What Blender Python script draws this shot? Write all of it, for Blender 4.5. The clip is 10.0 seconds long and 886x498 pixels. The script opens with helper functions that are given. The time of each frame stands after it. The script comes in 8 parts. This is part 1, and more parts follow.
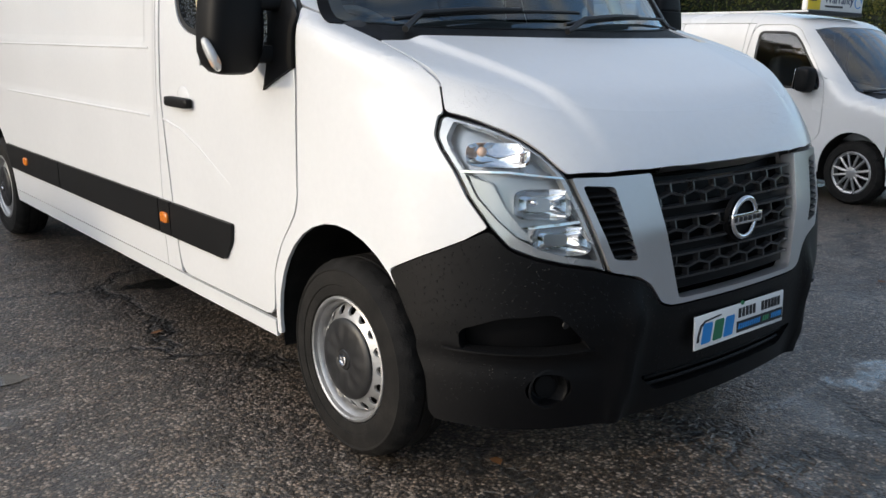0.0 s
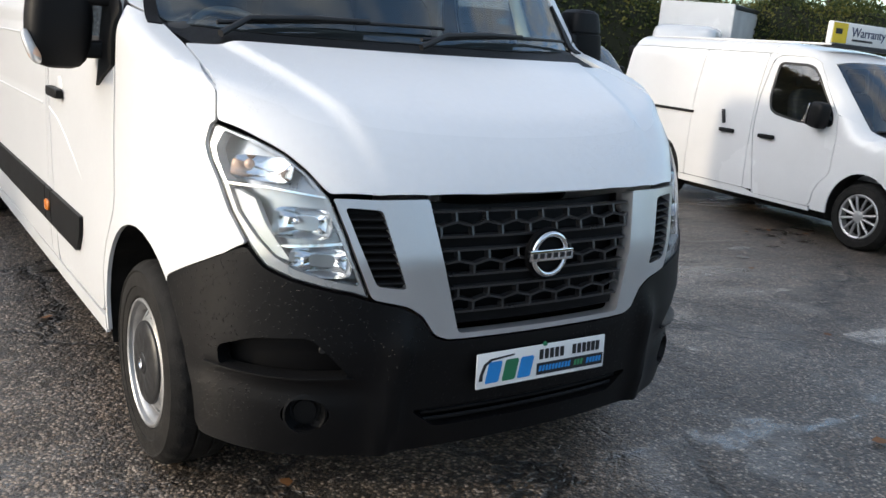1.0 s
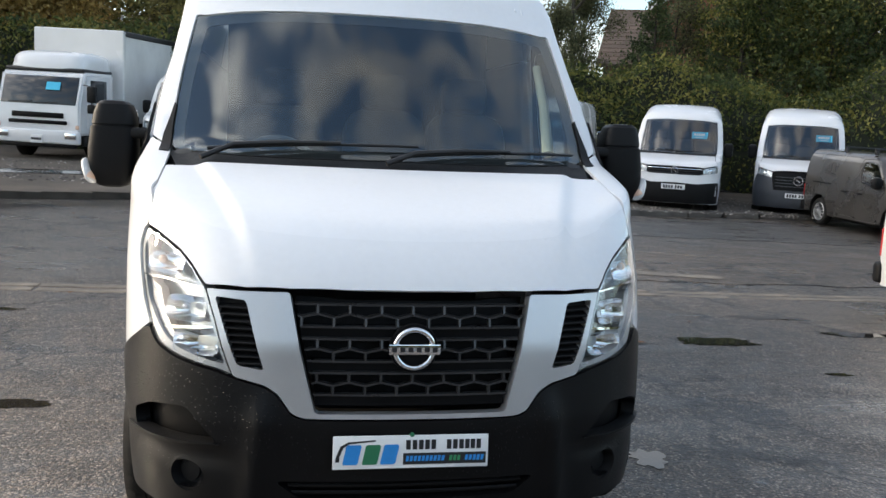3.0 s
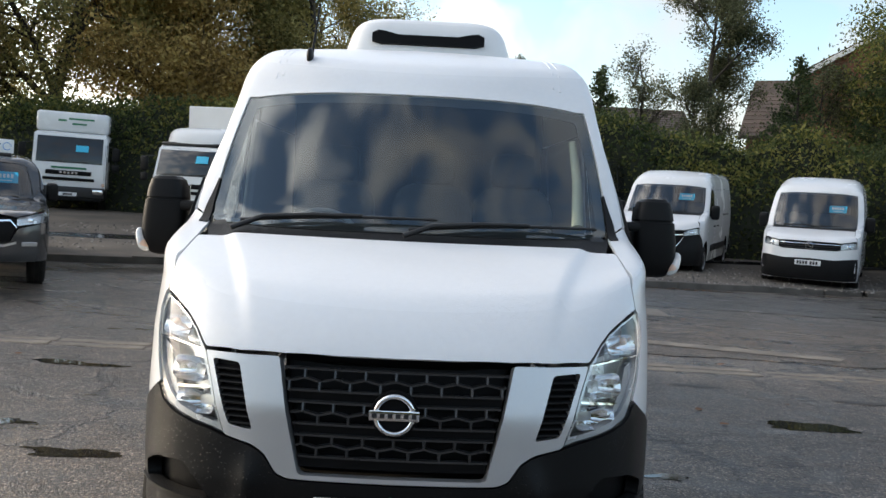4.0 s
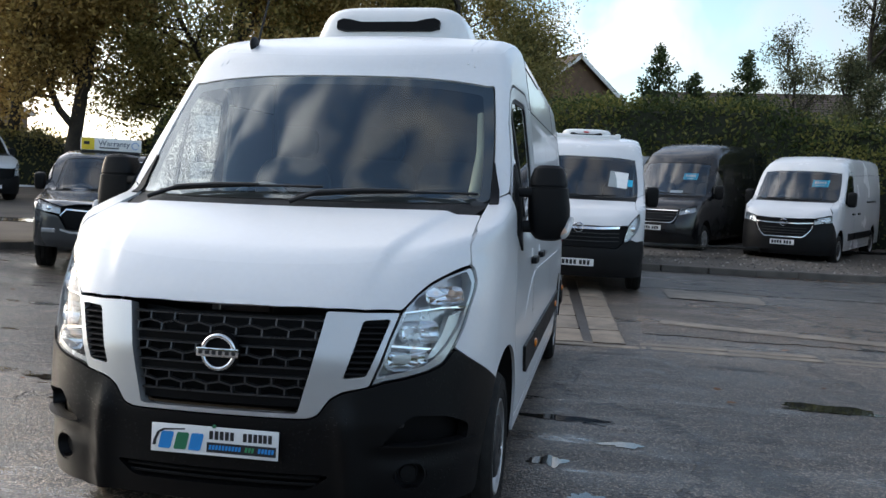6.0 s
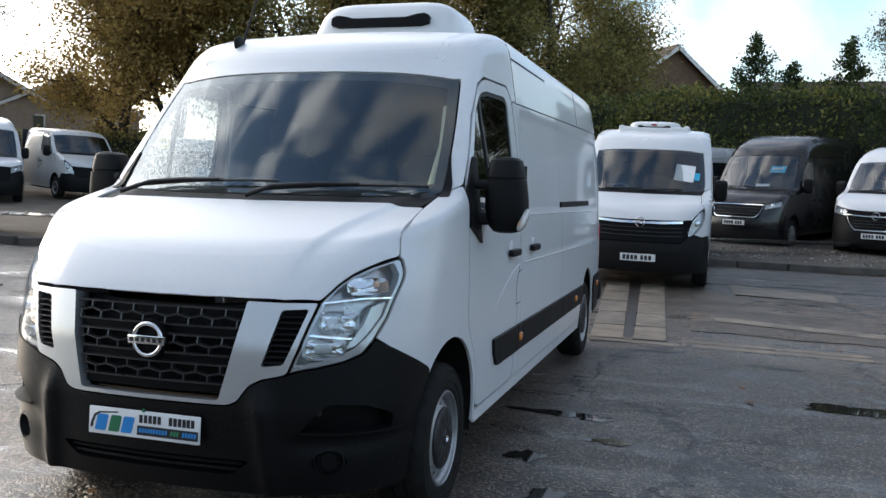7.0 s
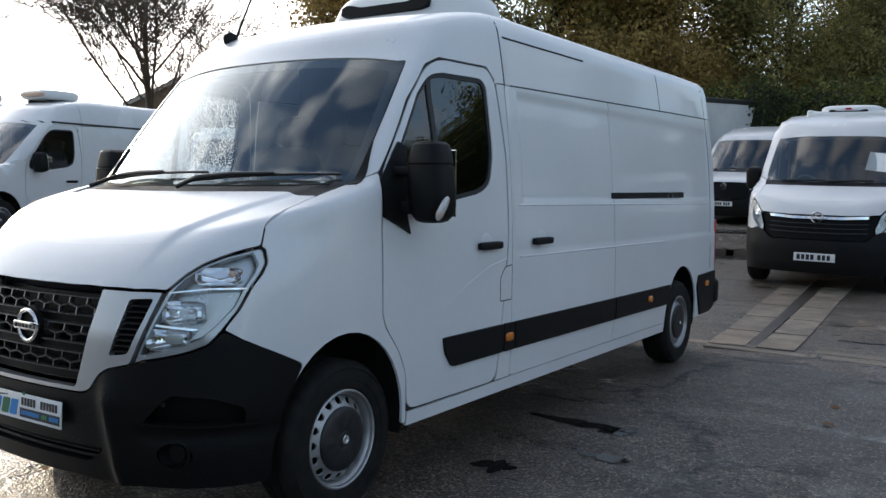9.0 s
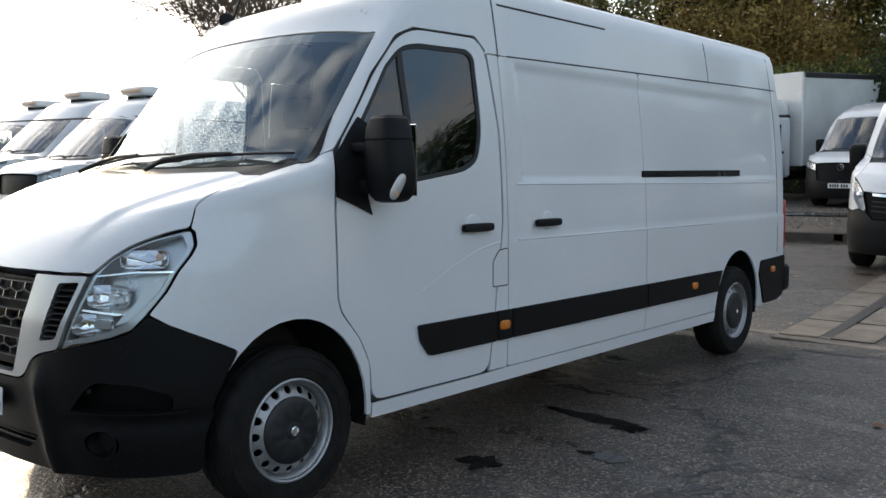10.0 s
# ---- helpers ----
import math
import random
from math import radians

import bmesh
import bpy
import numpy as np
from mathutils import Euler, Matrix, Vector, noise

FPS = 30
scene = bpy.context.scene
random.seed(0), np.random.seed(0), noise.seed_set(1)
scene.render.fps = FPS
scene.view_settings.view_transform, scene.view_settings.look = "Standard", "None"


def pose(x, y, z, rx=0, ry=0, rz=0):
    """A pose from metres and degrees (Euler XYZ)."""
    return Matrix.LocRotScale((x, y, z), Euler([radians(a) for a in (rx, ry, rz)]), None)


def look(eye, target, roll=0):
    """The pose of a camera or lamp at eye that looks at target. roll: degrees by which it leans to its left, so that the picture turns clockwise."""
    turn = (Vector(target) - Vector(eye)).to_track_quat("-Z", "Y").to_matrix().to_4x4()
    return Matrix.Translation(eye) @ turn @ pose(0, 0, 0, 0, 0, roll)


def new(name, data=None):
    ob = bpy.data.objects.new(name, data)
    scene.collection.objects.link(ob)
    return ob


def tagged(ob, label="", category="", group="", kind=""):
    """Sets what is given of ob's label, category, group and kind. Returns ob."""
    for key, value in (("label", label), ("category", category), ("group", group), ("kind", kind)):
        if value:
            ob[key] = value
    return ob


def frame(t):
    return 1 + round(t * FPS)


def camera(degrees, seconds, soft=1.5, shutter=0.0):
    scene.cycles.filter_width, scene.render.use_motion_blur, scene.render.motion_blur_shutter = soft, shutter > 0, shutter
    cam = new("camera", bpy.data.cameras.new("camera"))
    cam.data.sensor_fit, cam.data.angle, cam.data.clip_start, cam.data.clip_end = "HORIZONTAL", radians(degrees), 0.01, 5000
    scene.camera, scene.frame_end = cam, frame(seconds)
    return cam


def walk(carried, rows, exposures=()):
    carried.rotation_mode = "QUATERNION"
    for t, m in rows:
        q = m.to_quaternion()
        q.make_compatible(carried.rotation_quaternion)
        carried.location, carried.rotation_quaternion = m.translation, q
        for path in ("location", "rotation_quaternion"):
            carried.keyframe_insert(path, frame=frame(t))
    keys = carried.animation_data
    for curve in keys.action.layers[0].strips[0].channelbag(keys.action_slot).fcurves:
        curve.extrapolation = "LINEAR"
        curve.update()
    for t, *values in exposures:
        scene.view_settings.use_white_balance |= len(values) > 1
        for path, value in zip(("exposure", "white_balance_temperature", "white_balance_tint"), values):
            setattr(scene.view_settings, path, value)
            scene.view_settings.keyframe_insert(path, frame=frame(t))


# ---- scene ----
cam = camera(53.3, 10.0)
PATH = [
    (0, (-2.599, -1.512, 1.371), (-1.333, -0.03, 0.925), 1.6),
    (0.5, (-2.218, -1.762, 1.4), (-1.019, -0.222, 0.962), 4.2),
    (1, (-1.821, -1.973, 1.444), (-0.694, -0.381, 1.002), 5.4),
    (1.5, (-1.472, -2.239, 1.462), (-0.518, -0.542, 1.002), 4.6),
    (2, (-1.128, -2.414, 1.434), (-0.293, -0.648, 1.006), 7.3),
    (2.5, (-0.804, -2.577, 1.464), (-0.258, -0.68, 1.146), 3.8),
    (2.7, (-0.682, -2.685, 1.489), (-0.22, -0.761, 1.195), 3.3),
    (3.8, (-0.069, -2.915, 1.585), (0.101, -0.924, 1.504), 4.4),
    (4, (0.026, -2.953, 1.569), (0.082, -0.956, 1.476), 3.9),
    (4.5, (0.339, -3.108, 1.561), (0.236, -1.114, 1.454), 3.5),
    (5, (0.657, -3.152, 1.525), (0.536, -1.159, 1.42), 3.4),
    (5.5, (0.999, -3.142, 1.52), (0.782, -1.157, 1.406), 3.6),
    (5.7, (1.15, -3.165, 1.5), (0.872, -1.188, 1.382), 3.4),
    (6.8, (1.947, -3.076, 1.518), (1.466, -1.139, 1.385), 2.6),
    (7, (2.096, -3.018, 1.52), (1.529, -1.106, 1.38), 2.6),
    (7.5, (2.476, -2.852, 1.524), (1.786, -0.98, 1.376), 2.0),
    (8, (2.782, -2.604, 1.507), (1.928, -0.802, 1.357), 1.9),
    (8.5, (3.086, -2.36, 1.518), (2.11, -0.62, 1.37), 1.7),
    (9, (3.408, -2.102, 1.505), (2.32, -0.432, 1.349), 1.5),
    (9.5, (3.641, -1.787, 1.446), (2.399, -0.228, 1.275), 1.1),
    (10, (3.828, -1.45, 1.459), (2.515, 0.048, 1.275), 0.4),
]
EXPOSURES = [(0, -0.02, 6650, 10), (1, 0.45, 6750, 10), (2.5, 0.80, 7050, 10), (4, 0.54, 7100, 10), (4.5, 0.56, 7150, 10), (5.5, 0.38, 6650, 10), (7, 0.42, 6700, 10), (7.5, 0.32, 6600, 10), (8.5, 0.03, 6500, 10), (10, 0.36, 7150, 10)]
walk(cam, [(t, look(eye, target, roll)) for t, eye, target, roll in PATH], EXPOSURES)

# ---- world, sun, exposure ----
SUN_AZ, SUN_EL = 291.0, 12.5
world = bpy.data.worlds.new("world")
scene.world = world
world.use_nodes = True
wn, wl = world.node_tree.nodes, world.node_tree.links
wn.clear()


def wnode(kind, **vals):
    n = wn.new(kind)
    for k, v in vals.items():
        n.inputs[k].default_value = v
    return n


sky = wnode("ShaderNodeTexSky")
sky.sky_type, sky.sun_disc = "NISHITA", False
sky.sun_elevation, sky.sun_rotation = radians(SUN_EL), radians(SUN_AZ)
sky.air_density, sky.dust_density, sky.ozone_density = 1.0, 1.5, 2.0
bg_sky = wnode("ShaderNodeBackground", Strength=0.30)
wl.new(sky.outputs[0], bg_sky.inputs[0])
coord = wnode("ShaderNodeTexCoord")
sep = wnode("ShaderNodeSeparateXYZ")
wl.new(coord.outputs["Generated"], sep.inputs[0])
flat = wnode("ShaderNodeMath"); flat.operation = "MAXIMUM"
wl.new(sep.outputs[2], flat.inputs[0]); flat.inputs[1].default_value = 0.5
inv = wnode("ShaderNodeVectorMath"); inv.operation = "DIVIDE"
comb = wnode("ShaderNodeCombineXYZ")
for i in range(3):
    wl.new(flat.outputs[0], comb.inputs[i])
wl.new(coord.outputs["Generated"], inv.inputs[0]); wl.new(comb.outputs[0], inv.inputs[1])
cl = wnode("ShaderNodeTexNoise", Scale=5.0, Detail=5.0, Roughness=0.45, Distortion=0.4)
wl.new(inv.outputs[0], cl.inputs["Vector"])
ramp = wnode("ShaderNodeValToRGB")
ramp.color_ramp.elements[0].position, ramp.color_ramp.elements[1].position = 0.42, 0.70
wl.new(cl.outputs[0], ramp.inputs[0])
# clouds glow towards the low sun and turn grey and soft away from it
sund = Vector((math.sin(radians(SUN_AZ)) * math.cos(radians(SUN_EL)), math.cos(radians(SUN_AZ)) * math.cos(radians(SUN_EL)), math.sin(radians(SUN_EL))))
dot = wnode("ShaderNodeVectorMath"); dot.operation = "DOT_PRODUCT"
wl.new(coord.outputs["Generated"], dot.inputs[0]); dot.inputs[1].default_value = sund
near = wnode("ShaderNodeMapRange", **{"From Min": 0.15, "From Max": 1.0, "To Min": 0.0, "To Max": 1.0})
wl.new(dot.outputs["Value"], near.inputs[0])
near2 = wnode("ShaderNodeMath"); near2.operation = "POWER"; near2.inputs[1].default_value = 1.5
wl.new(near.outputs[0], near2.inputs[0])
cstr = wnode("ShaderNodeMapRange", **{"From Min": 0.0, "From Max": 1.0, "To Min": 0.64, "To Max": 4.2})
wl.new(near2.outputs[0], cstr.inputs[0])
bg_cloud = wnode("ShaderNodeBackground", Color=(0.97, 0.965, 0.985, 1))
wl.new(cstr.outputs[0], bg_cloud.inputs[1])
cover = wnode("ShaderNodeMath"); cover.operation = "MAXIMUM"
wl.new(ramp.outputs[0], cover.inputs[0])
haze = wnode("ShaderNodeMapRange", **{"From Min": 0.72, "From Max": 0.97, "To Min": 0.0, "To Max": 0.92})
wl.new(dot.outputs["Value"], haze.inputs[0]); wl.new(haze.outputs[0], cover.inputs[1])
mixw = wnode("ShaderNodeMixShader")
wl.new(cover.outputs[0], mixw.inputs[0]); wl.new(bg_sky.outputs[0], mixw.inputs[1]); wl.new(bg_cloud.outputs[0], mixw.inputs[2])
wout = wnode("ShaderNodeOutputWorld")
wl.new(mixw.outputs[0], wout.inputs[0])

sun = new("sun", bpy.data.lights.new("sun", "SUN"))
sun.data.energy, sun.data.angle, sun.data.color = 1.7, radians(2.0), (1.0, 0.86, 0.66)
sun.matrix_world = look(sund * 60, (0, 0, 0))

# ---- materials ----


def mat(name, col, rough=0.5, metal=0.0, vary=0.12, scale=6.0, bump=0.0, bscale=120.0, coat=0.0, trans=0.0, spec=0.5, col2=None, rvary=0.1, each=0.0):
    """Principled surface: colour varied at two scales, roughness varied, fine relief."""
    m = bpy.data.materials.new(name)
    m.use_nodes = True
    n, l = m.node_tree.nodes, m.node_tree.links
    b = n["Principled BSDF"]
    b.inputs["Metallic"].default_value = metal
    b.inputs["Specular IOR Level"].default_value = spec
    b.inputs["Coat Weight"].default_value = coat
    b.inputs["Coat Roughness"].default_value = 0.04
    b.inputs["Transmission Weight"].default_value = trans
    tc = n.new("ShaderNodeTexCoord")
    big = n.new("ShaderNodeTexNoise"); big.inputs["Scale"].default_value = scale; big.inputs["Detail"].default_value = 6
    fine = n.new("ShaderNodeTexNoise"); fine.inputs["Scale"].default_value = bscale; fine.inputs["Detail"].default_value = 3
    l.new(tc.outputs["Object"], big.inputs["Vector"]); l.new(tc.outputs["Object"], fine.inputs["Vector"])
    mixn = n.new("ShaderNodeMath"); mixn.operation = "MULTIPLY_ADD"; mixn.inputs[1].default_value = 0.35
    l.new(fine.outputs[0], mixn.inputs[0]); l.new(big.outputs[0], mixn.inputs[2])
    rp = n.new("ShaderNodeValToRGB")
    c2 = col2 if col2 else tuple(max(0.0, c * (1 - vary)) for c in col)
    c1 = col if col2 else tuple(min(1.0, c * (1 + vary * 0.5)) for c in col)
    rp.color_ramp.elements[0].position, rp.color_ramp.elements[1].position = 0.45, 0.9
    rp.color_ramp.elements[0].color, rp.color_ramp.elements[1].color = (*c2, 1), (*c1, 1)
    l.new(mixn.outputs[0], rp.inputs[0])
    out = rp.outputs[0]
    if each:
        oi = n.new("ShaderNodeObjectInfo"); hs = n.new("ShaderNodeHueSaturation")
        mr = n.new("ShaderNodeMapRange"); mr.inputs["To Min"].default_value, mr.inputs["To Max"].default_value = 1 - each, 1 + each
        l.new(oi.outputs["Random"], mr.inputs[0]); l.new(mr.outputs[0], hs.inputs["Value"]); l.new(out, hs.inputs["Color"])
        out = hs.outputs[0]
    l.new(out, b.inputs["Base Color"])
    rr = n.new("ShaderNodeMapRange")
    rr.inputs["To Min"].default_value, rr.inputs["To Max"].default_value = max(0.0, rough - rvary), min(1.0, rough + rvary)
    l.new(big.outputs[0], rr.inputs[0]); l.new(rr.outputs[0], b.inputs["Roughness"])
    if bump:
        bp = n.new("ShaderNodeBump"); bp.inputs["Strength"].default_value = bump; bp.inputs["Distance"].default_value = 0.004
        l.new(fine.outputs[0], bp.inputs["Height"]); l.new(bp.outputs[0], b.inputs["Normal"])
    return m


def pane(name, tint, gloss_col=(1, 1, 1), drops=0.0, ior=1.95):
    """Thin glass: tinted see-through with a Fresnel-driven mirror coat."""
    m = bpy.data.materials.new(name)
    m.use_nodes = True
    n, l = m.node_tree.nodes, m.node_tree.links
    n.clear()
    t = n.new("ShaderNodeBsdfTransparent"); t.inputs[0].default_value = (*tint, 1)
    g = n.new("ShaderNodeBsdfGlossy"); g.inputs[0].default_value = (*gloss_col, 1); g.inputs["Roughness"].default_value = 0.0
    f = n.new("ShaderNodeLayerWeight"); f.inputs[0].default_value = 0.5
    f0 = ((ior - 1) / (ior + 1)) ** 2
    pw = n.new("ShaderNodeMath"); pw.operation = "POWER"; pw.inputs[1].default_value = 4.0
    ad = n.new("ShaderNodeMath"); ad.operation = "MULTIPLY_ADD"; ad.inputs[1].default_value = 1 - f0; ad.inputs[2].default_value = f0
    l.new(f.outputs["Facing"], pw.inputs[0]); l.new(pw.outputs[0], ad.inputs[0])
    x = n.new("ShaderNodeMixShader"); o = n.new("ShaderNodeOutputMaterial")
    l.new(ad.outputs[0], x.inputs[0]); l.new(t.outputs[0], x.inputs[1]); l.new(g.outputs[0], x.inputs[2]); l.new(x.outputs[0], o.inputs[0])
    if drops:
        tc = n.new("ShaderNodeTexCoord"); v = n.new("ShaderNodeTexVoronoi"); v.inputs["Scale"].default_value = drops
        bp = n.new("ShaderNodeBump"); bp.inputs["Strength"].default_value = 0.5; bp.inputs["Distance"].default_value = 0.004
        l.new(tc.outputs["Object"], v.inputs["Vector"]); l.new(v.outputs["Distance"], bp.inputs["Height"])
        l.new(bp.outputs[0], g.inputs["Normal"]); l.new(bp.outputs[0], f.inputs["Normal"])
        # beads of water scatter the light that falls through the pane
        tr = n.new("ShaderNodeBsdfTranslucent"); tr.inputs[0].default_value = (0.95, 0.97, 0.97, 1)
        mr = n.new("ShaderNodeMapRange"); mr.inputs["From Min"].default_value, mr.inputs["From Max"].default_value = 0.50, 0.30
        mr.inputs["To Max"].default_value = 0.8
        xx = n.new("ShaderNodeMixShader")
        l.new(v.outputs["Distance"], mr.inputs[0]); l.new(mr.outputs[0], xx.inputs[0]); l.new(t.outputs[0], xx.inputs[1]); l.new(tr.outputs[0], xx.inputs[2]); l.new(xx.outputs[0], x.inputs[1])
    return m


def wet_paint(name, col, drops, coat=0.6, rough=0.35, low=0.25, big=130.0):
    """Gloss van paint with faint dirt and fine beads of rain water."""
    m = mat(name, col, rough, 0.0, 0.05, 1.3, 0.0, 40.0, coat=coat, rvary=0.06)
    n, l = m.node_tree.nodes, m.node_tree.links
    b = n["Principled BSDF"]
    tc = n.new("ShaderNodeTexCoord"); v = n.new("ShaderNodeTexVoronoi"); v.inputs["Scale"].default_value = big
    v2 = n.new("ShaderNodeTexNoise"); v2.inputs["Scale"].default_value = 2.2; v2.inputs["Detail"].default_value = 3
    mr = n.new("ShaderNodeMapRange"); mr.inputs["From Min"].default_value, mr.inputs["From Max"].default_value = 0.24, 0.08
    geo = n.new("ShaderNodeNewGeometry"); sp = n.new("ShaderNodeSeparateXYZ")
    up = n.new("ShaderNodeMapRange"); up.inputs["From Min"].default_value, up.inputs["From Max"].default_value = low, low + 0.55
    pat = n.new("ShaderNodeMapRange"); pat.inputs["From Min"].default_value, pat.inputs["From Max"].default_value = 0.4, 0.62
    l.new(tc.outputs["Object"], v.inputs["Vector"]); l.new(tc.outputs["Object"], v2.inputs["Vector"])
    l.new(v.outputs["Distance"], mr.inputs[0]); l.new(v2.outputs[0], pat.inputs[0])
    l.new(geo.outputs["Normal"], sp.inputs[0]); l.new(sp.outputs[2], up.inputs[0])
    a = n.new("ShaderNodeMath"); a.operation = "MULTIPLY"; c = n.new("ShaderNodeMath"); c.operation = "MULTIPLY"; d = n.new("ShaderNodeMath"); d.operation = "MULTIPLY"
    l.new(mr.outputs[0], a.inputs[0]); l.new(up.outputs[0], a.inputs[1]); l.new(a.outputs[0], c.inputs[0]); l.new(pat.outputs[0], c.inputs[1])
    l.new(c.outputs[0], d.inputs[0]); d.inputs[1].default_value = drops
    # standing damp dulls the gloss where the paint faces upwards
    cr = n.new("ShaderNodeMapRange"); cr.inputs["To Min"].default_value, cr.inputs["To Max"].default_value = 0.03, 0.30
    l.new(up.outputs[0], cr.inputs[0]); l.new(cr.outputs[0], b.inputs["Coat Roughness"])
    bp = n.new("ShaderNodeBump"); bp.inputs["Distance"].default_value = 0.005
    l.new(d.outputs[0], bp.inputs["Height"]); bp.inputs["Strength"].default_value = 1.0
    l.new(bp.outputs[0], b.inputs["Normal"]); l.new(bp.outputs[0], b.inputs["Coat Normal"])
    return m


WHITE = wet_paint("white_paint", (0.77, 0.775, 0.78), 0.9)
WET_PLASTIC = wet_paint("wet_black_plastic", (0.004, 0.004, 0.0045), 1.0, 0.0, 0.42, -0.35, 75.0)
WET_PLASTIC.node_tree.nodes["Principled BSDF"].inputs["Specular IOR Level"].default_value = 0.2
WHITE_FAR = mat("white_van_paint", (0.70, 0.70, 0.70), 0.25, 0, 0.08, 1.2, coat=0.6)
BLACK_PAINT = mat("black_paint", (0.006, 0.006, 0.007), 0.25, 0, 0.3, 1.5, coat=0.4)
GREY_PAINT = mat("dark_grey_paint", (0.055, 0.057, 0.06), 0.25, 0.3, 0.25, 1.5, coat=0.8)
BROWN_PAINT = mat("dark_bronze_paint", (0.075, 0.068, 0.062), 0.28, 0.3, 0.25, 1.5, coat=0.7)
SILVER_PAINT = mat("silver_van_paint", (0.62, 0.62, 0.61), 0.3, 0.2, 0.1, 1.5, coat=0.6)
SILVER = mat("silver_trim", (0.58, 0.58, 0.59), 0.34, 0.75, 0.08, 3, 0.05, 300, coat=0.3)
PLASTIC = mat("black_plastic", (0.0065, 0.0065, 0.007), 0.5, 0, 0.35, 3.5, 0.18, 420, rvary=0.08, spec=0.2)
PLASTIC2 = mat("dark_plastic", (0.014, 0.014, 0.015), 0.5, 0, 0.3, 5, 0.05, 300)
GRILLE_BLACK = mat("grille_plastic", (0.004, 0.004, 0.0045), 0.5, 0, 0.3, 6, 0.03, 300, spec=0.12)
RUBBER = mat("tyre_rubber", (0.007, 0.0068, 0.0066), 0.75, 0, 0.4, 14, 0.5, 160, col2=(0.017, 0.0155, 0.014), spec=0.22)
STEEL = mat("silver_steel_rim", (0.42, 0.42, 0.42), 0.38, 0.7, 0.25, 14, 0.05, 200)
HUB = mat("grey_hub_cap", (0.016, 0.0165, 0.018), 0.45, 0, 0.35, 12, 0.05, 200)
CHROME = mat("chrome", (0.82, 0.82, 0.83), 0.08, 1.0, 0.05, 5, rvary=0.04)
REFLECT = mat("lamp_reflector", (0.80, 0.81, 0.83), 0.06, 1.0, 0.1, 18, 0.25, 45, rvary=0.04)
LAMP_GREY = mat("lamp_housing", (0.50, 0.51, 0.52), 0.25, 0.6, 0.1, 9)
AMBER = mat("amber_lens", (0.72, 0.20, 0.015), 0.18, 0, 0.2, 30, 0.2, 250, coat=0.6)
AMBER_DIM = mat("amber_bulb_lens", (0.74, 0.50, 0.36), 0.2, 0, 0.2, 30, 0.2, 250, coat=0.5)
CLEAR_LENS = mat("clear_lens", (0.70, 0.69, 0.67), 0.1, 0.2, 0.15, 30, 0.3, 200, coat=0.6)
RED = mat("red_lens", (0.5, 0.02, 0.02), 0.2, 0, 0.2, 30, 0.2, 250, coat=0.6)
GLASS = pane("windscreen_glass", (0.66, 0.75, 0.76), (0.88, 0.96, 1.0), ior=2.0)
GLASS_DARK = pane("side_glass", (0.30, 0.33, 0.33))
GLASS_WET = pane("wet_side_glass", (0.62, 0.66, 0.66), drops=95.0)
GLASS_FAR = pane("van_glass", (0.55, 0.60, 0.62))
LENS = pane("headlamp_lens", (0.96, 0.975, 0.98), ior=1.4)
TRIM_IN = mat("cab_trim", (0.026, 0.028, 0.030), 0.7, 0, 0.2, 8, 0.1, 200)
STEER = mat("steering_wheel_rim", (0.16, 0.17, 0.18), 0.5, 0, 0.2, 12)
SEAT = mat("seat_fabric", (0.045, 0.047, 0.052), 0.9, 0, 0.3, 30, 0.3, 400)
CREAM = mat("cream_pillar_trim", (0.62, 0.58, 0.42), 0.6, 0, 0.1, 8)
LINER = mat("headliner", (0.30, 0.31, 0.31), 0.85, 0, 0.1, 20, 0.1, 200)
PLATE = mat("white_plate", (0.78, 0.78, 0.77), 0.35, 0, 0.06, 9)
INK = mat("black_ink", (0.012, 0.012, 0.014), 0.5)
BLUE = mat("blue_print", (0.015, 0.24, 0.62), 0.4)
GREEN = mat("green_print", (0.02, 0.17, 0.08), 0.4)
GREEN_INK = mat("bright_green_print", (0.03, 0.24, 0.10), 0.4)
CYAN = mat("price_card_blue", (0.03, 0.50, 0.74), 0.55, 0, 0.1, 6)
PAPER = mat("white_paper", (0.82, 0.82, 0.80), 0.8, 0, 0.06, 12)
YELLOW = mat("yellow_print", (0.80, 0.58, 0.03), 0.5)

# ---- mesh helpers ----
from mathutils.geometry import delaunay_2d_cdt


def mesh_of(name, verts, faces, angle=32.0):
    me = bpy.data.meshes.new(name)
    me.from_pydata([tuple(map(float, v)) for v in verts], [], [tuple(map(int, f)) for f in faces])
    me.update()
    me.shade_smooth()
    me.set_sharp_from_angle(angle=radians(angle))
    return me


def part(name, data, material, parent=None, label="", m=None):
    """A mesh (verts, faces), bmesh or mesh datablock as ONE object under a thing or part."""
    if isinstance(data, bmesh.types.BMesh):
        me = bpy.data.meshes.new(name)
        data.to_mesh(me); data.free()
        me.shade_smooth(); me.set_sharp_from_angle(angle=radians(32))
    elif isinstance(data, bpy.types.Mesh):
        me = data
    else:
        me = mesh_of(name, *data)
    if material and not me.materials:
        me.materials.append(material)
    ob = new(name, me)
    if parent:
        ob.parent = parent
    if m is not None:
        ob.matrix_basis = m
    if label:
        ob["label"] = label
    return ob


def thing(name, label, category, m=None, group="", kind=""):
    ob = new(name)
    ob.empty_display_size = 0.2
    if m is not None:
        ob.matrix_basis = m
    return tagged(ob, label, category, group, kind)


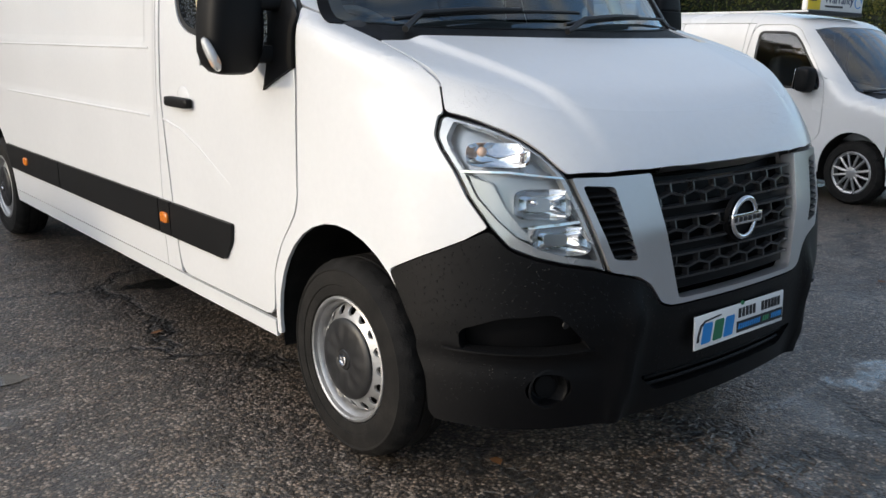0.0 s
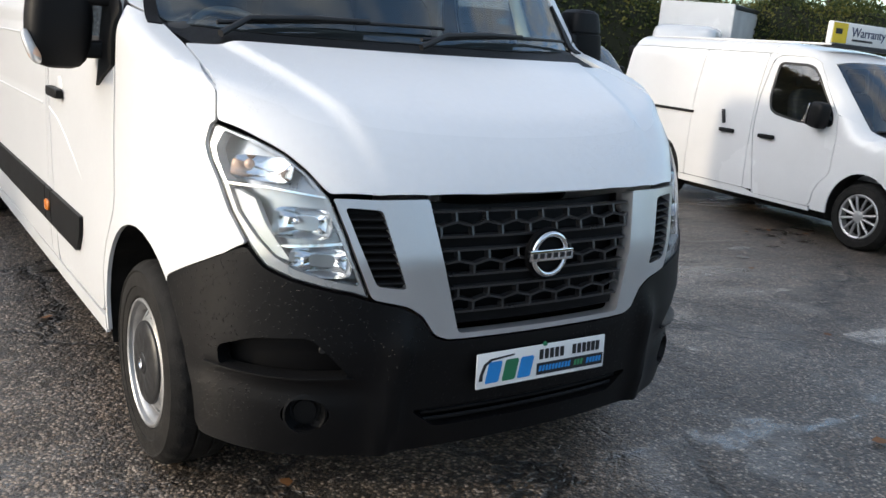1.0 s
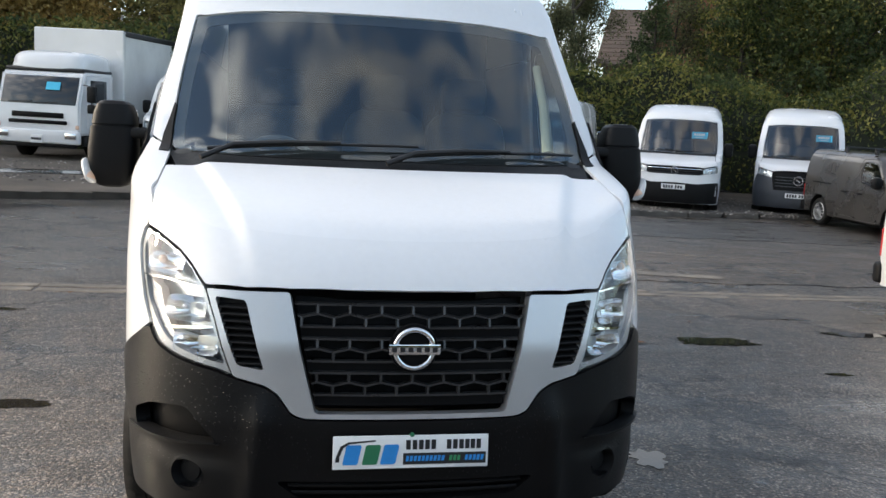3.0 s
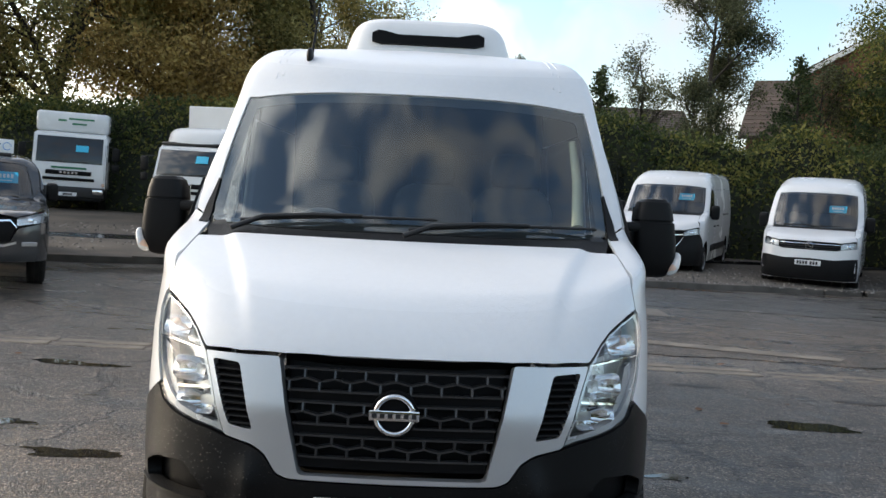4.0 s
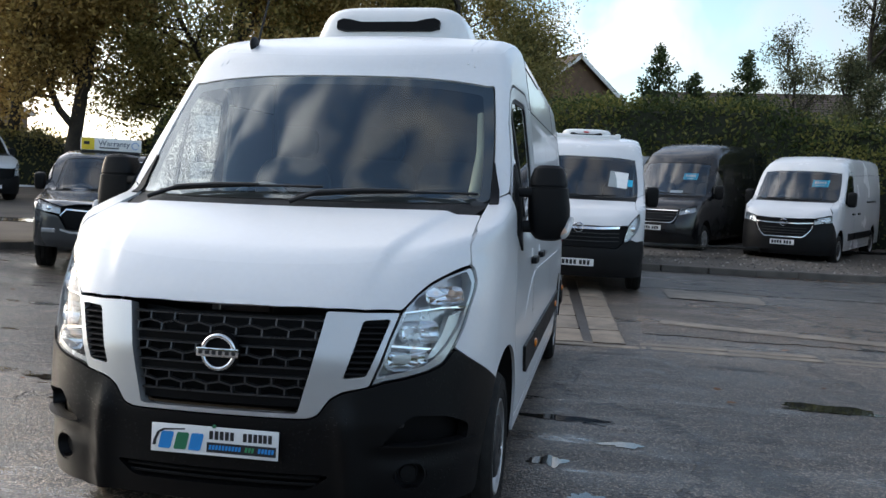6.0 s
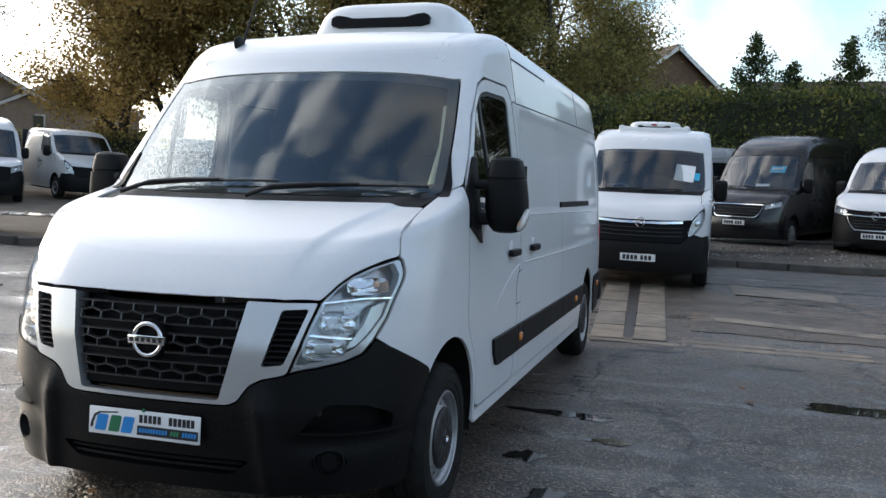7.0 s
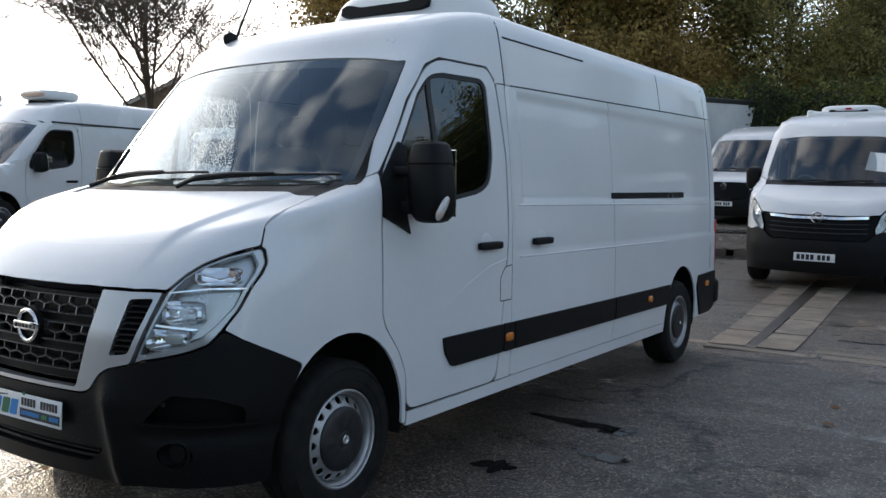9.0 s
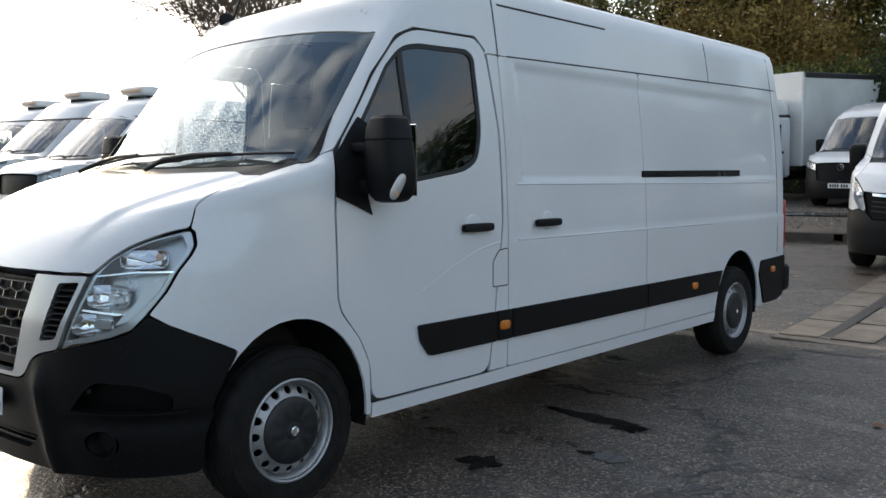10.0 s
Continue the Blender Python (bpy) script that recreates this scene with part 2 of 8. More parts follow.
def rbox(sx, sy, sz, r=0.01, seg=2, at=(0, 0, 0), rot=(0, 0, 0), taper=1.0):
    """A box with rounded edges, centred at a point; taper scales its top."""
    bm = bmesh.new()
    bmesh.ops.create_cube(bm, size=1.0)
    for v in bm.verts:
        k = taper if v.co.z > 0 else 1.0
        v.co = Vector((v.co.x * sx * k, v.co.y * sy * k, v.co.z * sz))
    if r > 0:
        bmesh.ops.bevel(bm, geom=bm.edges[:], offset=min(r, 0.45 * min(sx, sy, sz)), segments=seg, affect="EDGES", profile=0.5)
    bmesh.ops.transform(bm, matrix=pose(*at, *rot), verts=bm.verts)
    return bm


def blob(sx, sy, sz, e1=0.5, e2=0.5, n=20, at=(0, 0, 0), rot=(0, 0, 0)):
    """A superellipsoid: soft-cornered box form for mirrors, pods and pads."""
    p = lambda v, e: math.copysign(abs(v) ** e, v)
    vs, fs, nu, nv = [], [], n * 2, n
    for i in range(nv + 1):
        a = -math.pi / 2 + math.pi * i / nv
        for j in range(nu):
            b = 2 * math.pi * j / nu
            vs.append(pose(*at, *rot) @ Vector((sx / 2 * p(math.cos(a), e1) * p(math.cos(b), e2), sy / 2 * p(math.cos(a), e1) * p(math.sin(b), e2), sz / 2 * p(math.sin(a), e1))))
    for i in range(nv):
        for j in range(nu):
            fs.append((i * nu + j, i * nu + (j + 1) % nu, (i + 1) * nu + (j + 1) % nu, (i + 1) * nu + j))
    return vs, fs, 45.0


def turned(profile, n=40, axis="x"):
    """A closed form turned from (radius, along) points about an axis."""
    vs, fs, k = [], [], len(profile)
    for i in range(n):
        a = 2 * math.pi * i / n
        for r, h in profile:
            c, s = r * math.cos(a), r * math.sin(a)
            vs.append((h, c, s) if axis == "x" else (c, h, s) if axis == "y" else (c, s, h))
    for i in range(n):
        for j in range(k - 1):
            a, b = i * k + j, ((i + 1) % n) * k + j
            fs.append((a, b, b + 1, a + 1))
    return vs, fs, 35.0


def tube(pts, r0, r1=None, n=8):
    """A tapered tube along points."""
    r1 = r0 if r1 is None else r1
    pts = [Vector(p) for p in pts]
    vs, fs = [], []
    for i, p in enumerate(pts):
        d = (pts[min(i + 1, len(pts) - 1)] - pts[max(i - 1, 0)]).normalized()
        u = d.orthogonal().normalized() if i == 0 else (u - d * u.dot(d)).normalized()
        w = d.cross(u)
        r = r0 + (r1 - r0) * i / max(1, len(pts) - 1)
        vs += [p + (u * math.cos(2 * math.pi * j / n) + w * math.sin(2 * math.pi * j / n)) * r for j in range(n)]
    for i in range(len(pts) - 1):
        for j in range(n):
            fs.append((i * n + j, i * n + (j + 1) % n, (i + 1) * n + (j + 1) % n, (i + 1) * n + j))
    fs += [tuple(range(n))[::-1], tuple((len(pts) - 1) * n + j for j in range(n))]
    return vs, fs, 50.0


def plate2d(outline, depth, m=None, bevel=0.0, holes=()):
    """A flat outline (x, z) given depth along y, front face at y = 0."""
    bm = bmesh.new()
    es = []
    for loop in (outline, *holes):
        vs = [bm.verts.new((x, 0, z)) for x, z in loop]
        es += [bm.edges.new((vs[i], vs[(i + 1) % len(vs)])) for i in range(len(vs))]
    bmesh.ops.triangle_fill(bm, use_beauty=True, use_dissolve=False, edges=es)
    ext = bmesh.ops.extrude_face_region(bm, geom=bm.faces[:])
    bmesh.ops.translate(bm, verts=[v for v in ext["geom"] if isinstance(v, bmesh.types.BMVert)], vec=(0, depth, 0))
    bmesh.ops.recalc_face_normals(bm, faces=bm.faces)
    if m is not None:
        bmesh.ops.transform(bm, matrix=m, verts=bm.verts)
    return bm


def smax(a, b, k):
    h = np.maximum(k - np.abs(a - b), 0) / k
    return np.maximum(a, b) + h * h * k * 0.25


class Form:
    """The outer form of a van: front bumper at y = 0, middle at x = 0, ground at z = 0."""

    def __init__(s, L=6.2, hw=1.035, H=2.48, tum=0.16, ftap=0.10, ytap=1.0, yb=0.82, zb=1.41, yt=1.405, zt=2.13, bow=0.22, zh0=1.05, zh1=1.42, hp=0.62, hd=0.02, yr=2.5, drop=0.27, crease=0.0,
                 c1=0.20, c2=0.16, kc=0.05, kr=0.22, cab=0.0, belt=1.0, dent=(), nose=((0.2, 0.06), (0.35, 0.01), (0.6, 0.0), (0.85, 0.04), (1.05, 0.065), (1.25, 0.13))):
        s.L, s.hw, s.H, s.tum, s.ftap, s.ytap, s.yb, s.zb, s.yt, s.zt, s.bow = L, hw, H, tum, ftap, ytap, yb, zb, yt, zt, bow
        s.zh0, s.zh1, s.hp, s.hd, s.yr, s.drop, s.c1, s.c2, s.kc, s.kr, s.belt, s.dent, s.nose, s.crease, s.cab = zh0, zh1, hp, hd, yr, drop, c1, c2, kc, kr, belt, dent, nose, crease, cab

    def f(s, p):
        x, y, z = np.abs(p[..., 0]), p[..., 1], p[..., 2]

        def c(v, a=0.0, b=1.0):
            return np.clip(v, a, b)
        w = s.hw - s.tum * c((z - s.belt) / (s.H - s.belt)) ** 2 - 0.03 * c((0.7 - z) / 0.5) ** 2 - s.ftap * c((s.ytap - y) / s.ytap) ** 2 - 0.03 * c(y - s.L + 1) ** 2 - s.cab * c((z - 1.40) / 0.5) * c((2.25 - y) / 0.7)
        for y0, y1, z0, z1, d in s.dent:
            w = w - d * c((y - y0) / 0.02 + 0.5) * c((y1 - y) / 0.02 + 0.5) * c((z - z0) / 0.02 + 0.5) * c((z1 - z) / 0.03 + 0.5)
        roof = z - (s.H - 0.05 * (x / s.hw) ** 2 - s.drop * c((s.yr - y) / (s.yr - s.yt), 0, 2) ** 2)
        cot = (s.yt - s.yb) / (s.zt - s.zb)
        scr = (s.yb + s.bow * x * x - y + (z - s.zb) * cot - 0.13 * np.maximum(0.0, 0.13 - (z - (s.zb + s.zt) / 2) ** 2)) / np.hypot(1, cot)
        hood = 0.93 * (z - (s.zh0 + (s.zh1 - s.zh0) * c((y - 0.08) / (s.yb - 0.08), 0.0, 1.4) ** s.hp - s.hd * (x / s.hw) ** 4 - s.crease * c((x - 0.470 - 0.33 * y) / 0.048) ** 2 * (3 - 2 * c((x - 0.470 - 0.33 * y) / 0.048))))
        nz, ny = zip(*s.nose)
        front = 0.9 * (np.interp(z, nz, ny) + s.c1 * x * x + s.c2 * x ** 6 - y)
        d = smax(x - w, roof, s.kr)
        d = smax(d, -smax(-scr, -hood, 0.03), s.kc)
        d = smax(d, front, 0.10)
        return smax(d, y - s.L, 0.07)

    def f1(s, x, y, z):
        """The same form at one point."""
        x = abs(x)

        def c(v, a=0.0, b=1.0):
            return a if v < a else b if v > b else v

        def sm(a, b, k):
            h = max(k - abs(a - b), 0.0) / k
            return max(a, b) + h * h * k * 0.25
        w = s.hw - s.tum * c((z - s.belt) / (s.H - s.belt)) ** 2 - 0.03 * c((0.7 - z) / 0.5) ** 2 - s.ftap * c((s.ytap - y) / s.ytap) ** 2 - 0.03 * c(y - s.L + 1) ** 2 - s.cab * c((z - 1.40) / 0.5) * c((2.25 - y) / 0.7)
        for y0, y1, z0, z1, d in s.dent:
            w -= d * c((y - y0) / 0.02 + 0.5) * c((y1 - y) / 0.02 + 0.5) * c((z - z0) / 0.02 + 0.5) * c((z1 - z) / 0.03 + 0.5)
        roof = z - (s.H - 0.05 * (x / s.hw) ** 2 - s.drop * c((s.yr - y) / (s.yr - s.yt), 0, 2) ** 2)
        cot = (s.yt - s.yb) / (s.zt - s.zb)
        scr = (s.yb + s.bow * x * x - y + (z - s.zb) * cot - 0.13 * max(0.0, 0.13 - (z - (s.zb + s.zt) / 2) ** 2)) / math.hypot(1, cot)
        hood = 0.93 * (z - (s.zh0 + (s.zh1 - s.zh0) * c((y - 0.08) / (s.yb - 0.08), 0.0, 1.4) ** s.hp - s.hd * (x / s.hw) ** 4 - s.crease * c((x - 0.470 - 0.33 * y) / 0.048) ** 2 * (3 - 2 * c((x - 0.470 - 0.33 * y) / 0.048))))
        ny = s.nose[0][1] if z <= s.nose[0][0] else s.nose[-1][1]
        for (z0, a0), (z1, a1) in zip(s.nose, s.nose[1:]):
            if z0 <= z <= z1:
                ny = a0 + (a1 - a0) * (z - z0) / (z1 - z0)
        front = 0.9 * (ny + s.c1 * x * x + s.c2 * x ** 6 - y)
        d = sm(x - w, roof, s.kr)
        d = sm(d, -sm(-scr, -hood, 0.03), s.kc)
        d = sm(d, front, 0.10)
        return sm(d, y - s.L, 0.07)

    def hit(s, p, d):
        p = np.array(p, float)
        if p.ndim == 1:
            v = Vector(d).normalized()
            q, t = Vector(p), 0.0
            for _ in range(80):
                e = s.f1(q.x + v.x * t, q.y + v.y * t, q.z + v.z * t)
                t += max(-0.3, min(0.5, e)) * 0.7
                if abs(e) < 1e-4:
                    break
            return np.array(q + v * t)
        d = np.array(d, float) * np.ones_like(p)
        d /= np.linalg.norm(d, axis=-1, keepdims=True)
        t = np.zeros(p.shape[:-1])
        for _ in range(80):
            e = s.f(p + d * t[..., None])
            t = t + np.clip(e, -0.3, 0.5) * 0.7
            if np.percentile(np.abs(e), 99) < 1e-4:
                break
        return p + d * t[..., None]

    def normal(s, p):
        g = np.stack([s.f(p + e) - s.f(p - e) for e in np.eye(3) * 0.004], -1)
        return g / (np.linalg.norm(g, axis=-1, keepdims=True) + 1e-9)

    def fx(s, x, z):
        return tuple(s.hit(np.array([x, -1.0, z]), (0, 1, 0)))

    def sy(s, y, z):
        return tuple(s.hit(np.array([2.0, y, z]), (-1, 0, 0)))


class Along:
    """Projection along a direction onto the form."""

    def __init__(s, d, far=3.0):
        s.d = np.array(d, float) / np.linalg.norm(d)
        s.v = np.array((0, 0, 1.0)) - s.d * s.d[2]
        s.v /= np.linalg.norm(s.v)
        s.u, s.far = np.cross(s.d, s.v), far

    def to2(s, p):
        return np.array(p) @ np.stack([s.u, s.v], 1)

    def ray(s, q):
        o = q[:, :1] * s.u + q[:, 1:] * s.v - s.far * s.d
        return o, np.broadcast_to(s.d, o.shape)


class Round:
    """Projection from all round towards an upright axis at (0, yc)."""

    def __init__(s, yc=1.3):
        s.yc = yc

    def to2(s, p):
        p = np.array(p)
        return np.stack([np.arctan2(p[:, 0], s.yc - p[:, 1]), p[:, 2]], 1)

    def ray(s, q):
        a = q[:, 0]
        d = -np.stack([np.sin(a), -np.cos(a), 0 * a], 1)
        o = np.stack([0 * a, 0 * a + s.yc, q[:, 1]], 1) - 3.0 * d
        return o, d


class Over:
    """Projection towards a lengthwise axis at height zc."""

    def __init__(s, zc=1.2):
        s.zc = zc

    def to2(s, p):
        p = np.array(p)
        return np.stack([np.arctan2(p[:, 0], p[:, 2] - s.zc), p[:, 1]], 1)

    def ray(s, q):
        a = q[:, 0]
        d = -np.stack([np.sin(a), 0 * a, np.cos(a)], 1)
        o = np.stack([0 * a, q[:, 1], 0 * a + s.zc], 1) - 2.5 * d
        return o, d


SIDE = Along((-1, 0, 0))


def inside(q, loop):
    x, y = q[:, 0], q[:, 1]
    res = np.zeros(len(q), bool)
    for (x0, y0), (x1, y1) in zip(loop, np.roll(loop, -1, 0)):
        c = (y0 > y) != (y1 > y)
        res ^= c & (x < (x1 - x0) * (y - y0) / (y1 - y0 + 1e-12) + x0)
    return res


def fillet(q, r):
    """Rounds the corners of a closed 2D outline."""
    q, out, n = np.array(q, float), [], len(q)
    for i in range(n):
        a, b, c = q[i - 1], q[i], q[(i + 1) % n]
        la, lc = np.linalg.norm(a - b), np.linalg.norm(c - b)
        k = min(r, 0.45 * la, 0.45 * lc)
        p0, p1 = b + (a - b) / (la + 1e-9) * k, b + (c - b) / (lc + 1e-9) * k
        turn = abs(np.cross((b - a) / (la + 1e-9), (c - b) / (lc + 1e-9)))
        ts = (0, 0.33, 0.67, 1) if turn > 0.3 else (0.5,)
        out += [(1 - t) ** 2 * p0 + 2 * t * (1 - t) * b + t * t * p1 for t in ts]
    return np.array(out)


def dense(q, step):
    out = []
    for a, b in zip(q, np.roll(q, -1, 0)):
        k = max(1, int(np.ceil(np.linalg.norm(b - a) / step)))
        out += [a + (b - a) * i / k for i in range(k)]
    return np.array(out)


def shrink(q, g):
    """Moves a closed outline inwards by g."""
    area = np.sum(q[:, 0] * np.roll(q[:, 1], -1) - q[:, 1] * np.roll(q[:, 0], -1))
    t = np.roll(q, -1, 0) - np.roll(q, 1, 0)
    t /= np.linalg.norm(t, axis=1, keepdims=True) + 1e-9
    nrm = np.stack([-t[:, 1], t[:, 0]], 1) * np.sign(area)
    return q + nrm * g


def patch(F, proj, outline, holes=(), step=0.05, off=0.0, th=0.014, sx=1, r=0.02, gap=0.003, flip=False):
    """A panel of the form within an outline of 3D points: curved skin, with its edges turned in."""
    loops = [shrink(dense(fillet(proj.to2(outline), r), step), gap)]
    loops += [dense(fillet(proj.to2(h), r), step) for h in holes]
    lo, hi = loops[0].min(0), loops[0].max(0)
    gu, gv = np.meshgrid(np.arange(lo[0] + step / 2, hi[0], step), np.arange(lo[1] + step / 2, hi[1], step))
    g = np.stack([gu.ravel(), gv.ravel()], 1)
    ok = inside(g, loops[0])
    for h in loops[1:]:
        ok &= ~inside(g, h)
    g = g[ok]
    edge = np.concatenate(loops)
    if len(g):
        dist = np.min(np.linalg.norm(g[:, None] - edge[None], axis=2), axis=1)
        g = g[dist > step * 0.45]
    pts, es, k = np.concatenate([edge, g]), [], 0
    for h in loops:
        es += [(k + i, k + (i + 1) % len(h)) for i in range(len(h))]
        k += len(h)
    vs, _, fs, *_ = delaunay_2d_cdt([Vector(p) for p in pts], es, [], 0, 1e-6)
    q = np.array([tuple(v) for v in vs])
    tri = np.array([f for f in fs if len(f) == 3])
    cen = q[tri].mean(1)
    ok = inside(cen, loops[0])
    for h in loops[1:]:
        ok &= ~inside(cen, h)
    tri = tri[ok]
    o, d = proj.ray(q)
    p = F.hit(o, d)
    nrm = F.normal(p)
    p = p + nrm * off
    fn = np.cross(p[tri[:, 1]] - p[tri[:, 0]], p[tri[:, 2]] - p[tri[:, 0]])
    bad = np.sum(fn * nrm[tri[:, 0]], 1) < 0
    tri[bad] = tri[bad][:, ::-1]
    faces = [tuple(t) for t in tri]
    if th:
        n0 = len(p)
        p = np.concatenate([p, p - nrm * th])
        cnt = {}
        for a, b, c in tri:
            for e in ((a, b), (b, c), (c, a)):
                cnt[e] = 1
        faces += [(b, a, a + n0, b + n0) for a, b in cnt if (b, a) not in cnt]
    used = np.unique(np.concatenate([np.array(f) for f in faces]))
    ren = np.full(len(p), -1); ren[used] = np.arange(len(used))
    p = p[used]
    faces = [tuple(ren[list(f)]) for f in faces]
    if sx < 0:
        p = p * np.array([-1, 1, 1])
        faces = [f[::-1] for f in faces]
    return p, faces, 40.0


def ring(n, fn):
    return [fn(2 * math.pi * i / n) for i in range(n)]

# ---- wheels ----


def wheel_meshes(r, w, rim_r, style):
    tyre = turned([(rim_r - 0.004, -w / 2 + 0.02), (rim_r + 0.01, -w / 2), (r - 0.045, -w / 2 - 0.006), (r - 0.012, -w / 2 + 0.012), (r, -w / 2 + 0.035), (r, -0.036), (r - 0.009, -0.033), (r - 0.009, -0.027), (r, -0.024),
                   (r, 0.024), (r - 0.009, 0.027), (r - 0.009, 0.033), (r, 0.036), (r, w / 2 - 0.035), (r - 0.012, w / 2 - 0.012), (r - 0.028, w / 2 + 0.001), (r - 0.031, w / 2 + 0.005), (r - 0.036, w / 2 + 0.005), (r - 0.039, w / 2 + 0.002), (r - 0.062, w / 2 + 0.006), (r - 0.085, w / 2 + 0.006), (r - 0.087, w / 2 + 0.003), (rim_r + 0.03, w / 2 + 0.003), (rim_r + 0.012, w / 2), (rim_r - 0.004, w / 2 - 0.02), (rim_r - 0.02, 0), (rim_r - 0.004, -w / 2 + 0.02)], 112)
    o = w / 2 - 0.012
    vs, fs, _ = tyre
    k = len(vs) // 112
    # cross grooves cut the tread and shoulder into blocks
    vs = [((h, c * (1 - 0.006 / r), d * (1 - 0.006 / r)) if (i // k) % 4 == (2 if h < 0 else 0) and math.hypot(c, d) > r - 0.02 and abs(h) > 0.04 else (h, c, d)) for i, (h, c, d) in enumerate(vs)]
    out = {"tyre": (mesh_of("tyre", vs, fs, 24.0), RUBBER)}
    if style == "steel":
        lip = turned([(rim_r + 0.006, o + 0.002), (rim_r + 0.004, o + 0.010), (rim_r - 0.003, o + 0.013), (rim_r - 0.008, o + 0.009), (rim_r - 0.011, o - 0.004), (rim_r - 0.020, o - 0.012), (rim_r - 0.024, o - 0.026), (rim_r - 0.025, o - 0.040), (rim_r - 0.032, o - 0.044)], 72)
        out["rim"] = (mesh_of("rim", *lip), STEEL)
        # dished disc with sixteen round holes near its outer edge
        ri, ro, hc, n, sec = rim_r * 0.60, rim_r - 0.026, rim_r * 0.785, 16, math.pi / 16

        def dish(rr):
            t = max(0.0, min(1.0, (ro - rr) / (ro - ri)))
            return o - 0.036 + 0.040 * t ** 0.8
        vs, fs = [], []
        for k in range(n):
            base = len(vs)
            for j in range(24):
                a = 2 * math.pi * (j + 0.5) / 24
                ca, sa = math.cos(a), math.sin(a)
                m_ = max(abs(ca), abs(sa))
                for rr, th in ((hc + (ro - hc if ca > 0 else hc - ri) * ca / m_, sec * sa / m_), (hc + 0.0168 * ca, 0.0182 / hc * sa), (hc + 0.0152 * ca, 0.0166 / hc * sa), (hc + 0.0150 * ca, 0.0163 / hc * sa)):
                    q = th + 2 * sec * k
                    vs.append((dish(rr), rr * math.cos(q), rr * math.sin(q)))
                h, y_, z_ = vs[-1]
                vs[-1] = (h - 0.009, y_, z_)
                h, y_, z_ = vs[-2]
                vs[-2] = (h - 0.002, y_, z_)
                for i in range(3):
                    p_, q_ = base + 4 * j + i, base + 4 * ((j + 1) % 24) + i
                    fs.append((p_, q_, q_ + 1, p_ + 1))
        out["rim_disc"] = (mesh_of("rim_disc", vs, fs, 22.0), STEEL)
        # plain near-black disc stands for the shade seen through the holes
        out["dark_wheel_back"] = (mesh_of("dark_wheel_back", *turned([(0.0, o - 0.10), (rim_r - 0.012, o - 0.10), (rim_r - 0.010, o - 0.13)], 40)), GRILLE_BLACK)
        cap = turned([(rim_r * 0.665, o - 0.020), (rim_r * 0.66, o + 0.004), (rim_r * 0.63, o + 0.010), (rim_r * 0.54, o + 0.013), (rim_r * 0.46, o + 0.014), (rim_r * 0.38, o + 0.015), (rim_r * 0.30, o + 0.016), (rim_r * 0.20, o + 0.018), (rim_r * 0.17, o + 0.015), (rim_r * 0.155, o + 0.019), (0.0, o + 0.020)], 60)
        vs, fs, _ = cap
        # ten ribs pressed into the cap like a star
        vs = [(h + 0.0055 * abs(math.cos(5 * math.atan2(c, b))) ** 3 * math.exp(-((math.hypot(b, c) / rim_r - 0.42) / 0.075) ** 2), b, c) for h, b, c in vs]
        out["hub_cap"] = (mesh_of("hub_cap", vs, fs, 40.0), HUB)
        out["hub_badge"] = (mesh_of("hub_badge", *turned([(0.019, o + 0.020), (0.0205, o + 0.024), (0.0165, o + 0.0255), (0.0145, o + 0.021), (0.0, o + 0.0208)], 28)), CHROME)
    else:
        vs, fs = [], []
        lip = turned([(rim_r + 0.004, o + 0.004), (rim_r - 0.006, o + 0.012), (rim_r - 0.022, o + 0.004), (rim_r - 0.03, o - 0.05)], 48)
        out["rim"] = (mesh_of("rim", *lip), STEEL)
        n, pairs = 6, (-0.15, 0.15)
        for k in range(n):
            for dlt in pairs:
                a = 2 * math.pi * k / n
                p0 = Vector((o - 0.002, 0.045 * math.cos(a + dlt * 2), 0.045 * math.sin(a + dlt * 2)))
                p1 = Vector((o - 0.004, (rim_r - 0.012) * math.cos(a + dlt * 1.5), (rim_r - 0.012) * math.sin(a + dlt * 1.5)))
                v2, f2, _ = tube([p0, p0.lerp(p1, 0.5) + Vector((0.006, 0, 0)), p1], 0.0125, 0.014, 6)
                fs += [tuple(i + len(vs) for i in f) for f in f2]; vs += v2
        v2, f2, _ = turned([(0.06, o - 0.03), (0.058, o + 0.004), (0.04, o + 0.012), (0.0, o + 0.012)], 24)
        fs += [tuple(i + len(vs) for i in f) for f in f2]; vs += v2
        out["spokes"] = (mesh_of("spokes", vs, fs), STEEL)
        out["dark_wheel_back"] = (mesh_of("dark_wheel_back", *turned([(0.0, o - 0.09), (rim_r - 0.01, o - 0.09)], 32)), RUBBER)
    return out


WHEELS = {}


def add_wheel(parent, x, y, r, style="steel", steer=0.0, rim=0.62):
    key = (r, style, rim)
    if key not in WHEELS:
        WHEELS[key] = wheel_meshes(r, 0.215 if r > 0.32 else 0.19, r * rim, style)
    w = new("wheel")
    w.parent = parent
    w.matrix_basis = pose(x, y, r, 0, 0, (180 if x < 0 else 0) + steer)
    for nm, (me, mt) in WHEELS[key].items():
        part(nm, me, mt, w)


# ---- van builder ----
MASTER = dict(yf=0.85, yr=5.185, wr=0.345, a=0.395, b=0.470, d0=1.06, d1=2.22, slide=3.74, sill=0.33, belt=1.37, dtop=2.10, split=2.065, mir=1.0)


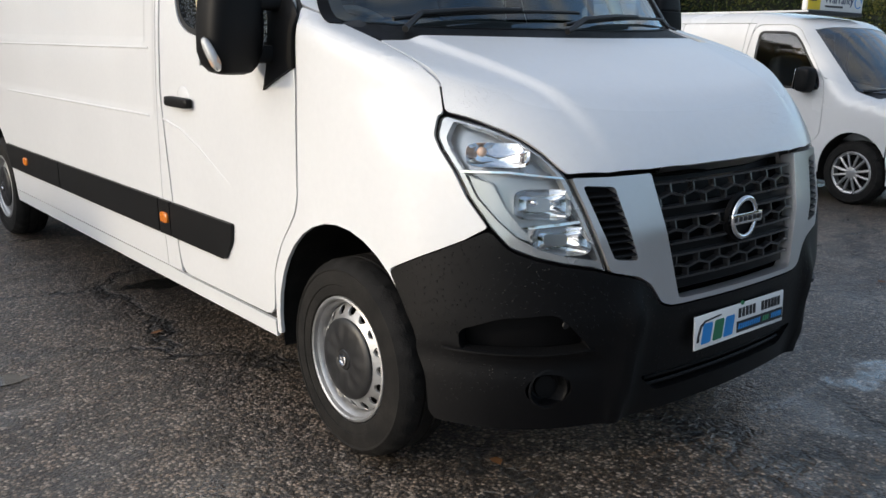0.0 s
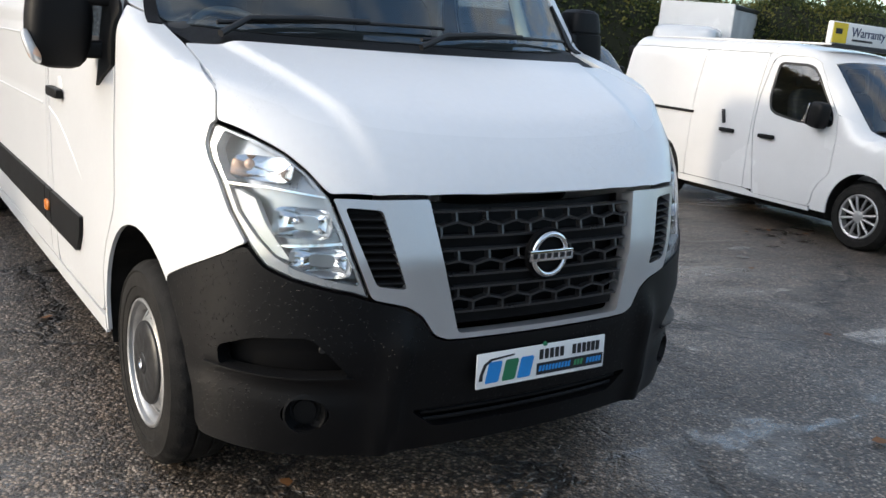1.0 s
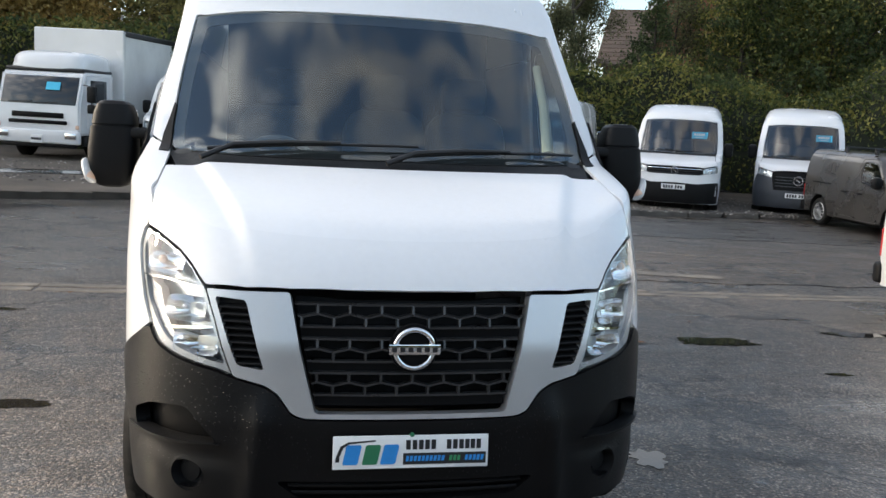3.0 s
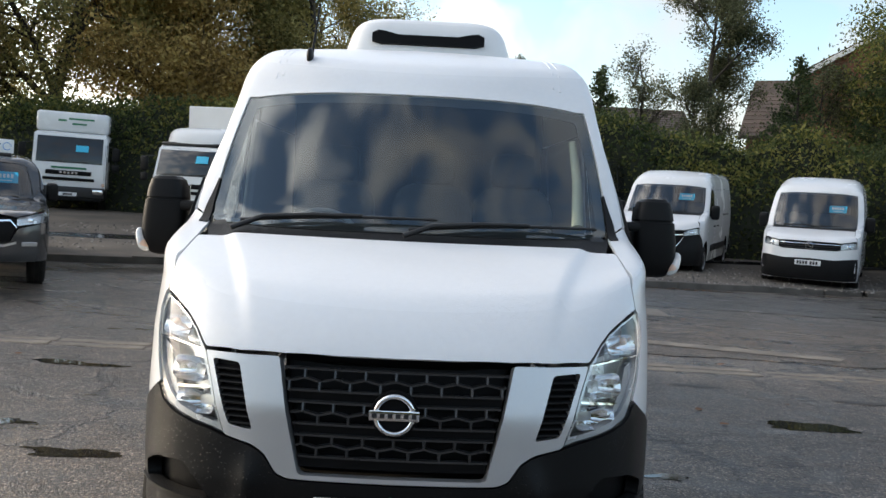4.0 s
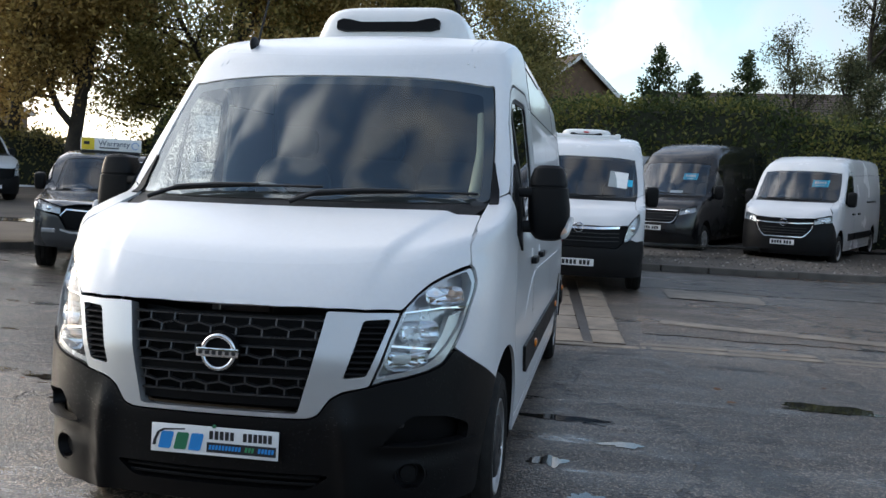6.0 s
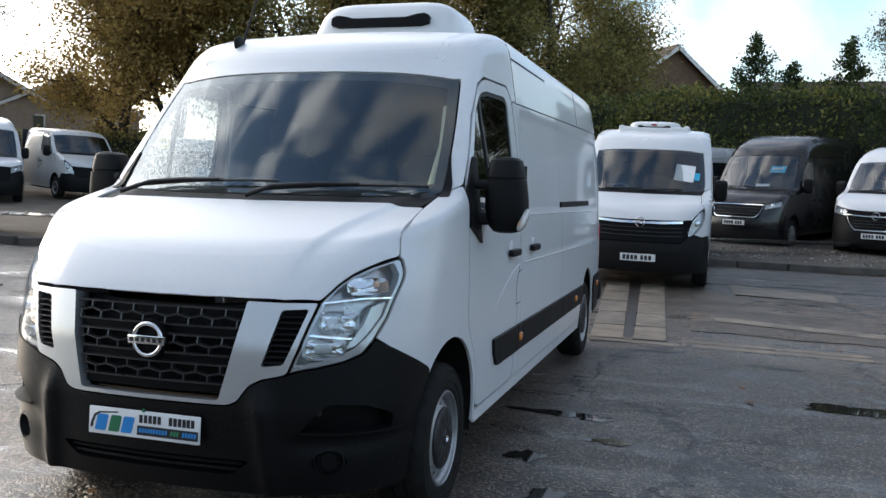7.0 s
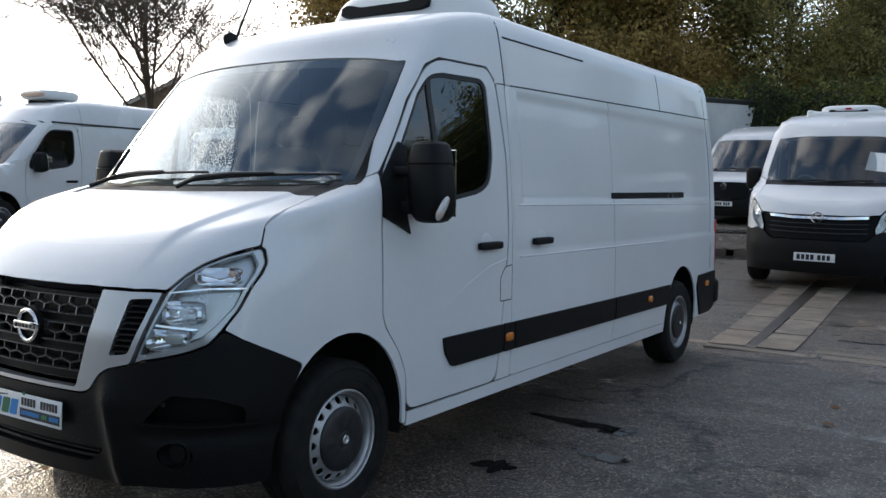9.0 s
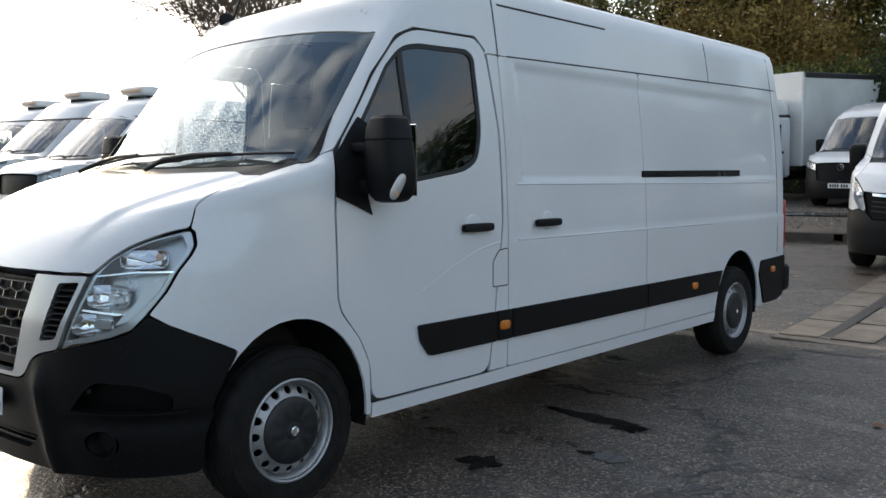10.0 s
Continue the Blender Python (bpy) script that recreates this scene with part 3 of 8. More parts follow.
def arch(yc, r, a, b, z0, n=18, back=False):
    """Points (y, z) over a wheel arch from front foot to rear foot."""
    t0 = math.asin(max(-0.9, min(0.9, (z0 - r) / b)))
    ts = [math.pi - t0 + (2 * t0 - math.pi) * i / n for i in range(n + 1)]
    return [(yc + a * math.cos(t), r + b * math.sin(t)) for t in ts]


def van_skin(F, root, paint, g, fa, step, glass, screen_glass, dark, fine=False, sliding=(1,)):
    """Panels, doors, glass, bumpers and lamps of a panel van, each a part of root."""
    S = g["sill"]

    def joint(y):
        return g["split"] + g.get("rise", 0.0) * (y - g["d1"])
    st = step * 0.4 if fine else step
    ky, kz0, kz1 = (g["d1"] - g["d0"]) / 1.16, g["belt"] / 1.37, (g["dtop"] - g["belt"]) / 0.73

    def wp(y, z):
        return g["d0"] + (y - 1.06) * ky, (z * kz0 if z < 1.37 else g["belt"] + (z - 1.37) * kz1)

    def sp(pts):
        return [F.sy(*wp(y, z)) for y, z in pts]

    rnd, over = Round(g.get("yc", 1.3)), Over(g["belt"] - 0.1)
    d0, d1 = g["d0"], g["d1"]
    door = [(1.115, 1.51), (1.075, 1.25), (1.08, 0.87), (1.10, 0.81), (1.20, 0.69), (1.26, 0.57), (1.275, 0.39), (2.11, 0.385), (2.13, 0.57), (2.22, 1.16), (2.22, 1.62), (2.17, 2.03), (2.11, 2.10), (1.69, 2.10), (1.57, 2.05), (1.39, 1.86)]
    win = [(1.14, 1.37), (1.17, 1.52), (1.47, 1.91), (1.59, 2.01), (1.71, 2.035), (2.04, 2.035), (2.085, 2.0), (2.09, 1.62), (2.04, 1.47), (1.94, 1.42), (1.60, 1.37)]
    hood_side = [(0.893, 0.488), (0.892, 0.63), (0.888, g["hood1"])] if fine else [(0.863, 0.467), (0.862, 0.63), (0.858, g["hood1"])]
    scd = Along((0, 0.8, -0.6))
    zt, zb = F.zt - 0.025, g["glass0"]

    def on_screen(x, z):
        return tuple(F.hit(np.array([x, 0.2, z]), (0, 1, 0)))
    wx0, wx1 = g["wx0"], g["wx1"]
    edge = [on_screen(wx0 * k, g["cowl"] + 0.02 * k ** 4) for k in np.linspace(0, 1, 9)] + [on_screen(wx0 + (wx1 - wx0) * t + 0.012 * math.sin(3.1 * t), g["cowl"] + 0.02 + (zt - 0.05 - g["cowl"]) * t) for t in np.linspace(0.12, 1, 8)] + [on_screen(wx1 * k * 0.96, zt - 0.035 * k ** 4) for k in np.linspace(1, 0, 8)]
    for sx in (1, -1):
        h3 = [tuple(F.hit(np.array([x * g["hx"], y, 3.0]), (0, 0, -1))) for x, y in hood_side]
        # fender
        ar = arch(g["yf"], g["wr"], g["a"], g["b"], S)
        ar = [p for p in ar if p[0] > g["yf"] - 0.31]
        fen = [F.fx(*p) for p in fa["hl_outer"][1:]] + h3 + [edge[8], F.sy(*wp(1.11, 1.51))] + [F.sy(*wp(y - 0.004, z)) for y, z in door[1:7]] + [F.sy(wp(1.275, 0.39)[0], S)] + [F.sy(*p) for p in ar[::-1]] + [F.fx(*p) for p in fa["fender_low"]]
        part("fender", patch(F, Along((-0.8, 0.4, -0.45)), fen, step=st, sx=sx, r=0.012, gap=0.0015), paint, root)
        dr = part("door", patch(F, SIDE, sp(door), [sp(win)], step=st, sx=sx, r=0.07), paint, root)
        # on the fine van the frame is dark, to paint shade into the door gaps
        part("door_frame", patch(F, SIDE, [(1.0, a_, b_) for a_, b_ in shrink(dense(fillet(np.array(sp(door))[:, 1:], 0.03), 0.06), -0.012)], [sp(win)], step=step, off=-0.012, th=0.0, sx=sx, r=0.03), PLASTIC2 if fine else paint, dr)
        part("window", patch(F, SIDE, sp(win), step=step * 1.5, off=-0.012, th=0.004, sx=sx, r=0.07, gap=-0.008), GLASS_WET if (fine and sx < 0) else glass, dr)
        frame = [tuple(np.array(p)) for p in sp(win)]
        part("window_seal", patch(F, SIDE, frame, [tuple_in(F, frame, 0.022)], step=step * 0.6, off=-0.006, th=0.008, sx=sx, r=0.07, gap=-0.002), PLASTIC2, dr)
        if fine:
            bar = sp([(1.555, 1.37), (1.595, 1.37), (1.60, 2.03), (1.56, 2.03)])
            part("window_bar", patch(F, SIDE, bar, step=step, off=-0.004, th=0.012, sx=sx, r=0.003), PLASTIC2, dr)
        part("door_handle", blob(0.035, 0.235 * ky, 0.042, 0.35, 0.35, 8, at=(sx * (F.sy(*wp(2.0, 1.14))[0] + 0.018), wp(2.0, 1.14)[0], wp(2.0, 1.14)[1])), PLASTIC, dr)
        if fine:
            part("handle_cup", blob(0.016, 0.125, 0.105, 1, 1, 12, at=(sx * (F.sy(2.0, 1.16)[0] + 0.0005), 1.98, 1.155)), paint, dr)
        # sill
        ar2 = arch(g["yr"], g["wr"], g["a"], g["b"], S)
        zs = g["split"]
        low = S + 0.055
        part("sill", patch(F, SIDE, [F.sy(wp(1.28, 0)[0], S - 0.02), F.sy(wp(1.28, 0)[0], wp(0, 0.38)[1]), F.sy(d1 - 0.1, wp(0, 0.38)[1]), F.sy(d1 + 0.02, low), F.sy(ar2[0][0] - 0.004, low), F.sy(ar2[0][0] - 0.004, S - 0.02)], step=st, sx=sx, r=0.004), paint, root)
        # body side behind the door
        rearb = g["slide"] if sx in sliding else None
        end = F.L - 0.06
        y_post = d1 + 0.045 * ky
        if rearb:
            sd = [(y_post, low), (y_post, joint(y_post)), (rearb, joint(rearb)), (rearb, low)]
            sdo = part("sliding_door", patch(F, SIDE, [F.sy(*p) for p in sd], step=st, sx=sx, r=0.03), paint, root)
            hy = g["slide"] * 0 + d1 + 0.40 * ky
            part("door_handle", blob(0.035, 0.235 * ky, 0.042, 0.35, 0.35, 8, at=(sx * (F.sy(hy, wp(0, 1.14)[1])[0] + 0.018), hy, wp(0, 1.14)[1])), PLASTIC, sdo)
            if fine:
                part("handle_cup", blob(0.016, 0.125, 0.105, 1, 1, 12, at=(sx * (F.sy(2.6, 1.16)[0] + 0.0005), hy + 0.01, 1.150)), paint, sdo)
            rail = [(rearb - 0.03, 1.405), (rearb - 0.03, 1.455), (g["rail1"], 1.462), (g["rail1"], 1.412)]
            kz = g["railz"] / 1.43
            part("door_rail", patch(F, SIDE, [F.sy(y, z * kz) for y, z in rail], step=step, off=0.012, th=0.02, sx=sx, r=0.006), PLASTIC, root)
            start = rearb
        else:
            start = y_post
        post_o = [F.sy(*wp(2.115, 0.385))] + [F.sy(*wp(2.135, 0.57)), F.sy(*wp(2.226, 1.16)), F.sy(*wp(2.226, 1.62)), F.sy(*wp(2.18, 2.03)), F.sy(wp(2.16, 2.03)[0], zs), F.sy(y_post, zs), F.sy(y_post, low), F.sy(wp(2.115, 0.385)[0], low)]
        part("door_pillar", patch(F, SIDE, post_o, step=step, sx=sx, r=0.004), paint, root)
        sidep = [F.sy(start, low), F.sy(start, joint(start)), F.sy((start + end) / 2, joint((start + end) / 2)), F.sy(end, joint(end)), F.sy(end, 0.75), F.sy(end, S)] + [F.sy(*p) for p in ar2[::-1]] + [F.sy(ar2[0][0], low)]
        part("side_panel", patch(F, SIDE, sidep, step=st, sx=sx, r=0.01), paint, root)
        # arch liners
        for yc in (g["yf"], g["yr"]):
            vs, fs = [], []
            for i, (y, z) in enumerate(arch(yc, g["wr"], g["a"] + 0.012, g["b"] + 0.012, S - 0.05, 20)):
                xo = F.sy(min(max(y, 0.45), F.L - 0.2), z)[0] - 0.012
                vs += [(sx * xo, y, z), (sx * 0.62, y, z)]
                if i:
                    fs.append((2 * i - 2, 2 * i - 1, 2 * i + 1, 2 * i))
            part("wheel_arch_liner", (vs, fs, 60.0), RUBBER, root)
        # headlamp
        hl = [F.fx(*p) for p in fa["hl"]]
        lamp = part("headlamp", patch(F, rnd, hl, step=step * 0.8, off=0.002, th=0.01, sx=sx, r=0.012, gap=0.0005), LENS, root, "clear headlamp with chrome reflector")
        lamp.visible_shadow = False
        part("lamp_housing", patch(F, rnd, hl, step=step * 0.8, off=-0.055 if not fine else -0.075, th=-0.05 if not fine else -0.07, sx=sx, r=0.012, gap=0.001), LAMP_GREY, lamp)
        if not fine:
            c = np.mean(np.array(hl), 0)
            part("reflector", blob(0.13, 0.09, 0.12, 1, 1, 8, at=(sx * c[0] * 0.97, c[1] + 0.05, c[2] - 0.02)), REFLECT, lamp)
        # mirror
        mz, my = wp(0, 1.47)[1], wp(1.29, 0)[0]
        mx = F.sy(*wp(1.2, 1.42))[0]
        k = g["mir"]
        if fine:
            secs = ((1.657, 1.128, 1.188, 1.235, 1.315), (1.654, 1.103, 1.212, 1.215, 1.335), (1.640, 1.083, 1.230, 1.202, 1.348), (1.60, 1.068, 1.243, 1.194, 1.354), (1.556, 1.062, 1.250, 1.190, 1.356), (1.552, 1.066, 1.246, 1.194, 1.352), (1.547, 1.066, 1.247, 1.194, 1.352),
                    (1.543, 1.060, 1.254, 1.187, 1.356), (1.45, 1.058, 1.266, 1.186, 1.358), (1.36, 1.064, 1.268, 1.192, 1.356), (1.315, 1.080, 1.252, 1.204, 1.350), (1.292, 1.100, 1.228, 1.218, 1.338), (1.284, 1.125, 1.20, 1.235, 1.32))
            vs, fs = [], []
            for i, (z_, x0, x1, y0, y1) in enumerate(secs):
                for j in range(32):
                    ca, sa = math.cos(math.pi * j / 16), math.sin(math.pi * j / 16)
                    vs.append((sx * ((x0 + x1) / 2 + (x1 - x0) / 2 * math.copysign(abs(ca) ** 0.55, ca)), (y0 + y1) / 2 + (y1 - y0) / 2 * math.copysign(abs(sa) ** 0.55, sa), z_))
                    if i:
                        a_, b_ = 32 * i + j, 32 * i + (j + 1) % 32
                        fs.append((a_, b_, b_ - 32, a_ - 32))
            fs += [tuple(range(31, -1, -1)), tuple(len(vs) - 32 + j for j in range(32))]
            mr = part("mirror", (vs, fs, 30.0), PLASTIC, root, "tall black door mirror on two arms")
            part("mirror_glass", rbox(0.165, 0.006, 0.31, 0.003, 1, at=(sx * 1.158, 1.357, 1.465)), CHROME, mr)
            for z_, h_, y_ in ((1.520, 0.046, 1.215), (1.352, 0.060, 1.235)):
                part("mirror_arm", rbox(0.17, 0.075, h_, 0.014, 3, at=(sx * 1.045, y_ + 0.012, z_), rot=(0, 0, sx * 14)), PLASTIC, mr)
            ind = part("indicator", blob(0.036, 0.080, 0.118, 0.75, 0.9, 12, at=(sx * 1.256, 1.225, 1.352), rot=(-14, sx * 24, sx * 24)), CLEAR_LENS, mr, "clear slanted indicator lens with amber bulb")
            part("indicator_bulb", blob(0.037, 0.074, 0.060, 0.8, 0.9, 10, at=(sx * 1.250, 1.216, 1.332), rot=(-14, sx * 24, sx * 24)), AMBER_DIM, ind)
            part("mirror_mount", patch(F, SIDE, [F.sy(1.082, 1.308), F.sy(1.094, 1.475), F.sy(1.20, 1.605), F.sy(1.25, 1.66), F.sy(1.30, 1.63), F.sy(1.255, 1.40), F.sy(1.262, 1.30), F.sy(1.285, 1.224), F.sy(1.20, 1.262)], step=0.03, off=0.012, th=0.016, sx=sx, r=0.006), PLASTIC, dr)
        else:
            mr = part("mirror", blob(0.205 * k, 0.17, 0.335 * k, 0.42, 0.5, 14, at=(sx * (mx + 0.115 * k), my - 0.02, mz + 0.015), rot=(6, 0, sx * 8)), PLASTIC, root, "large black door mirror")
            part("mirror_glass", blob(0.165 * k, 0.012, 0.29 * k, 0.3, 0.3, 8, at=(sx * (mx + 0.115 * k), my + 0.068, mz + 0.015), rot=(6, 0, sx * 8)), CHROME, mr)
            part("mirror_arm", tube([(sx * (mx - 0.03), my - 0.03, mz - 0.05), (sx * (mx + 0.05), my - 0.01, mz - 0.055), (sx * (mx + 0.1), my, mz - 0.05)], 0.04 * k, 0.035 * k, 10), PLASTIC, mr)
    # hood
    top = Along((0, 0.6, -0.8))
    hs = [tuple(F.hit(np.array([x * g["hx"], y, 3.0]), (0, 0, -1))) for x, y in hood_side]
    lead = [F.fx(*p) for p in fa["hood_edge"]]
    hr = [tuple(F.hit(np.array([x, g["hood1"] - 0.035 * (1 - (x / 0.85) ** 2), 3.0]), (0, 0, -1))) for x in np.linspace(0.8, 0, 9)]
    half = lead + hs + hr
    outline = half + [(-x, y, z) for x, y, z in half[::-1][1:-1]]
    part("bonnet", patch(F, top, outline, step=st, r=0.015, gap=0.003), paint, root)
    if fine:
        for sx in (1, -1):
            gut = [tuple(F.hit(np.array([x, y, 3.0]), (0, 0, -1))) for x, y in ((0.84, 0.47), (0.84, 0.64), (0.83, 0.80))] + [F.sy(0.86, 1.34), F.sy(0.66, 1.26), F.sy(0.52, 1.20)]
            part("bonnet_gutter", patch(F, Along((-0.6, 0.3, -0.75)), gut, step=st, off=-0.016, th=0.0, sx=sx, r=0.01), paint, root)
            foot = [on_screen(0.895, 1.452), on_screen(0.945, 1.455), on_screen(0.935, 1.52), on_screen(0.912, 1.60), on_screen(0.898, 1.66), on_screen(0.885, 1.655), on_screen(0.892, 1.56)]
            part("pillar_foot", patch(F, scd, foot, step=0.03, off=0.005, th=0.012, sx=sx, r=0.008), PLASTIC, root, "black plastic foot of the windscreen pillar")
    # windscreen, its black border and the scuttle
    ol = edge + [(-x, y, z) for x, y, z in edge[::-1][1:-1]]
    inn = [on_screen(wx0 * k * 0.945, zb + 0.01 * k ** 4) for k in np.linspace(0, 1, 9)] + [on_screen((wx0 + (wx1 - wx0) * t) * 0.945 + 0.012 * math.sin(3.1 * t), zb + 0.02 + (zt - 0.11 - zb) * t) for t in np.linspace(0.12, 1, 8)] + [on_screen(wx1 * k * 0.92, zt - 0.045 - 0.035 * k ** 4) for k in np.linspace(1, 0, 8)]
    il = inn + [(-x, y, z) for x, y, z in inn[::-1][1:-1]]
    ws = part("windscreen", patch(F, scd, ol, step=step * 1.5, off=-0.004, th=0.003, r=0.04, gap=0.004), screen_glass, root)
    ws.visible_shadow = False
    part("screen_border", patch(F, scd, ol, [il], step=step, off=-0.008, th=0.004, r=0.04, gap=0.002), dark, ws, "black band round the windscreen")
    cow = [tuple(F.hit(np.array([x, g["hood1"] - 0.035 * (1 - (x / 0.85) ** 2) + 0.004, 3.0]), (0, 0, -1))) for x in np.linspace(0, 0.85, 9)] + [on_screen(wx0 + 0.015, g["cowl"] + 0.035)] + [(x, y, z - 0.006) for x, y, z in edge[:9][::-1]]
    cl = cow + [(-x, y, z) for x, y, z in cow[::-1][1:-1]]
    part("scuttle", patch(F, top, cl, step=step, off=-0.008, th=0.02, r=0.01, gap=0.002), PLASTIC, root)
    # cab roof with the windscreen pillars
    y_post = d1 + 0.045 * ky
    dt = [(1.115, 1.516), (1.385, 1.866), (1.565, 2.056), (1.685, 2.106), (2.11, 2.106), (2.175, 2.04)]
    pil = [(edge[8][0] + 0.004, edge[8][1], edge[8][2])] + [(x, y, z) for x, y, z in edge[9:17]] + edge[17:]
    outer = [F.sy(*wp(y, z)) for y, z in dt[::-1]]
    zc = g["split"]
    halfr = [F.sy(y_post, zc)] + [F.sy(wp(2.16, 2.03)[0], zc)] + outer + pil
    back = [tuple(F.hit(np.array([x, y_post, 4.0]), (0, 0, -1))) for x in np.linspace(0, F.hw * 0.78, 7)]
    half = back + halfr
    part("cab_roof", patch(F, over, half + [(-x, y, z) for x, y, z in half[::-1][:-1]], step=st, r=0.012), paint, root)
    yb_ = F.L - 0.06
    ol = [tuple(F.hit(np.array([x, y_post, 4.0]), (0, 0, -1))) for x in np.linspace(-F.hw * 0.78, F.hw * 0.78, 9)] + [F.sy(q_, joint(q_) + 0.002) for q_ in np.linspace(y_post, yb_, 16)] + [tuple(F.hit(np.array([x, yb_, 4.0]), (0, 0, -1))) for x in np.linspace(F.hw * 0.78, -F.hw * 0.78, 9)]
    ol += [(-F.sy(q_, joint(q_))[0], q_, joint(q_) + 0.002) for q_ in np.linspace(yb_, y_post, 16)]
    part("roof", patch(F, over, ol, step=step, r=0.004), paint, root)
    # rear doors, lamps and bumper
    edge_r = [(F.sy(F.L - 0.2, z_)[0] - 0.035, z_) for z_ in np.linspace(0.56, F.H - 0.17, 10)]
    part("rear_doors", plate2d(edge_r + [(-x_, z_) for x_, z_ in edge_r[::-1]], 0.05, Matrix.Translation((0, F.L - 0.055, 0))), paint, root)
    part("rear_bumper", rbox(2 * F.hw, 0.16, 0.24, 0.05, 3, at=(0, F.L - 0.02, 0.47 * kz0 + 0.05)), PLASTIC, root)
    for sx in (1, -1):
        part("rear_lamp", rbox(0.05, 0.05, 0.42 * kz0, 0.018, 2, at=(sx * (F.sy(F.L - 0.2, 1.02 * kz0)[0] - 0.033), F.L - 0.035, 0.98 * kz0)), RED, root)
    # inner lining of the load space and the bulkhead behind the seats
    inw = F.hw - F.tum - 0.06 - 1.6 * F.cab
    part("load_lining", rbox(2 * inw, F.L - d1 - 0.3, F.H - S - 0.26, 0.05, 1, at=(0, (F.L + d1 + 0.06) / 2, (F.H + S) / 2 - 0.02)), TRIM_IN, root)
    part("headliner", patch(F, over, half + [(-x, y, z) for x, y, z in half[::-1][:-1]], step=step * 2, off=-0.035, th=0.0, r=0.012), LINER, root)
    part("dashboard", rbox(2 * F.hw - 0.22, 0.62, 0.3, 0.1, 3, at=(0, F.yb + 0.42, g["cowl"] - 0.15), rot=(-7, 0, 0)), TRIM_IN, root)
    for x0 in (-0.45, 0.1, 0.55) if F.hw > 0.95 else (-0.36, 0.36):
        part("seat_back", blob(0.46, 0.17, 0.62, 0.5, 0.4, 10, at=(x0, d1 - 0.22, g["belt"] + 0.02), rot=(-12, 0, 0)), SEAT, root)
        part("headrest", blob(0.26, 0.1, 0.2, 0.5, 0.4, 8, at=(x0, d1 - 0.13, g["belt"] + 0.42), rot=(-8, 0, 0)), SEAT, root)
    sw = [(0.19 * math.cos(a), 0.19 * math.sin(a)) for a in np.linspace(0, 2 * math.pi, 33)]
    part("steering_wheel", tube([Vector((-0.45 * F.hw, d0 + 0.42, g["cowl"] - 0.08)) + Matrix.Rotation(radians(-38), 3, "X") @ Vector((a, 0, b)) for a, b in sw], 0.017, 0.017, 8), STEER, root)
    # underside
    part("underbody", rbox(1.5 * F.hw, F.L - 0.5, 0.3, 0.03, 1, at=(0, F.L / 2 + 0.1, S + 0.05)), RUBBER, root)
    part("engine_tray", rbox(0.8 * F.hw, 0.8, 0.12, 0.03, 1, at=(0, 0.80, S - 0.04)), RUBBER, root)
    part("exhaust", tube([(0.3, 1.2, S - 0.12), (0.36, F.L * 0.5, S - 0.14), (0.36, F.L * 0.62, S - 0.13)], 0.05, 0.07, 8), RUBBER, root)
    # front bumper
    bt = [F.fx(*p) for p in fa["bumper_top"]]
    zlo = fa["bumper_low"]
    arf = [p for p in arch(g["yf"], g["wr"], g["a"], g["b"], S - 0.04) if p[0] < g["yf"] - 0.30]
    fl = [F.fx(*p) for p in fa["fender_low"]]
    half = bt + fl[::-1][1:] + [F.sy(*p) for p in arf[::-1]] + [F.sy(arf[0][0] - 0.02, zlo)] + [F.fx(x, zlo) for x in (0.8 * F.hw, 0.6 * F.hw, 0.4 * F.hw, 0.0)]
    ol = half + [(-x, y, z) for x, y, z in half[::-1][1:-1]]
    holes = []
    for h in fa.get("bumper_holes", ()):
        a3 = [F.fx(*p) for p in h]
        holes += [a3] if h[0][0] < 0 < h[1][0] or min(p[0] for p in h) < 0 else [a3, [(-x, y, z) for x, y, z in a3]]
    bumper = part("front_bumper", patch(F, rnd, ol, holes, step=step * (0.45 if fine else 0.8), off=fa.get("bumper_off", 0.006), th=0.05, r=0.02, gap=0.002), fa.get("bumper_mat", PLASTIC), root, "black textured plastic bumper")
    if fine:
        # a soft fold runs down either side of the plate, and the lower face tucks in
        for v in bumper.data.vertices:
            ax, z_ = abs(v.co.x), v.co.z
            s_ = min(1.0, max(0.0, (0.74 - z_) / 0.16))
            v.co.y -= 0.030 * math.exp(-abs((ax - 0.505 + 0.10 * (z_ - 0.5)) / 0.036) ** 1.4) * s_ * s_ * (3 - 2 * s_)
            v.co.y += 0.016 * math.exp(-((z_ - 0.475) / 0.035) ** 2) * min(1.0, max(0.0, (ax - 0.56) / 0.08)) * (1.0 if z_ < 0.51 else 0.0)
    # grille backing
    gr = [F.fx(*p) for p in fa["grille"]]
    ol = gr + [(-x, y, z) for x, y, z in gr[::-1]]
    part("grille", patch(F, rnd, ol, step=step, off=fa.get("grille_off", -0.03), th=-0.03, r=0.01), GRILLE_BLACK, root, "black grille")
    return dict(wp=wp, rnd=rnd, bumper=bumper, on_screen=on_screen)


def tuple_in(F, pts, k):
    """The same outline drawn in by about k metres (points at the body side)."""
    q = shrink(dense(fillet(np.array(pts)[:, 1:], 0.07), 0.04), k)
    return [(1.0, a, b) for a, b in q]


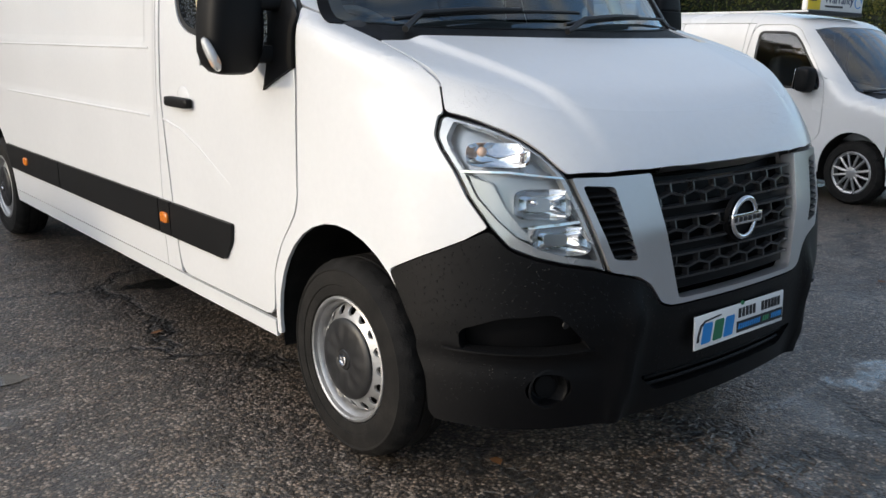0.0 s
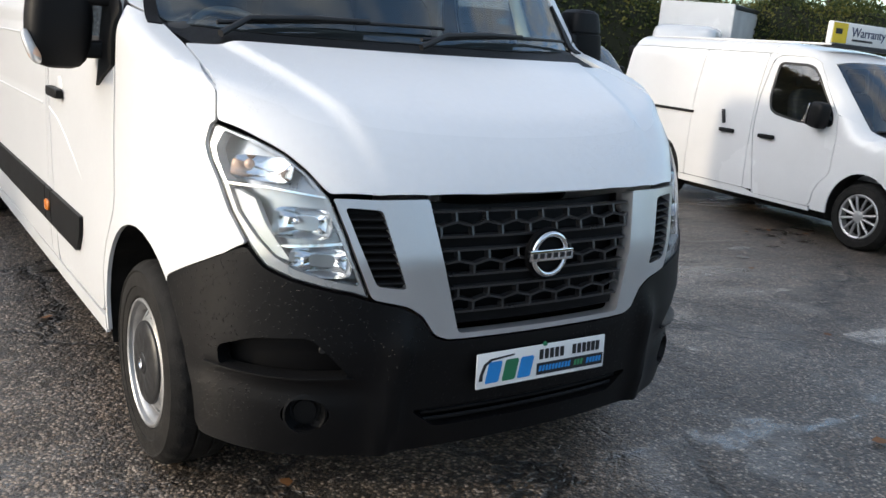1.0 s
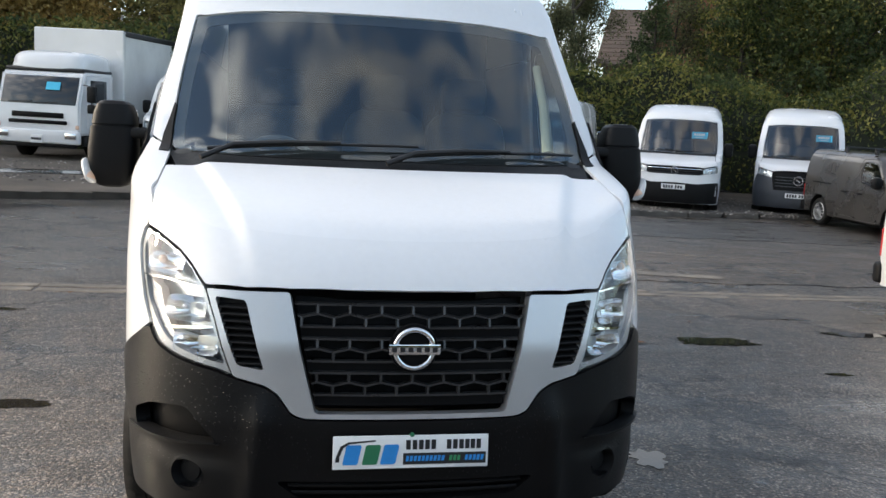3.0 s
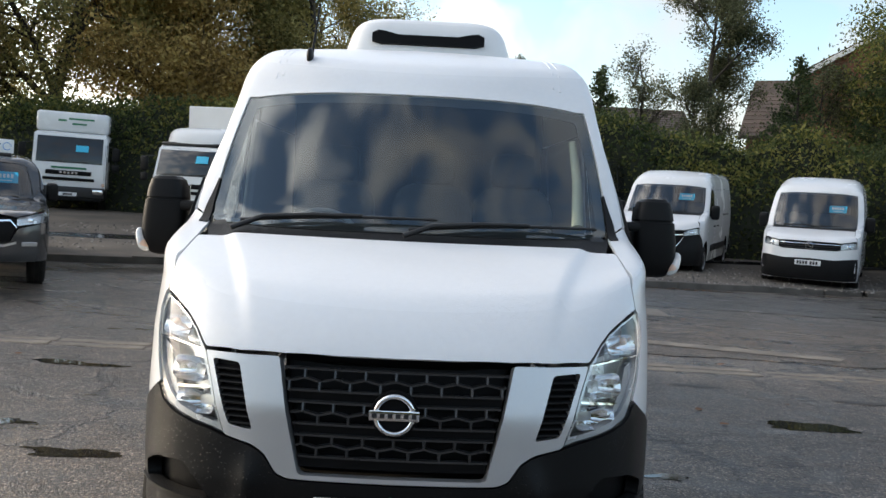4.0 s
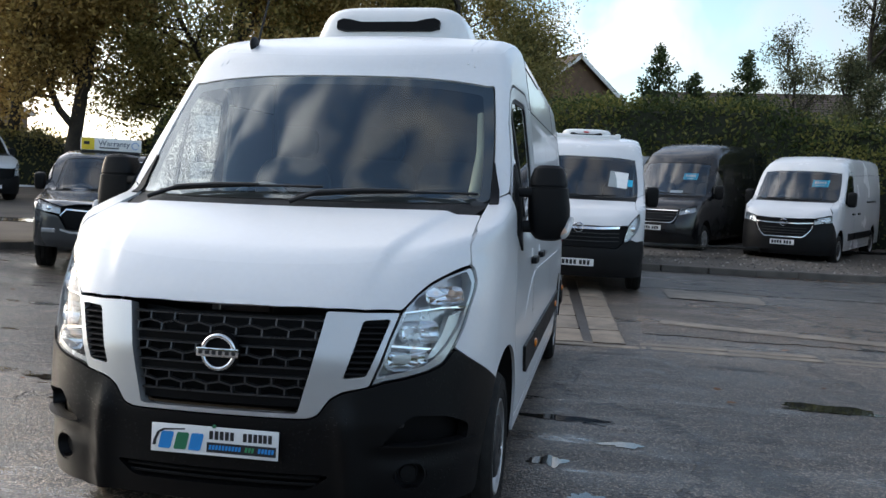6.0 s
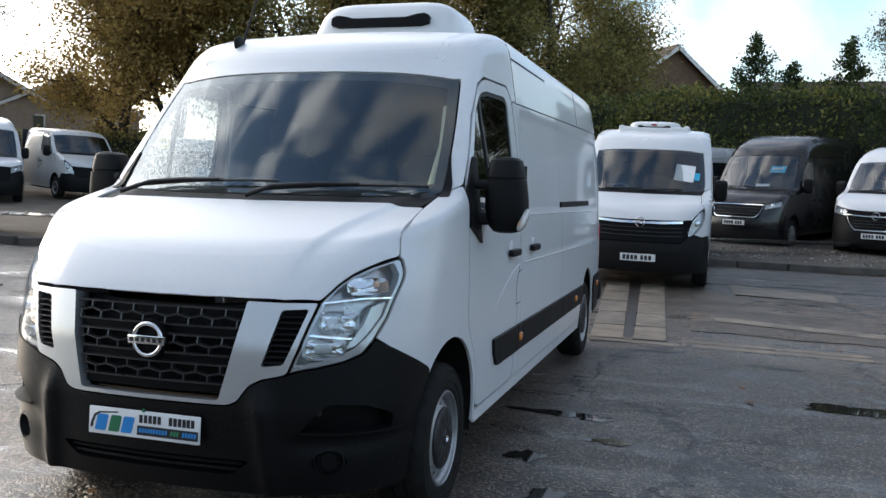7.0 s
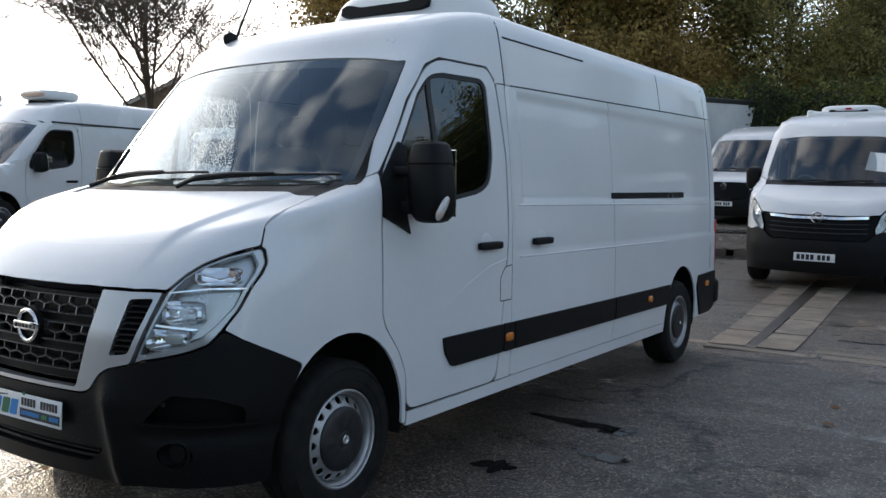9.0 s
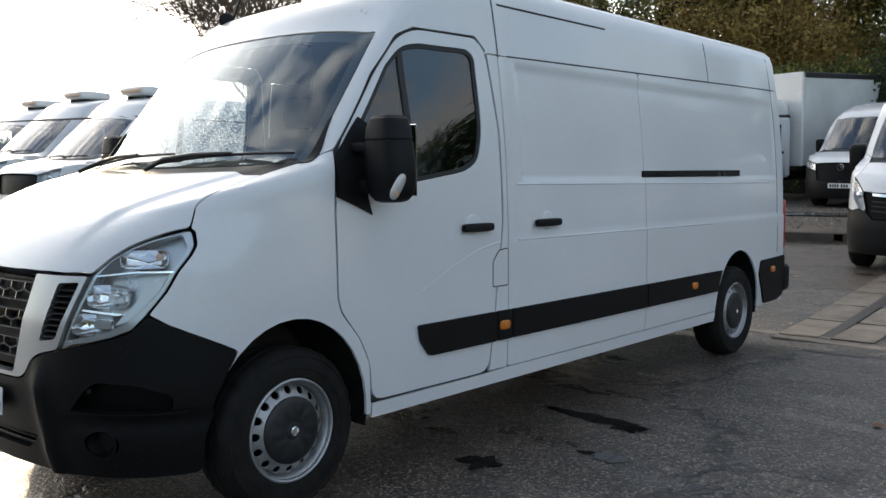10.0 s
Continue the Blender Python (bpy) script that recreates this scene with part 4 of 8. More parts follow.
NV_FACE = dict(
    hl=[(0.902, 1.197), (0.83, 1.168), (0.772, 1.134), (0.73, 1.094), (0.705, 1.060), (0.681, 1.028), (0.648, 0.93), (0.588, 0.752), (0.634, 0.769), (0.713, 0.783), (0.781, 0.801), (0.838, 0.829), (0.869, 0.886), (0.898, 0.965), (0.913, 1.043), (0.925, 1.10), (0.927, 1.14), (0.912, 1.19)],
    hl_outer=[(0.873, 0.885), (0.902, 0.965), (0.917, 1.043), (0.929, 1.10), (0.931, 1.14), (0.917, 1.193), (0.906, 1.203)],
    fender_low=[(1.001, 0.720), (0.976, 0.773), (0.948, 0.809), (0.915, 0.843), (0.873, 0.885)],
    hood_edge=[(0.0, 1.036), (0.2, 1.036), (0.40, 1.036), (0.55, 1.034), (0.683, 1.034), (0.705, 1.063), (0.73, 1.097), (0.772, 1.1375), (0.83, 1.1715), (0.905, 1.2025)],
    bumper_top=[(0.0, 0.617), (0.30, 0.617), (0.36, 0.619), (0.396, 0.634), (0.438, 0.696), (0.484, 0.723), (0.578, 0.745), (0.634, 0.764), (0.713, 0.778), (0.781, 0.796), (0.838, 0.824), (0.871, 0.881)],
    bumper_low=0.262, bumper_mat=WET_PLASTIC, grille_off=-0.085,
    grille=[(0.0, 1.03), (0.402, 1.03), (0.316, 0.642), (0.0, 0.642)],
    bumper_holes=[[(0.925, 0.575), (0.86, 0.622), (0.74, 0.638), (0.70, 0.602), (0.630, 0.522), (0.756, 0.516), (0.92, 0.512)], [(-0.445, 0.402), (0.445, 0.402), (0.36, 0.337), (-0.36, 0.337)], ring(14, lambda a: (0.733 + 0.06 * math.cos(a), 0.398 + 0.05 * math.sin(a)))],
)
G_MASTER = dict(MASTER, hood1=0.80, hx=1.0, cowl=1.452, glass0=1.475, wx0=0.90, wx1=0.835, rail1=5.21, railz=1.405, split=2.025, rise=0.0195)
F_MASTER = Form(c1=0.145, c2=0.327, hp=0.604, zh0=1.106, zh1=1.433, hd=0.01, ftap=0.1435, ytap=1.148, tum=0.15, nose=((0.2, 0.061), (0.35, 0.0275), (0.6, -0.001), (0.85, 0.0194), (1.05, 0.0696), (1.25, 0.176)), kr=0.12, cab=0.045, crease=0.017, dent=((2.42, 5.96, 1.375, 1.985, 0.012), (2.30, 6.6, 1.065, 3.0, 0.007)))

van = thing("panel_van", "white refrigerated panel van with black bumper and silver grille surround", "van", pose(0, 0, 0, 0, -1.15, -0.6))
k = van_skin(F_MASTER, van, WHITE, G_MASTER, NV_FACE, 0.045, GLASS_DARK, GLASS, PLASTIC2, fine=True)
for x, y in ((0.892, 0.85), (-0.892, 0.85), (0.905, 5.185), (-0.905, 5.185)):
    add_wheel(van, x, y, 0.345)

# ---- ground, kerb, verge ----
def ground_z(x, y):
    """The yard rises away behind the vans and falls a little sideways under the white van."""
    a = abs(x)
    side = math.copysign(0.020 * (a if a < 2 else max(0.0, 2 - (a - 2) * 0.5)), x) * max(0.0, min(1.0, (13.0 - y) / 6, (y + 7) / 4))
    bank = 0.055 * max(0.0, min(-x - 5.5, 8.0)) * max(0.0, min(1.0, (14.0 - y) / 6))
    return 0.035 * max(0.0, min(y, 60.0) - 7.0) + side + bank


def asphalt(name="worn_asphalt", tone=1.0, warm=1.0, film_share=1.0):
    """Worn yard surface: tone scales its paleness, film_share the water lying on it."""
    m = bpy.data.materials.new(name)
    m.use_nodes = True
    n, l = m.node_tree.nodes, m.node_tree.links
    b = n["Principled BSDF"]
    tc = n.new("ShaderNodeTexCoord")

    def tex(kind, scale, detail=4, rough=0.6, dist=0.0):
        t = n.new(kind); t.inputs["Scale"].default_value = scale
        if kind == "ShaderNodeTexNoise":
            t.inputs["Detail"].default_value = detail; t.inputs["Roughness"].default_value = rough; t.inputs["Distortion"].default_value = dist
        l.new(tc.outputs["Object"], t.inputs["Vector"])
        return t

    def rng(src, a, b2, c=0.0, d=1.0):
        r = n.new("ShaderNodeMapRange")
        for k_, v in zip(("From Min", "From Max", "To Min", "To Max"), (a, b2, c, d)):
            r.inputs[k_].default_value = v
        l.new(src, r.inputs[0])
        return r.outputs[0]

    def mix(fac, a, b2):
        x = n.new("ShaderNodeMix"); x.data_type = "RGBA"
        l.new(fac, x.inputs[0])
        for s_, v in ((6, a), (7, b2)):
            if isinstance(v, tuple):
                x.inputs[s_].default_value = (*v, 1)
            else:
                l.new(v, x.inputs[s_])
        return x.outputs[2]

    def op(kind, a, b2):
        x = n.new("ShaderNodeMath"); x.operation = kind
        for s_, v in ((0, a), (1, b2)):
            if isinstance(v, float):
                x.inputs[s_].default_value = v
            else:
                l.new(v, x.inputs[s_])
        return x.outputs[0]
    patches, mid, grit = tex("ShaderNodeTexNoise", 0.33, 5, 0.6, 0.6), tex("ShaderNodeTexNoise", 2.6, 6, 0.65, 0.4), tex("ShaderNodeTexNoise", 160, 3, 0.7)
    stones, fine = tex("ShaderNodeTexVoronoi", 74), tex("ShaderNodeTexVoronoi", 165)
    warp = n.new("ShaderNodeVectorMath"); warp.operation = "ADD"
    wn2 = tex("ShaderNodeTexNoise", 1.7, 5, 0.7)
    l.new(tc.outputs["Object"], warp.inputs[0]); l.new(wn2.outputs["Color"], warp.inputs[1])
    crack = n.new("ShaderNodeTexVoronoi"); crack.feature = "DISTANCE_TO_EDGE"; crack.inputs["Scale"].default_value = 0.42
    l.new(warp.outputs[0], crack.inputs["Vector"])
    # long seams and worn ruts across the yard
    stretch = n.new("ShaderNodeMapping"); stretch.inputs["Scale"].default_value = (0.22, 1.5, 1.0); stretch.inputs["Rotation"].default_value = (0, 0, 0.06)
    rut = n.new("ShaderNodeTexNoise"); rut.inputs["Scale"].default_value = 1.6; rut.inputs["Detail"].default_value = 7; rut.inputs["Roughness"].default_value = 0.62; rut.inputs["Distortion"].default_value = 0.5
    l.new(tc.outputs["Object"], stretch.inputs["Vector"]); l.new(stretch.outputs[0], rut.inputs["Vector"])
    # binder, worn to pale patches, with stones of many greys bedded in it
    coarse, lumps = tex("ShaderNodeTexNoise", 15, 5, 0.72), tex("ShaderNodeTexVoronoi", 31)
    col = mix(rng(patches.outputs[0], 0.43, 0.57), tuple(c * tone for c in (0.185 * warm, 0.130, 0.092 / warm)), tuple(c * tone for c in (0.43 * warm, 0.32, 0.232 / warm)))
    col = mix(rng(mid.outputs[0], 0.49, 0.60, 0.0, 0.8), col, (0.065, 0.050, 0.039))
    col = mix(rng(rut.outputs[0], 0.53, 0.61, 0.0, 0.75), col, (0.065, 0.048, 0.036))
    col = mix(rng(coarse.outputs[0], 0.51, 0.58, 0.0, 0.8), col, (0.034, 0.025, 0.018))
    col = mix(rng(coarse.outputs[0], 0.47, 0.39, 0.0, 0.5), col, (0.26, 0.205, 0.155))
    clod = tex("ShaderNodeTexNoise", 38, 3, 0.6)
    col = mix(rng(clod.outputs[0], 0.53, 0.62, 0.0, 0.7), col, (0.030, 0.023, 0.017))
    col = mix(rng(clod.outputs[0], 0.46, 0.38, 0.0, 0.4), col, (0.26, 0.21, 0.165))
    col = mix(rng(lumps.outputs["Distance"], 0.13, 0.06, 0.0, 0.6), col, (0.30, 0.26, 0.22))
    # stone greys are pushed apart, so the colour also carries the wet sparkle
    sep = n.new("ShaderNodeSeparateColor"); l.new(stones.outputs["Color"], sep.inputs[0])
    col = mix(rng(sep.outputs[0], 0.64, 0.92, 0.0, 0.8), col, (0.50 * tone, 0.415 * tone, 0.335 * tone))
    col = mix(rng(sep.outputs[1], 0.50, 0.75, 0.0, 0.9), col, (0.022, 0.018, 0.015))
    col = mix(rng(stones.outputs["Distance"], 0.42, 0.62, 0.0, 0.85), col, (0.014, 0.012, 0.010))
    col = mix(rng(grit.outputs[0], 0.54, 0.64, 0.0, 0.4), col, (0.20, 0.17, 0.14))
    cr = op("MULTIPLY", rng(crack.outputs["Distance"], 0.020, 0.004), rng(patches.outputs[0], 0.36, 0.46))
    col = mix(cr, col, (0.012, 0.011, 0.010))
    l.new(col, b.inputs["Base Color"])
    # a film of rain water lies in the lower, smoother patches
    wet = op("MULTIPLY", rng(patches.outputs[0], 0.34, 0.56), rng(rut.outputs[0], 0.64, 0.44))
    wet = op("MAXIMUM", wet, rng(mid.outputs[0], 0.50, 0.62, 0.0, 0.8))
    # streaks of standing water in the shallow ruts
    film_w = op("MULTIPLY", rng(rut.outputs[0], 0.44, 0.38), rng(mid.outputs[0], 0.42, 0.54))
    wet = op("MAXIMUM", wet, film_w)
    l.new(rng(wet, 0.0, 1.0, 0.55, 0.25), b.inputs["Roughness"])
    l.new(rng(wet, 0.35, 0.95, 0.22 * film_share, min(1.0, 0.95 * film_share)), b.inputs["Coat Weight"])
    l.new(rng(wet, 0.0, 1.0, 0.30, 0.12), b.inputs["Coat Roughness"])
    b.inputs["Coat IOR"].default_value = 1.62
    dome = rng(stones.outputs["Distance"], 0.0, 0.62, 1.0, 0.0)
    h = op("ADD", op("MULTIPLY", dome, 0.75), op("MULTIPLY", rng(fine.outputs["Distance"], 0.0, 0.6, 1.0, 0.0), 0.25))
    h = op("ADD", h, op("MULTIPLY", sep.outputs[2], 0.5))
    h = op("ADD", h, op("MULTIPLY", mid.outputs[0], 2.0))
    h = op("ADD", h, op("ADD", op("MULTIPLY", coarse.outputs[0], 3.0), op("MULTIPLY", clod.outputs[0], 1.4)))
    h = op("SUBTRACT", h, op("MULTIPLY", cr, 2.5))
    h = op("SUBTRACT", h, op("MULTIPLY", rng(rut.outputs[0], 0.52, 0.60), 0.9))
    bp = n.new("ShaderNodeBump"); bp.inputs["Strength"].default_value = 0.9; bp.inputs["Distance"].default_value = 0.007
    l.new(h, bp.inputs["Height"]); l.new(bp.outputs[0], b.inputs["Normal"])
    film = n.new("ShaderNodeBump"); l.new(rng(film_w, 0.0, 0.8, 0.45, 0.06), film.inputs["Strength"]); film.inputs["Distance"].default_value = 0.006
    l.new(h, film.inputs["Height"]); l.new(film.outputs[0], b.inputs["Coat Normal"])
    b.inputs["Specular IOR Level"].default_value = 0.5
    return m


def fast_mesh(name, v, f, material, parent=None):
    me = bpy.data.meshes.new(name)
    me.vertices.add(len(v)); me.vertices.foreach_set("co", np.asarray(v, np.float32).ravel())
    me.loops.add(f.size); me.loops.foreach_set("vertex_index", f.ravel().astype(np.int32))
    me.polygons.add(len(f)); me.polygons.foreach_set("loop_start", np.arange(0, f.size, f.shape[1], dtype=np.int32))
    me.update(calc_edges=True)
    me.materials.append(material)
    ob = new(name, me)
    if parent:
        ob.parent = parent
    return ob


def grit_material(name):
    """Mineral grit: each grain has a grey of its own."""
    m = bpy.data.materials.new(name)
    m.use_nodes = True
    n, l = m.node_tree.nodes, m.node_tree.links
    g = n.new("ShaderNodeNewGeometry"); r = n.new("ShaderNodeValToRGB")
    r.color_ramp.elements.new(0.6)
    for e, q in zip(r.color_ramp.elements, ((0.03, 0.026, 0.022), (0.13, 0.108, 0.09), (0.42, 0.37, 0.32))):
        e.color = (*q, 1)
    l.new(g.outputs["Random Per Island"], r.inputs[0]); l.new(r.outputs[0], n["Principled BSDF"].inputs["Base Color"])
    n["Principled BSDF"].inputs["Roughness"].default_value = 0.5
    return m


ASPHALT = asphalt()
SMOOTH_ASPHALT = asphalt("smooth_wet_asphalt", 0.55, 0.92, 1.8)
COARSE_ASPHALT = asphalt("coarse_brown_asphalt", 1.0, 1.12, 0.25)
GRAVEL = mat("gravel", (0.125, 0.102, 0.08), 0.85, 0, 0.5, 0.9, 0.9, 38, col2=(0.045, 0.037, 0.029))
CONCRETE = mat("worn_concrete", (0.27, 0.225, 0.178), 0.55, 0, 0.35, 4.5, 0.7, 60, col2=(0.10, 0.083, 0.066), spec=0.3, each=0.12)
KERB = mat("kerb_stone", (0.13, 0.112, 0.095), 0.8, 0, 0.35, 3, 0.5, 50, col2=(0.06, 0.052, 0.044), each=0.15)
WATER = mat("puddle_water", (0.028, 0.026, 0.024), 0.03, 0, 0.3, 2, spec=0.5, rvary=0.02)
DIRT = mat("dark_patch", (0.036, 0.030, 0.026), 0.45, 0, 0.4, 3, 0.5, 60)
LEAF_LITTER = mat("fallen_leaf", (0.24, 0.10, 0.03), 0.8, 0, 0.4, 4, col2=(0.10, 0.045, 0.02))

xs = [-320, -150, -80, -55] + [-40 + 2 * i for i in range(41)] + [55, 80, 150, 320]
ys = [-320, -120, -50, -25, -12] + [2 * i - 7 for i in range(34)] + [80, 150, 320]
vs = [(x, y, ground_z(x, y)) for y in ys for x in xs]
n = len(xs)
fs = [(j * n + i, j * n + i + 1, (j + 1) * n + i + 1, (j + 1) * n + i) for j in range(len(ys) - 1) for i in range(n - 1)]
tagged(part("ground", (vs, fs, 60.0), ASPHALT), "wet worn asphalt yard with cracks and patches", "ground", kind="structure")


def sheet(name, outline, up, material, label="", category="", kind="structure", parent=None):
    """A thin flat sheet laid on the sloping ground."""
    bm = bmesh.new()
    v = [bm.verts.new((x, y, 0)) for x, y in outline]
    f = bm.faces.new(v)
    if f.normal.z < 0:
        f.normal_flip()
    bmesh.ops.triangulate(bm, faces=bm.faces[:])
    bm.normal_update()
    for q in bm.verts:
        q.co.z = ground_z(q.co.x, q.co.y) + up
    ob = part(name, bm, material, parent)
    return tagged(ob, label, category, kind=kind) if label else ob


# the raised gravel verge: the kerb runs along it and swings forward at its end
line = [(-40, 15.0), (-16, 11.0), (-11, 9.4), (-8.9, 9.1), (-8.2, 10.6), (-6.4, 12.3), (-4.3, 13.2), (-2.0, 14.1), (0, 14.5), (4.5, 14.55), (8.5, 15.3), (11.5, 15.8), (18, 16.4), (26, 16.8)]
bm = bmesh.new()
rows = []
for (x, y), k0 in zip(line, range(len(line))):
    row = []
    for t in (0.0, 0.02, 0.06, 0.15, 0.35, 1.0):
        fx_, fy_ = x * 1.6 - 8, 62.0
        px_, py_ = x + (fx_ - x) * t, y + (fy_ - y) * t
        row.append(bm.verts.new((px_, py_, ground_z(px_, py_) + 0.115)))
    rows.append(row)
for r0, r1 in zip(rows, rows[1:]):
    for a in range(5):
        bm.faces.new((r0[a], r0[a + 1], r1[a + 1], r1[a]))
bmesh.ops.recalc_face_normals(bm, faces=bm.faces)
if sum(f.normal.z for f in bm.faces) < 0:
    bmesh.ops.reverse_faces(bm, faces=bm.faces)
tagged(part("gravel_verge", bm, GRAVEL), "raised verge of dirty gravel behind the kerb", "verge", kind="structure")

kerb = thing("kerb", "weathered stone kerb along the gravel verge", "kerb", kind="structure")
stone = rbox(0.13, 0.88, 0.22, 0.018, 2)
me_k = bpy.data.meshes.new("kerb_stone"); stone.to_mesh(me_k); stone.free(); me_k.materials.append(KERB)
for (x0, y0), (x1, y1) in zip(line, line[1:]):
    ln = math.hypot(x1 - x0, y1 - y0)
    for i in range(max(1, round(ln / 0.9))):
        t = (i + 0.5) / max(1, round(ln / 0.9))
        x, y = x0 + (x1 - x0) * t, y0 + (y1 - y0) * t
        part("kerb_stone", me_k, None, kerb, m=pose(x, y, ground_z(x, y) + 0.018 + random.uniform(-0.008, 0.008), random.uniform(-1, 1), random.uniform(-2, 2), math.degrees(math.atan2(y1 - y0, x1 - x0)) - 90 + random.uniform(-0.8, 0.8)))

# drain channel of pale concrete slabs across the yard
chan = thing("drain_channel", "pale concrete drain channel across the yard", "drain", kind="structure")
slab = rbox(0.90, 0.155, 0.06, 0.008, 1)
me_s = bpy.data.meshes.new("channel_slab"); slab.to_mesh(me_s); slab.free(); me_s.materials.append(CONCRETE)
for i in range(34):
    x = -14 + 0.91 * i
    y = 6.02 + 0.062 * x
    for o in (0.0, 0.235):
        part("slab", me_s, None, chan, m=pose(x, y + o + random.uniform(-0.01, 0.01), -0.023 + random.uniform(-0.004, 0.004) + ground_z(x, y + o), 0, 0, 3.5 + random.uniform(-0.5, 0.5)))
pit = thing("wheel_tracks", "two worn concrete strips with a gutter between", "concrete strip", kind="structure")
for (a0, a1), (b0, b1) in (((1.00, 1.34), (0.60, 0.95)), ((1.44, 1.78), (1.14, 1.49))):
    for i in range(6):
        t0, t1 = i / 6 + 0.004, (i + 1) / 6 - 0.004
        q = []
        for t, e in ((t0, 0), (t0, 1), (t1, 1), (t1, 0)):
            y = 6.25 + 5.6 * t
            x = (a0 + (b0 - a0) * t) if e == 0 else (a1 + (b1 - a1) * t)
            q.append((x, y))
        bm = bmesh.new()
        lo = [bm.verts.new((x, y, ground_z(x, y) - 0.03)) for x, y in q]
        up = [bm.verts.new((x, y, ground_z(x, y) + 0.012)) for x, y in q]
        bm.faces.new(up)
        for j in range(4):
            bm.faces.new((lo[j], lo[(j + 1) % 4], up[(j + 1) % 4], up[j]))
        bmesh.ops.recalc_face_normals(bm, faces=bm.faces)
        part("strip_slab", bm, CONCRETE, pit)
sheet("gutter", [(1.345, 6.25), (1.435, 6.25), (1.135, 11.85), (0.955, 11.85)], 0.003, DIRT, parent=pit)


def strip(name, x0, x1, near, far, up, material, label, seed):
    """A resurfaced strip of the yard with ragged edges; near and far give y at either end."""
    nx, ny = 90, 12
    vs, fs = [], []
    for i in range(nx + 1):
        u = i / nx
        x = x0 + (x1 - x0) * u
        e = [0.16 * noise.noise(Vector((x * 1.3, seed + k, 0.4))) + 0.06 * noise.noise(Vector((x * 5.0, seed + k, 1.4))) for k in (0, 7)]
        a, b = near[0] + (near[1] - near[0]) * u + e[0], far[0] + (far[1] - far[0]) * u + e[1]
        for j in range(ny + 1):
            v = max(0.0, min(1.0, (j - 1) / (ny - 2)))
            y = a + (b - a) * v
            xx = x + (0.10 * noise.noise(Vector((y * 2.0, seed, 2.0))) if i in (0, nx) else 0.0)
            vs.append((xx, y, ground_z(xx, y) + (-0.01 if j in (0, ny) or i in (0, nx) else up)))
    for i in range(nx):
        for j in range(ny):
            k = i * (ny + 1) + j
            fs.append((k, k + ny + 1, k + ny + 2, k + 1))
    tagged(part(name, (vs, fs, 20.0), material), label, "patch", kind="structure")


strip("asphalt_strip", 1.95, 9.5, (7.10, 7.6), (10.35, 10.6), 0.010, COARSE_ASPHALT, "coarse brown strip of worn asphalt", 3)
strip("asphalt_strip", 1.85, 13.0, (11.7, 11.6), (13.9, 15.2), 0.010, SMOOTH_ASPHALT, "smooth wet dark strip of asphalt before the kerb", 5)
sheet("concrete_apron", [(2.55, 10.5), (3.95, 10.4), (3.97, 11.2), (2.5, 11.6)], 0.016, CONCRETE, "pale wet concrete patch in the asphalt", "patch")
sheet("concrete_apron", [(2.2, 7.9), (5.2, 7.5), (5.4, 7.75), (2.3, 8.2)], 0.018, CONCRETE, "pale worn concrete patch in the asphalt", "patch")


def puddle(x, y, rx, ry, material, label, seed):
    pts = []
    for i in range(120):
        a = 2 * math.pi * i / 120
        c, d = math.cos(a), math.sin(a)
        w = 0.85 + 0.55 * noise.noise(Vector((c * 1.1 + seed * 3.7, d * 1.1, 0.3))) + 0.30 * noise.noise(Vector((c * 3 + seed, d * 3, 1.3))) + 0.12 * noise.noise(Vector((c * 9 + seed, d * 9, 2.3)))
        pts.append((x + rx * w * c, y + ry * w * d))
    sheet("puddle", pts, 0.004, material, label, "puddle", kind="")


for i, (x, y, rx, ry, m_) in enumerate(((3.3, 3.9, 0.42, 0.17, WATER), (1.42, 1.2, 0.10, 0.16, WATER), (-1.95, 2.3, 0.36, 0.12, WATER), (-2.6, 2.9, 0.2, 0.1, WATER), (1.20, 2.88, 0.40, 0.09, WATER), (1.48, 2.80, 0.12, 0.07, WATER), (1.21, 1.83, 0.14, 0.11, WATER), (3.68, 2.90, 0.10, 0.05, WATER), (4.22, 2.37, 0.08, 0.05, WATER), (1.62, 2.30, 0.14, 0.06, WATER), (2.75, 5.35, 0.25, 0.07, DIRT), (-0.6, 3.3, 0.3, 0.1, WATER), (4.3, 5.1, 0.35, 0.08, DIRT), (5.0, 4.4, 0.5, 0.12, WATER), (1.75, 5.7, 0.3, 0.08, DIRT), (-3.0, 4.9, 0.5, 0.12, WATER))):
    puddle(x, y, rx, ry, m_, "shallow rain puddle on asphalt" if m_ is WATER else "dark damp hollow in asphalt", i)
vs, fs = [], []
for i in range(150):
    x, y = (random.uniform(-6, 9), random.uniform(-1.5, 14.5)) if i < 90 else (random.gauss(5.2, 0.7), 14.55 + random.uniform(-0.15, 0.1))
    a, s_ = random.uniform(0, 6.28), random.uniform(0.02, 0.045)
    z = ground_z(x, y) + 0.004
    k0 = len(vs)
    vs += [(x + s_ * math.cos(a + b_), y + s_ * f_ * math.sin(a + b_), z + random.uniform(0, 0.015)) for b_, f_ in ((0, 1), (1.2, 0.7), (2.4, 1), (3.6, 0.8), (4.9, 1))]
    fs.append(tuple(range(k0, k0 + 5)))
tagged(part("fallen_leaves", (vs, fs, 30.0), LEAF_LITTER), "scattered brown fallen leaves on the ground", "leaves", kind="stuff")
vs, fs = [], []
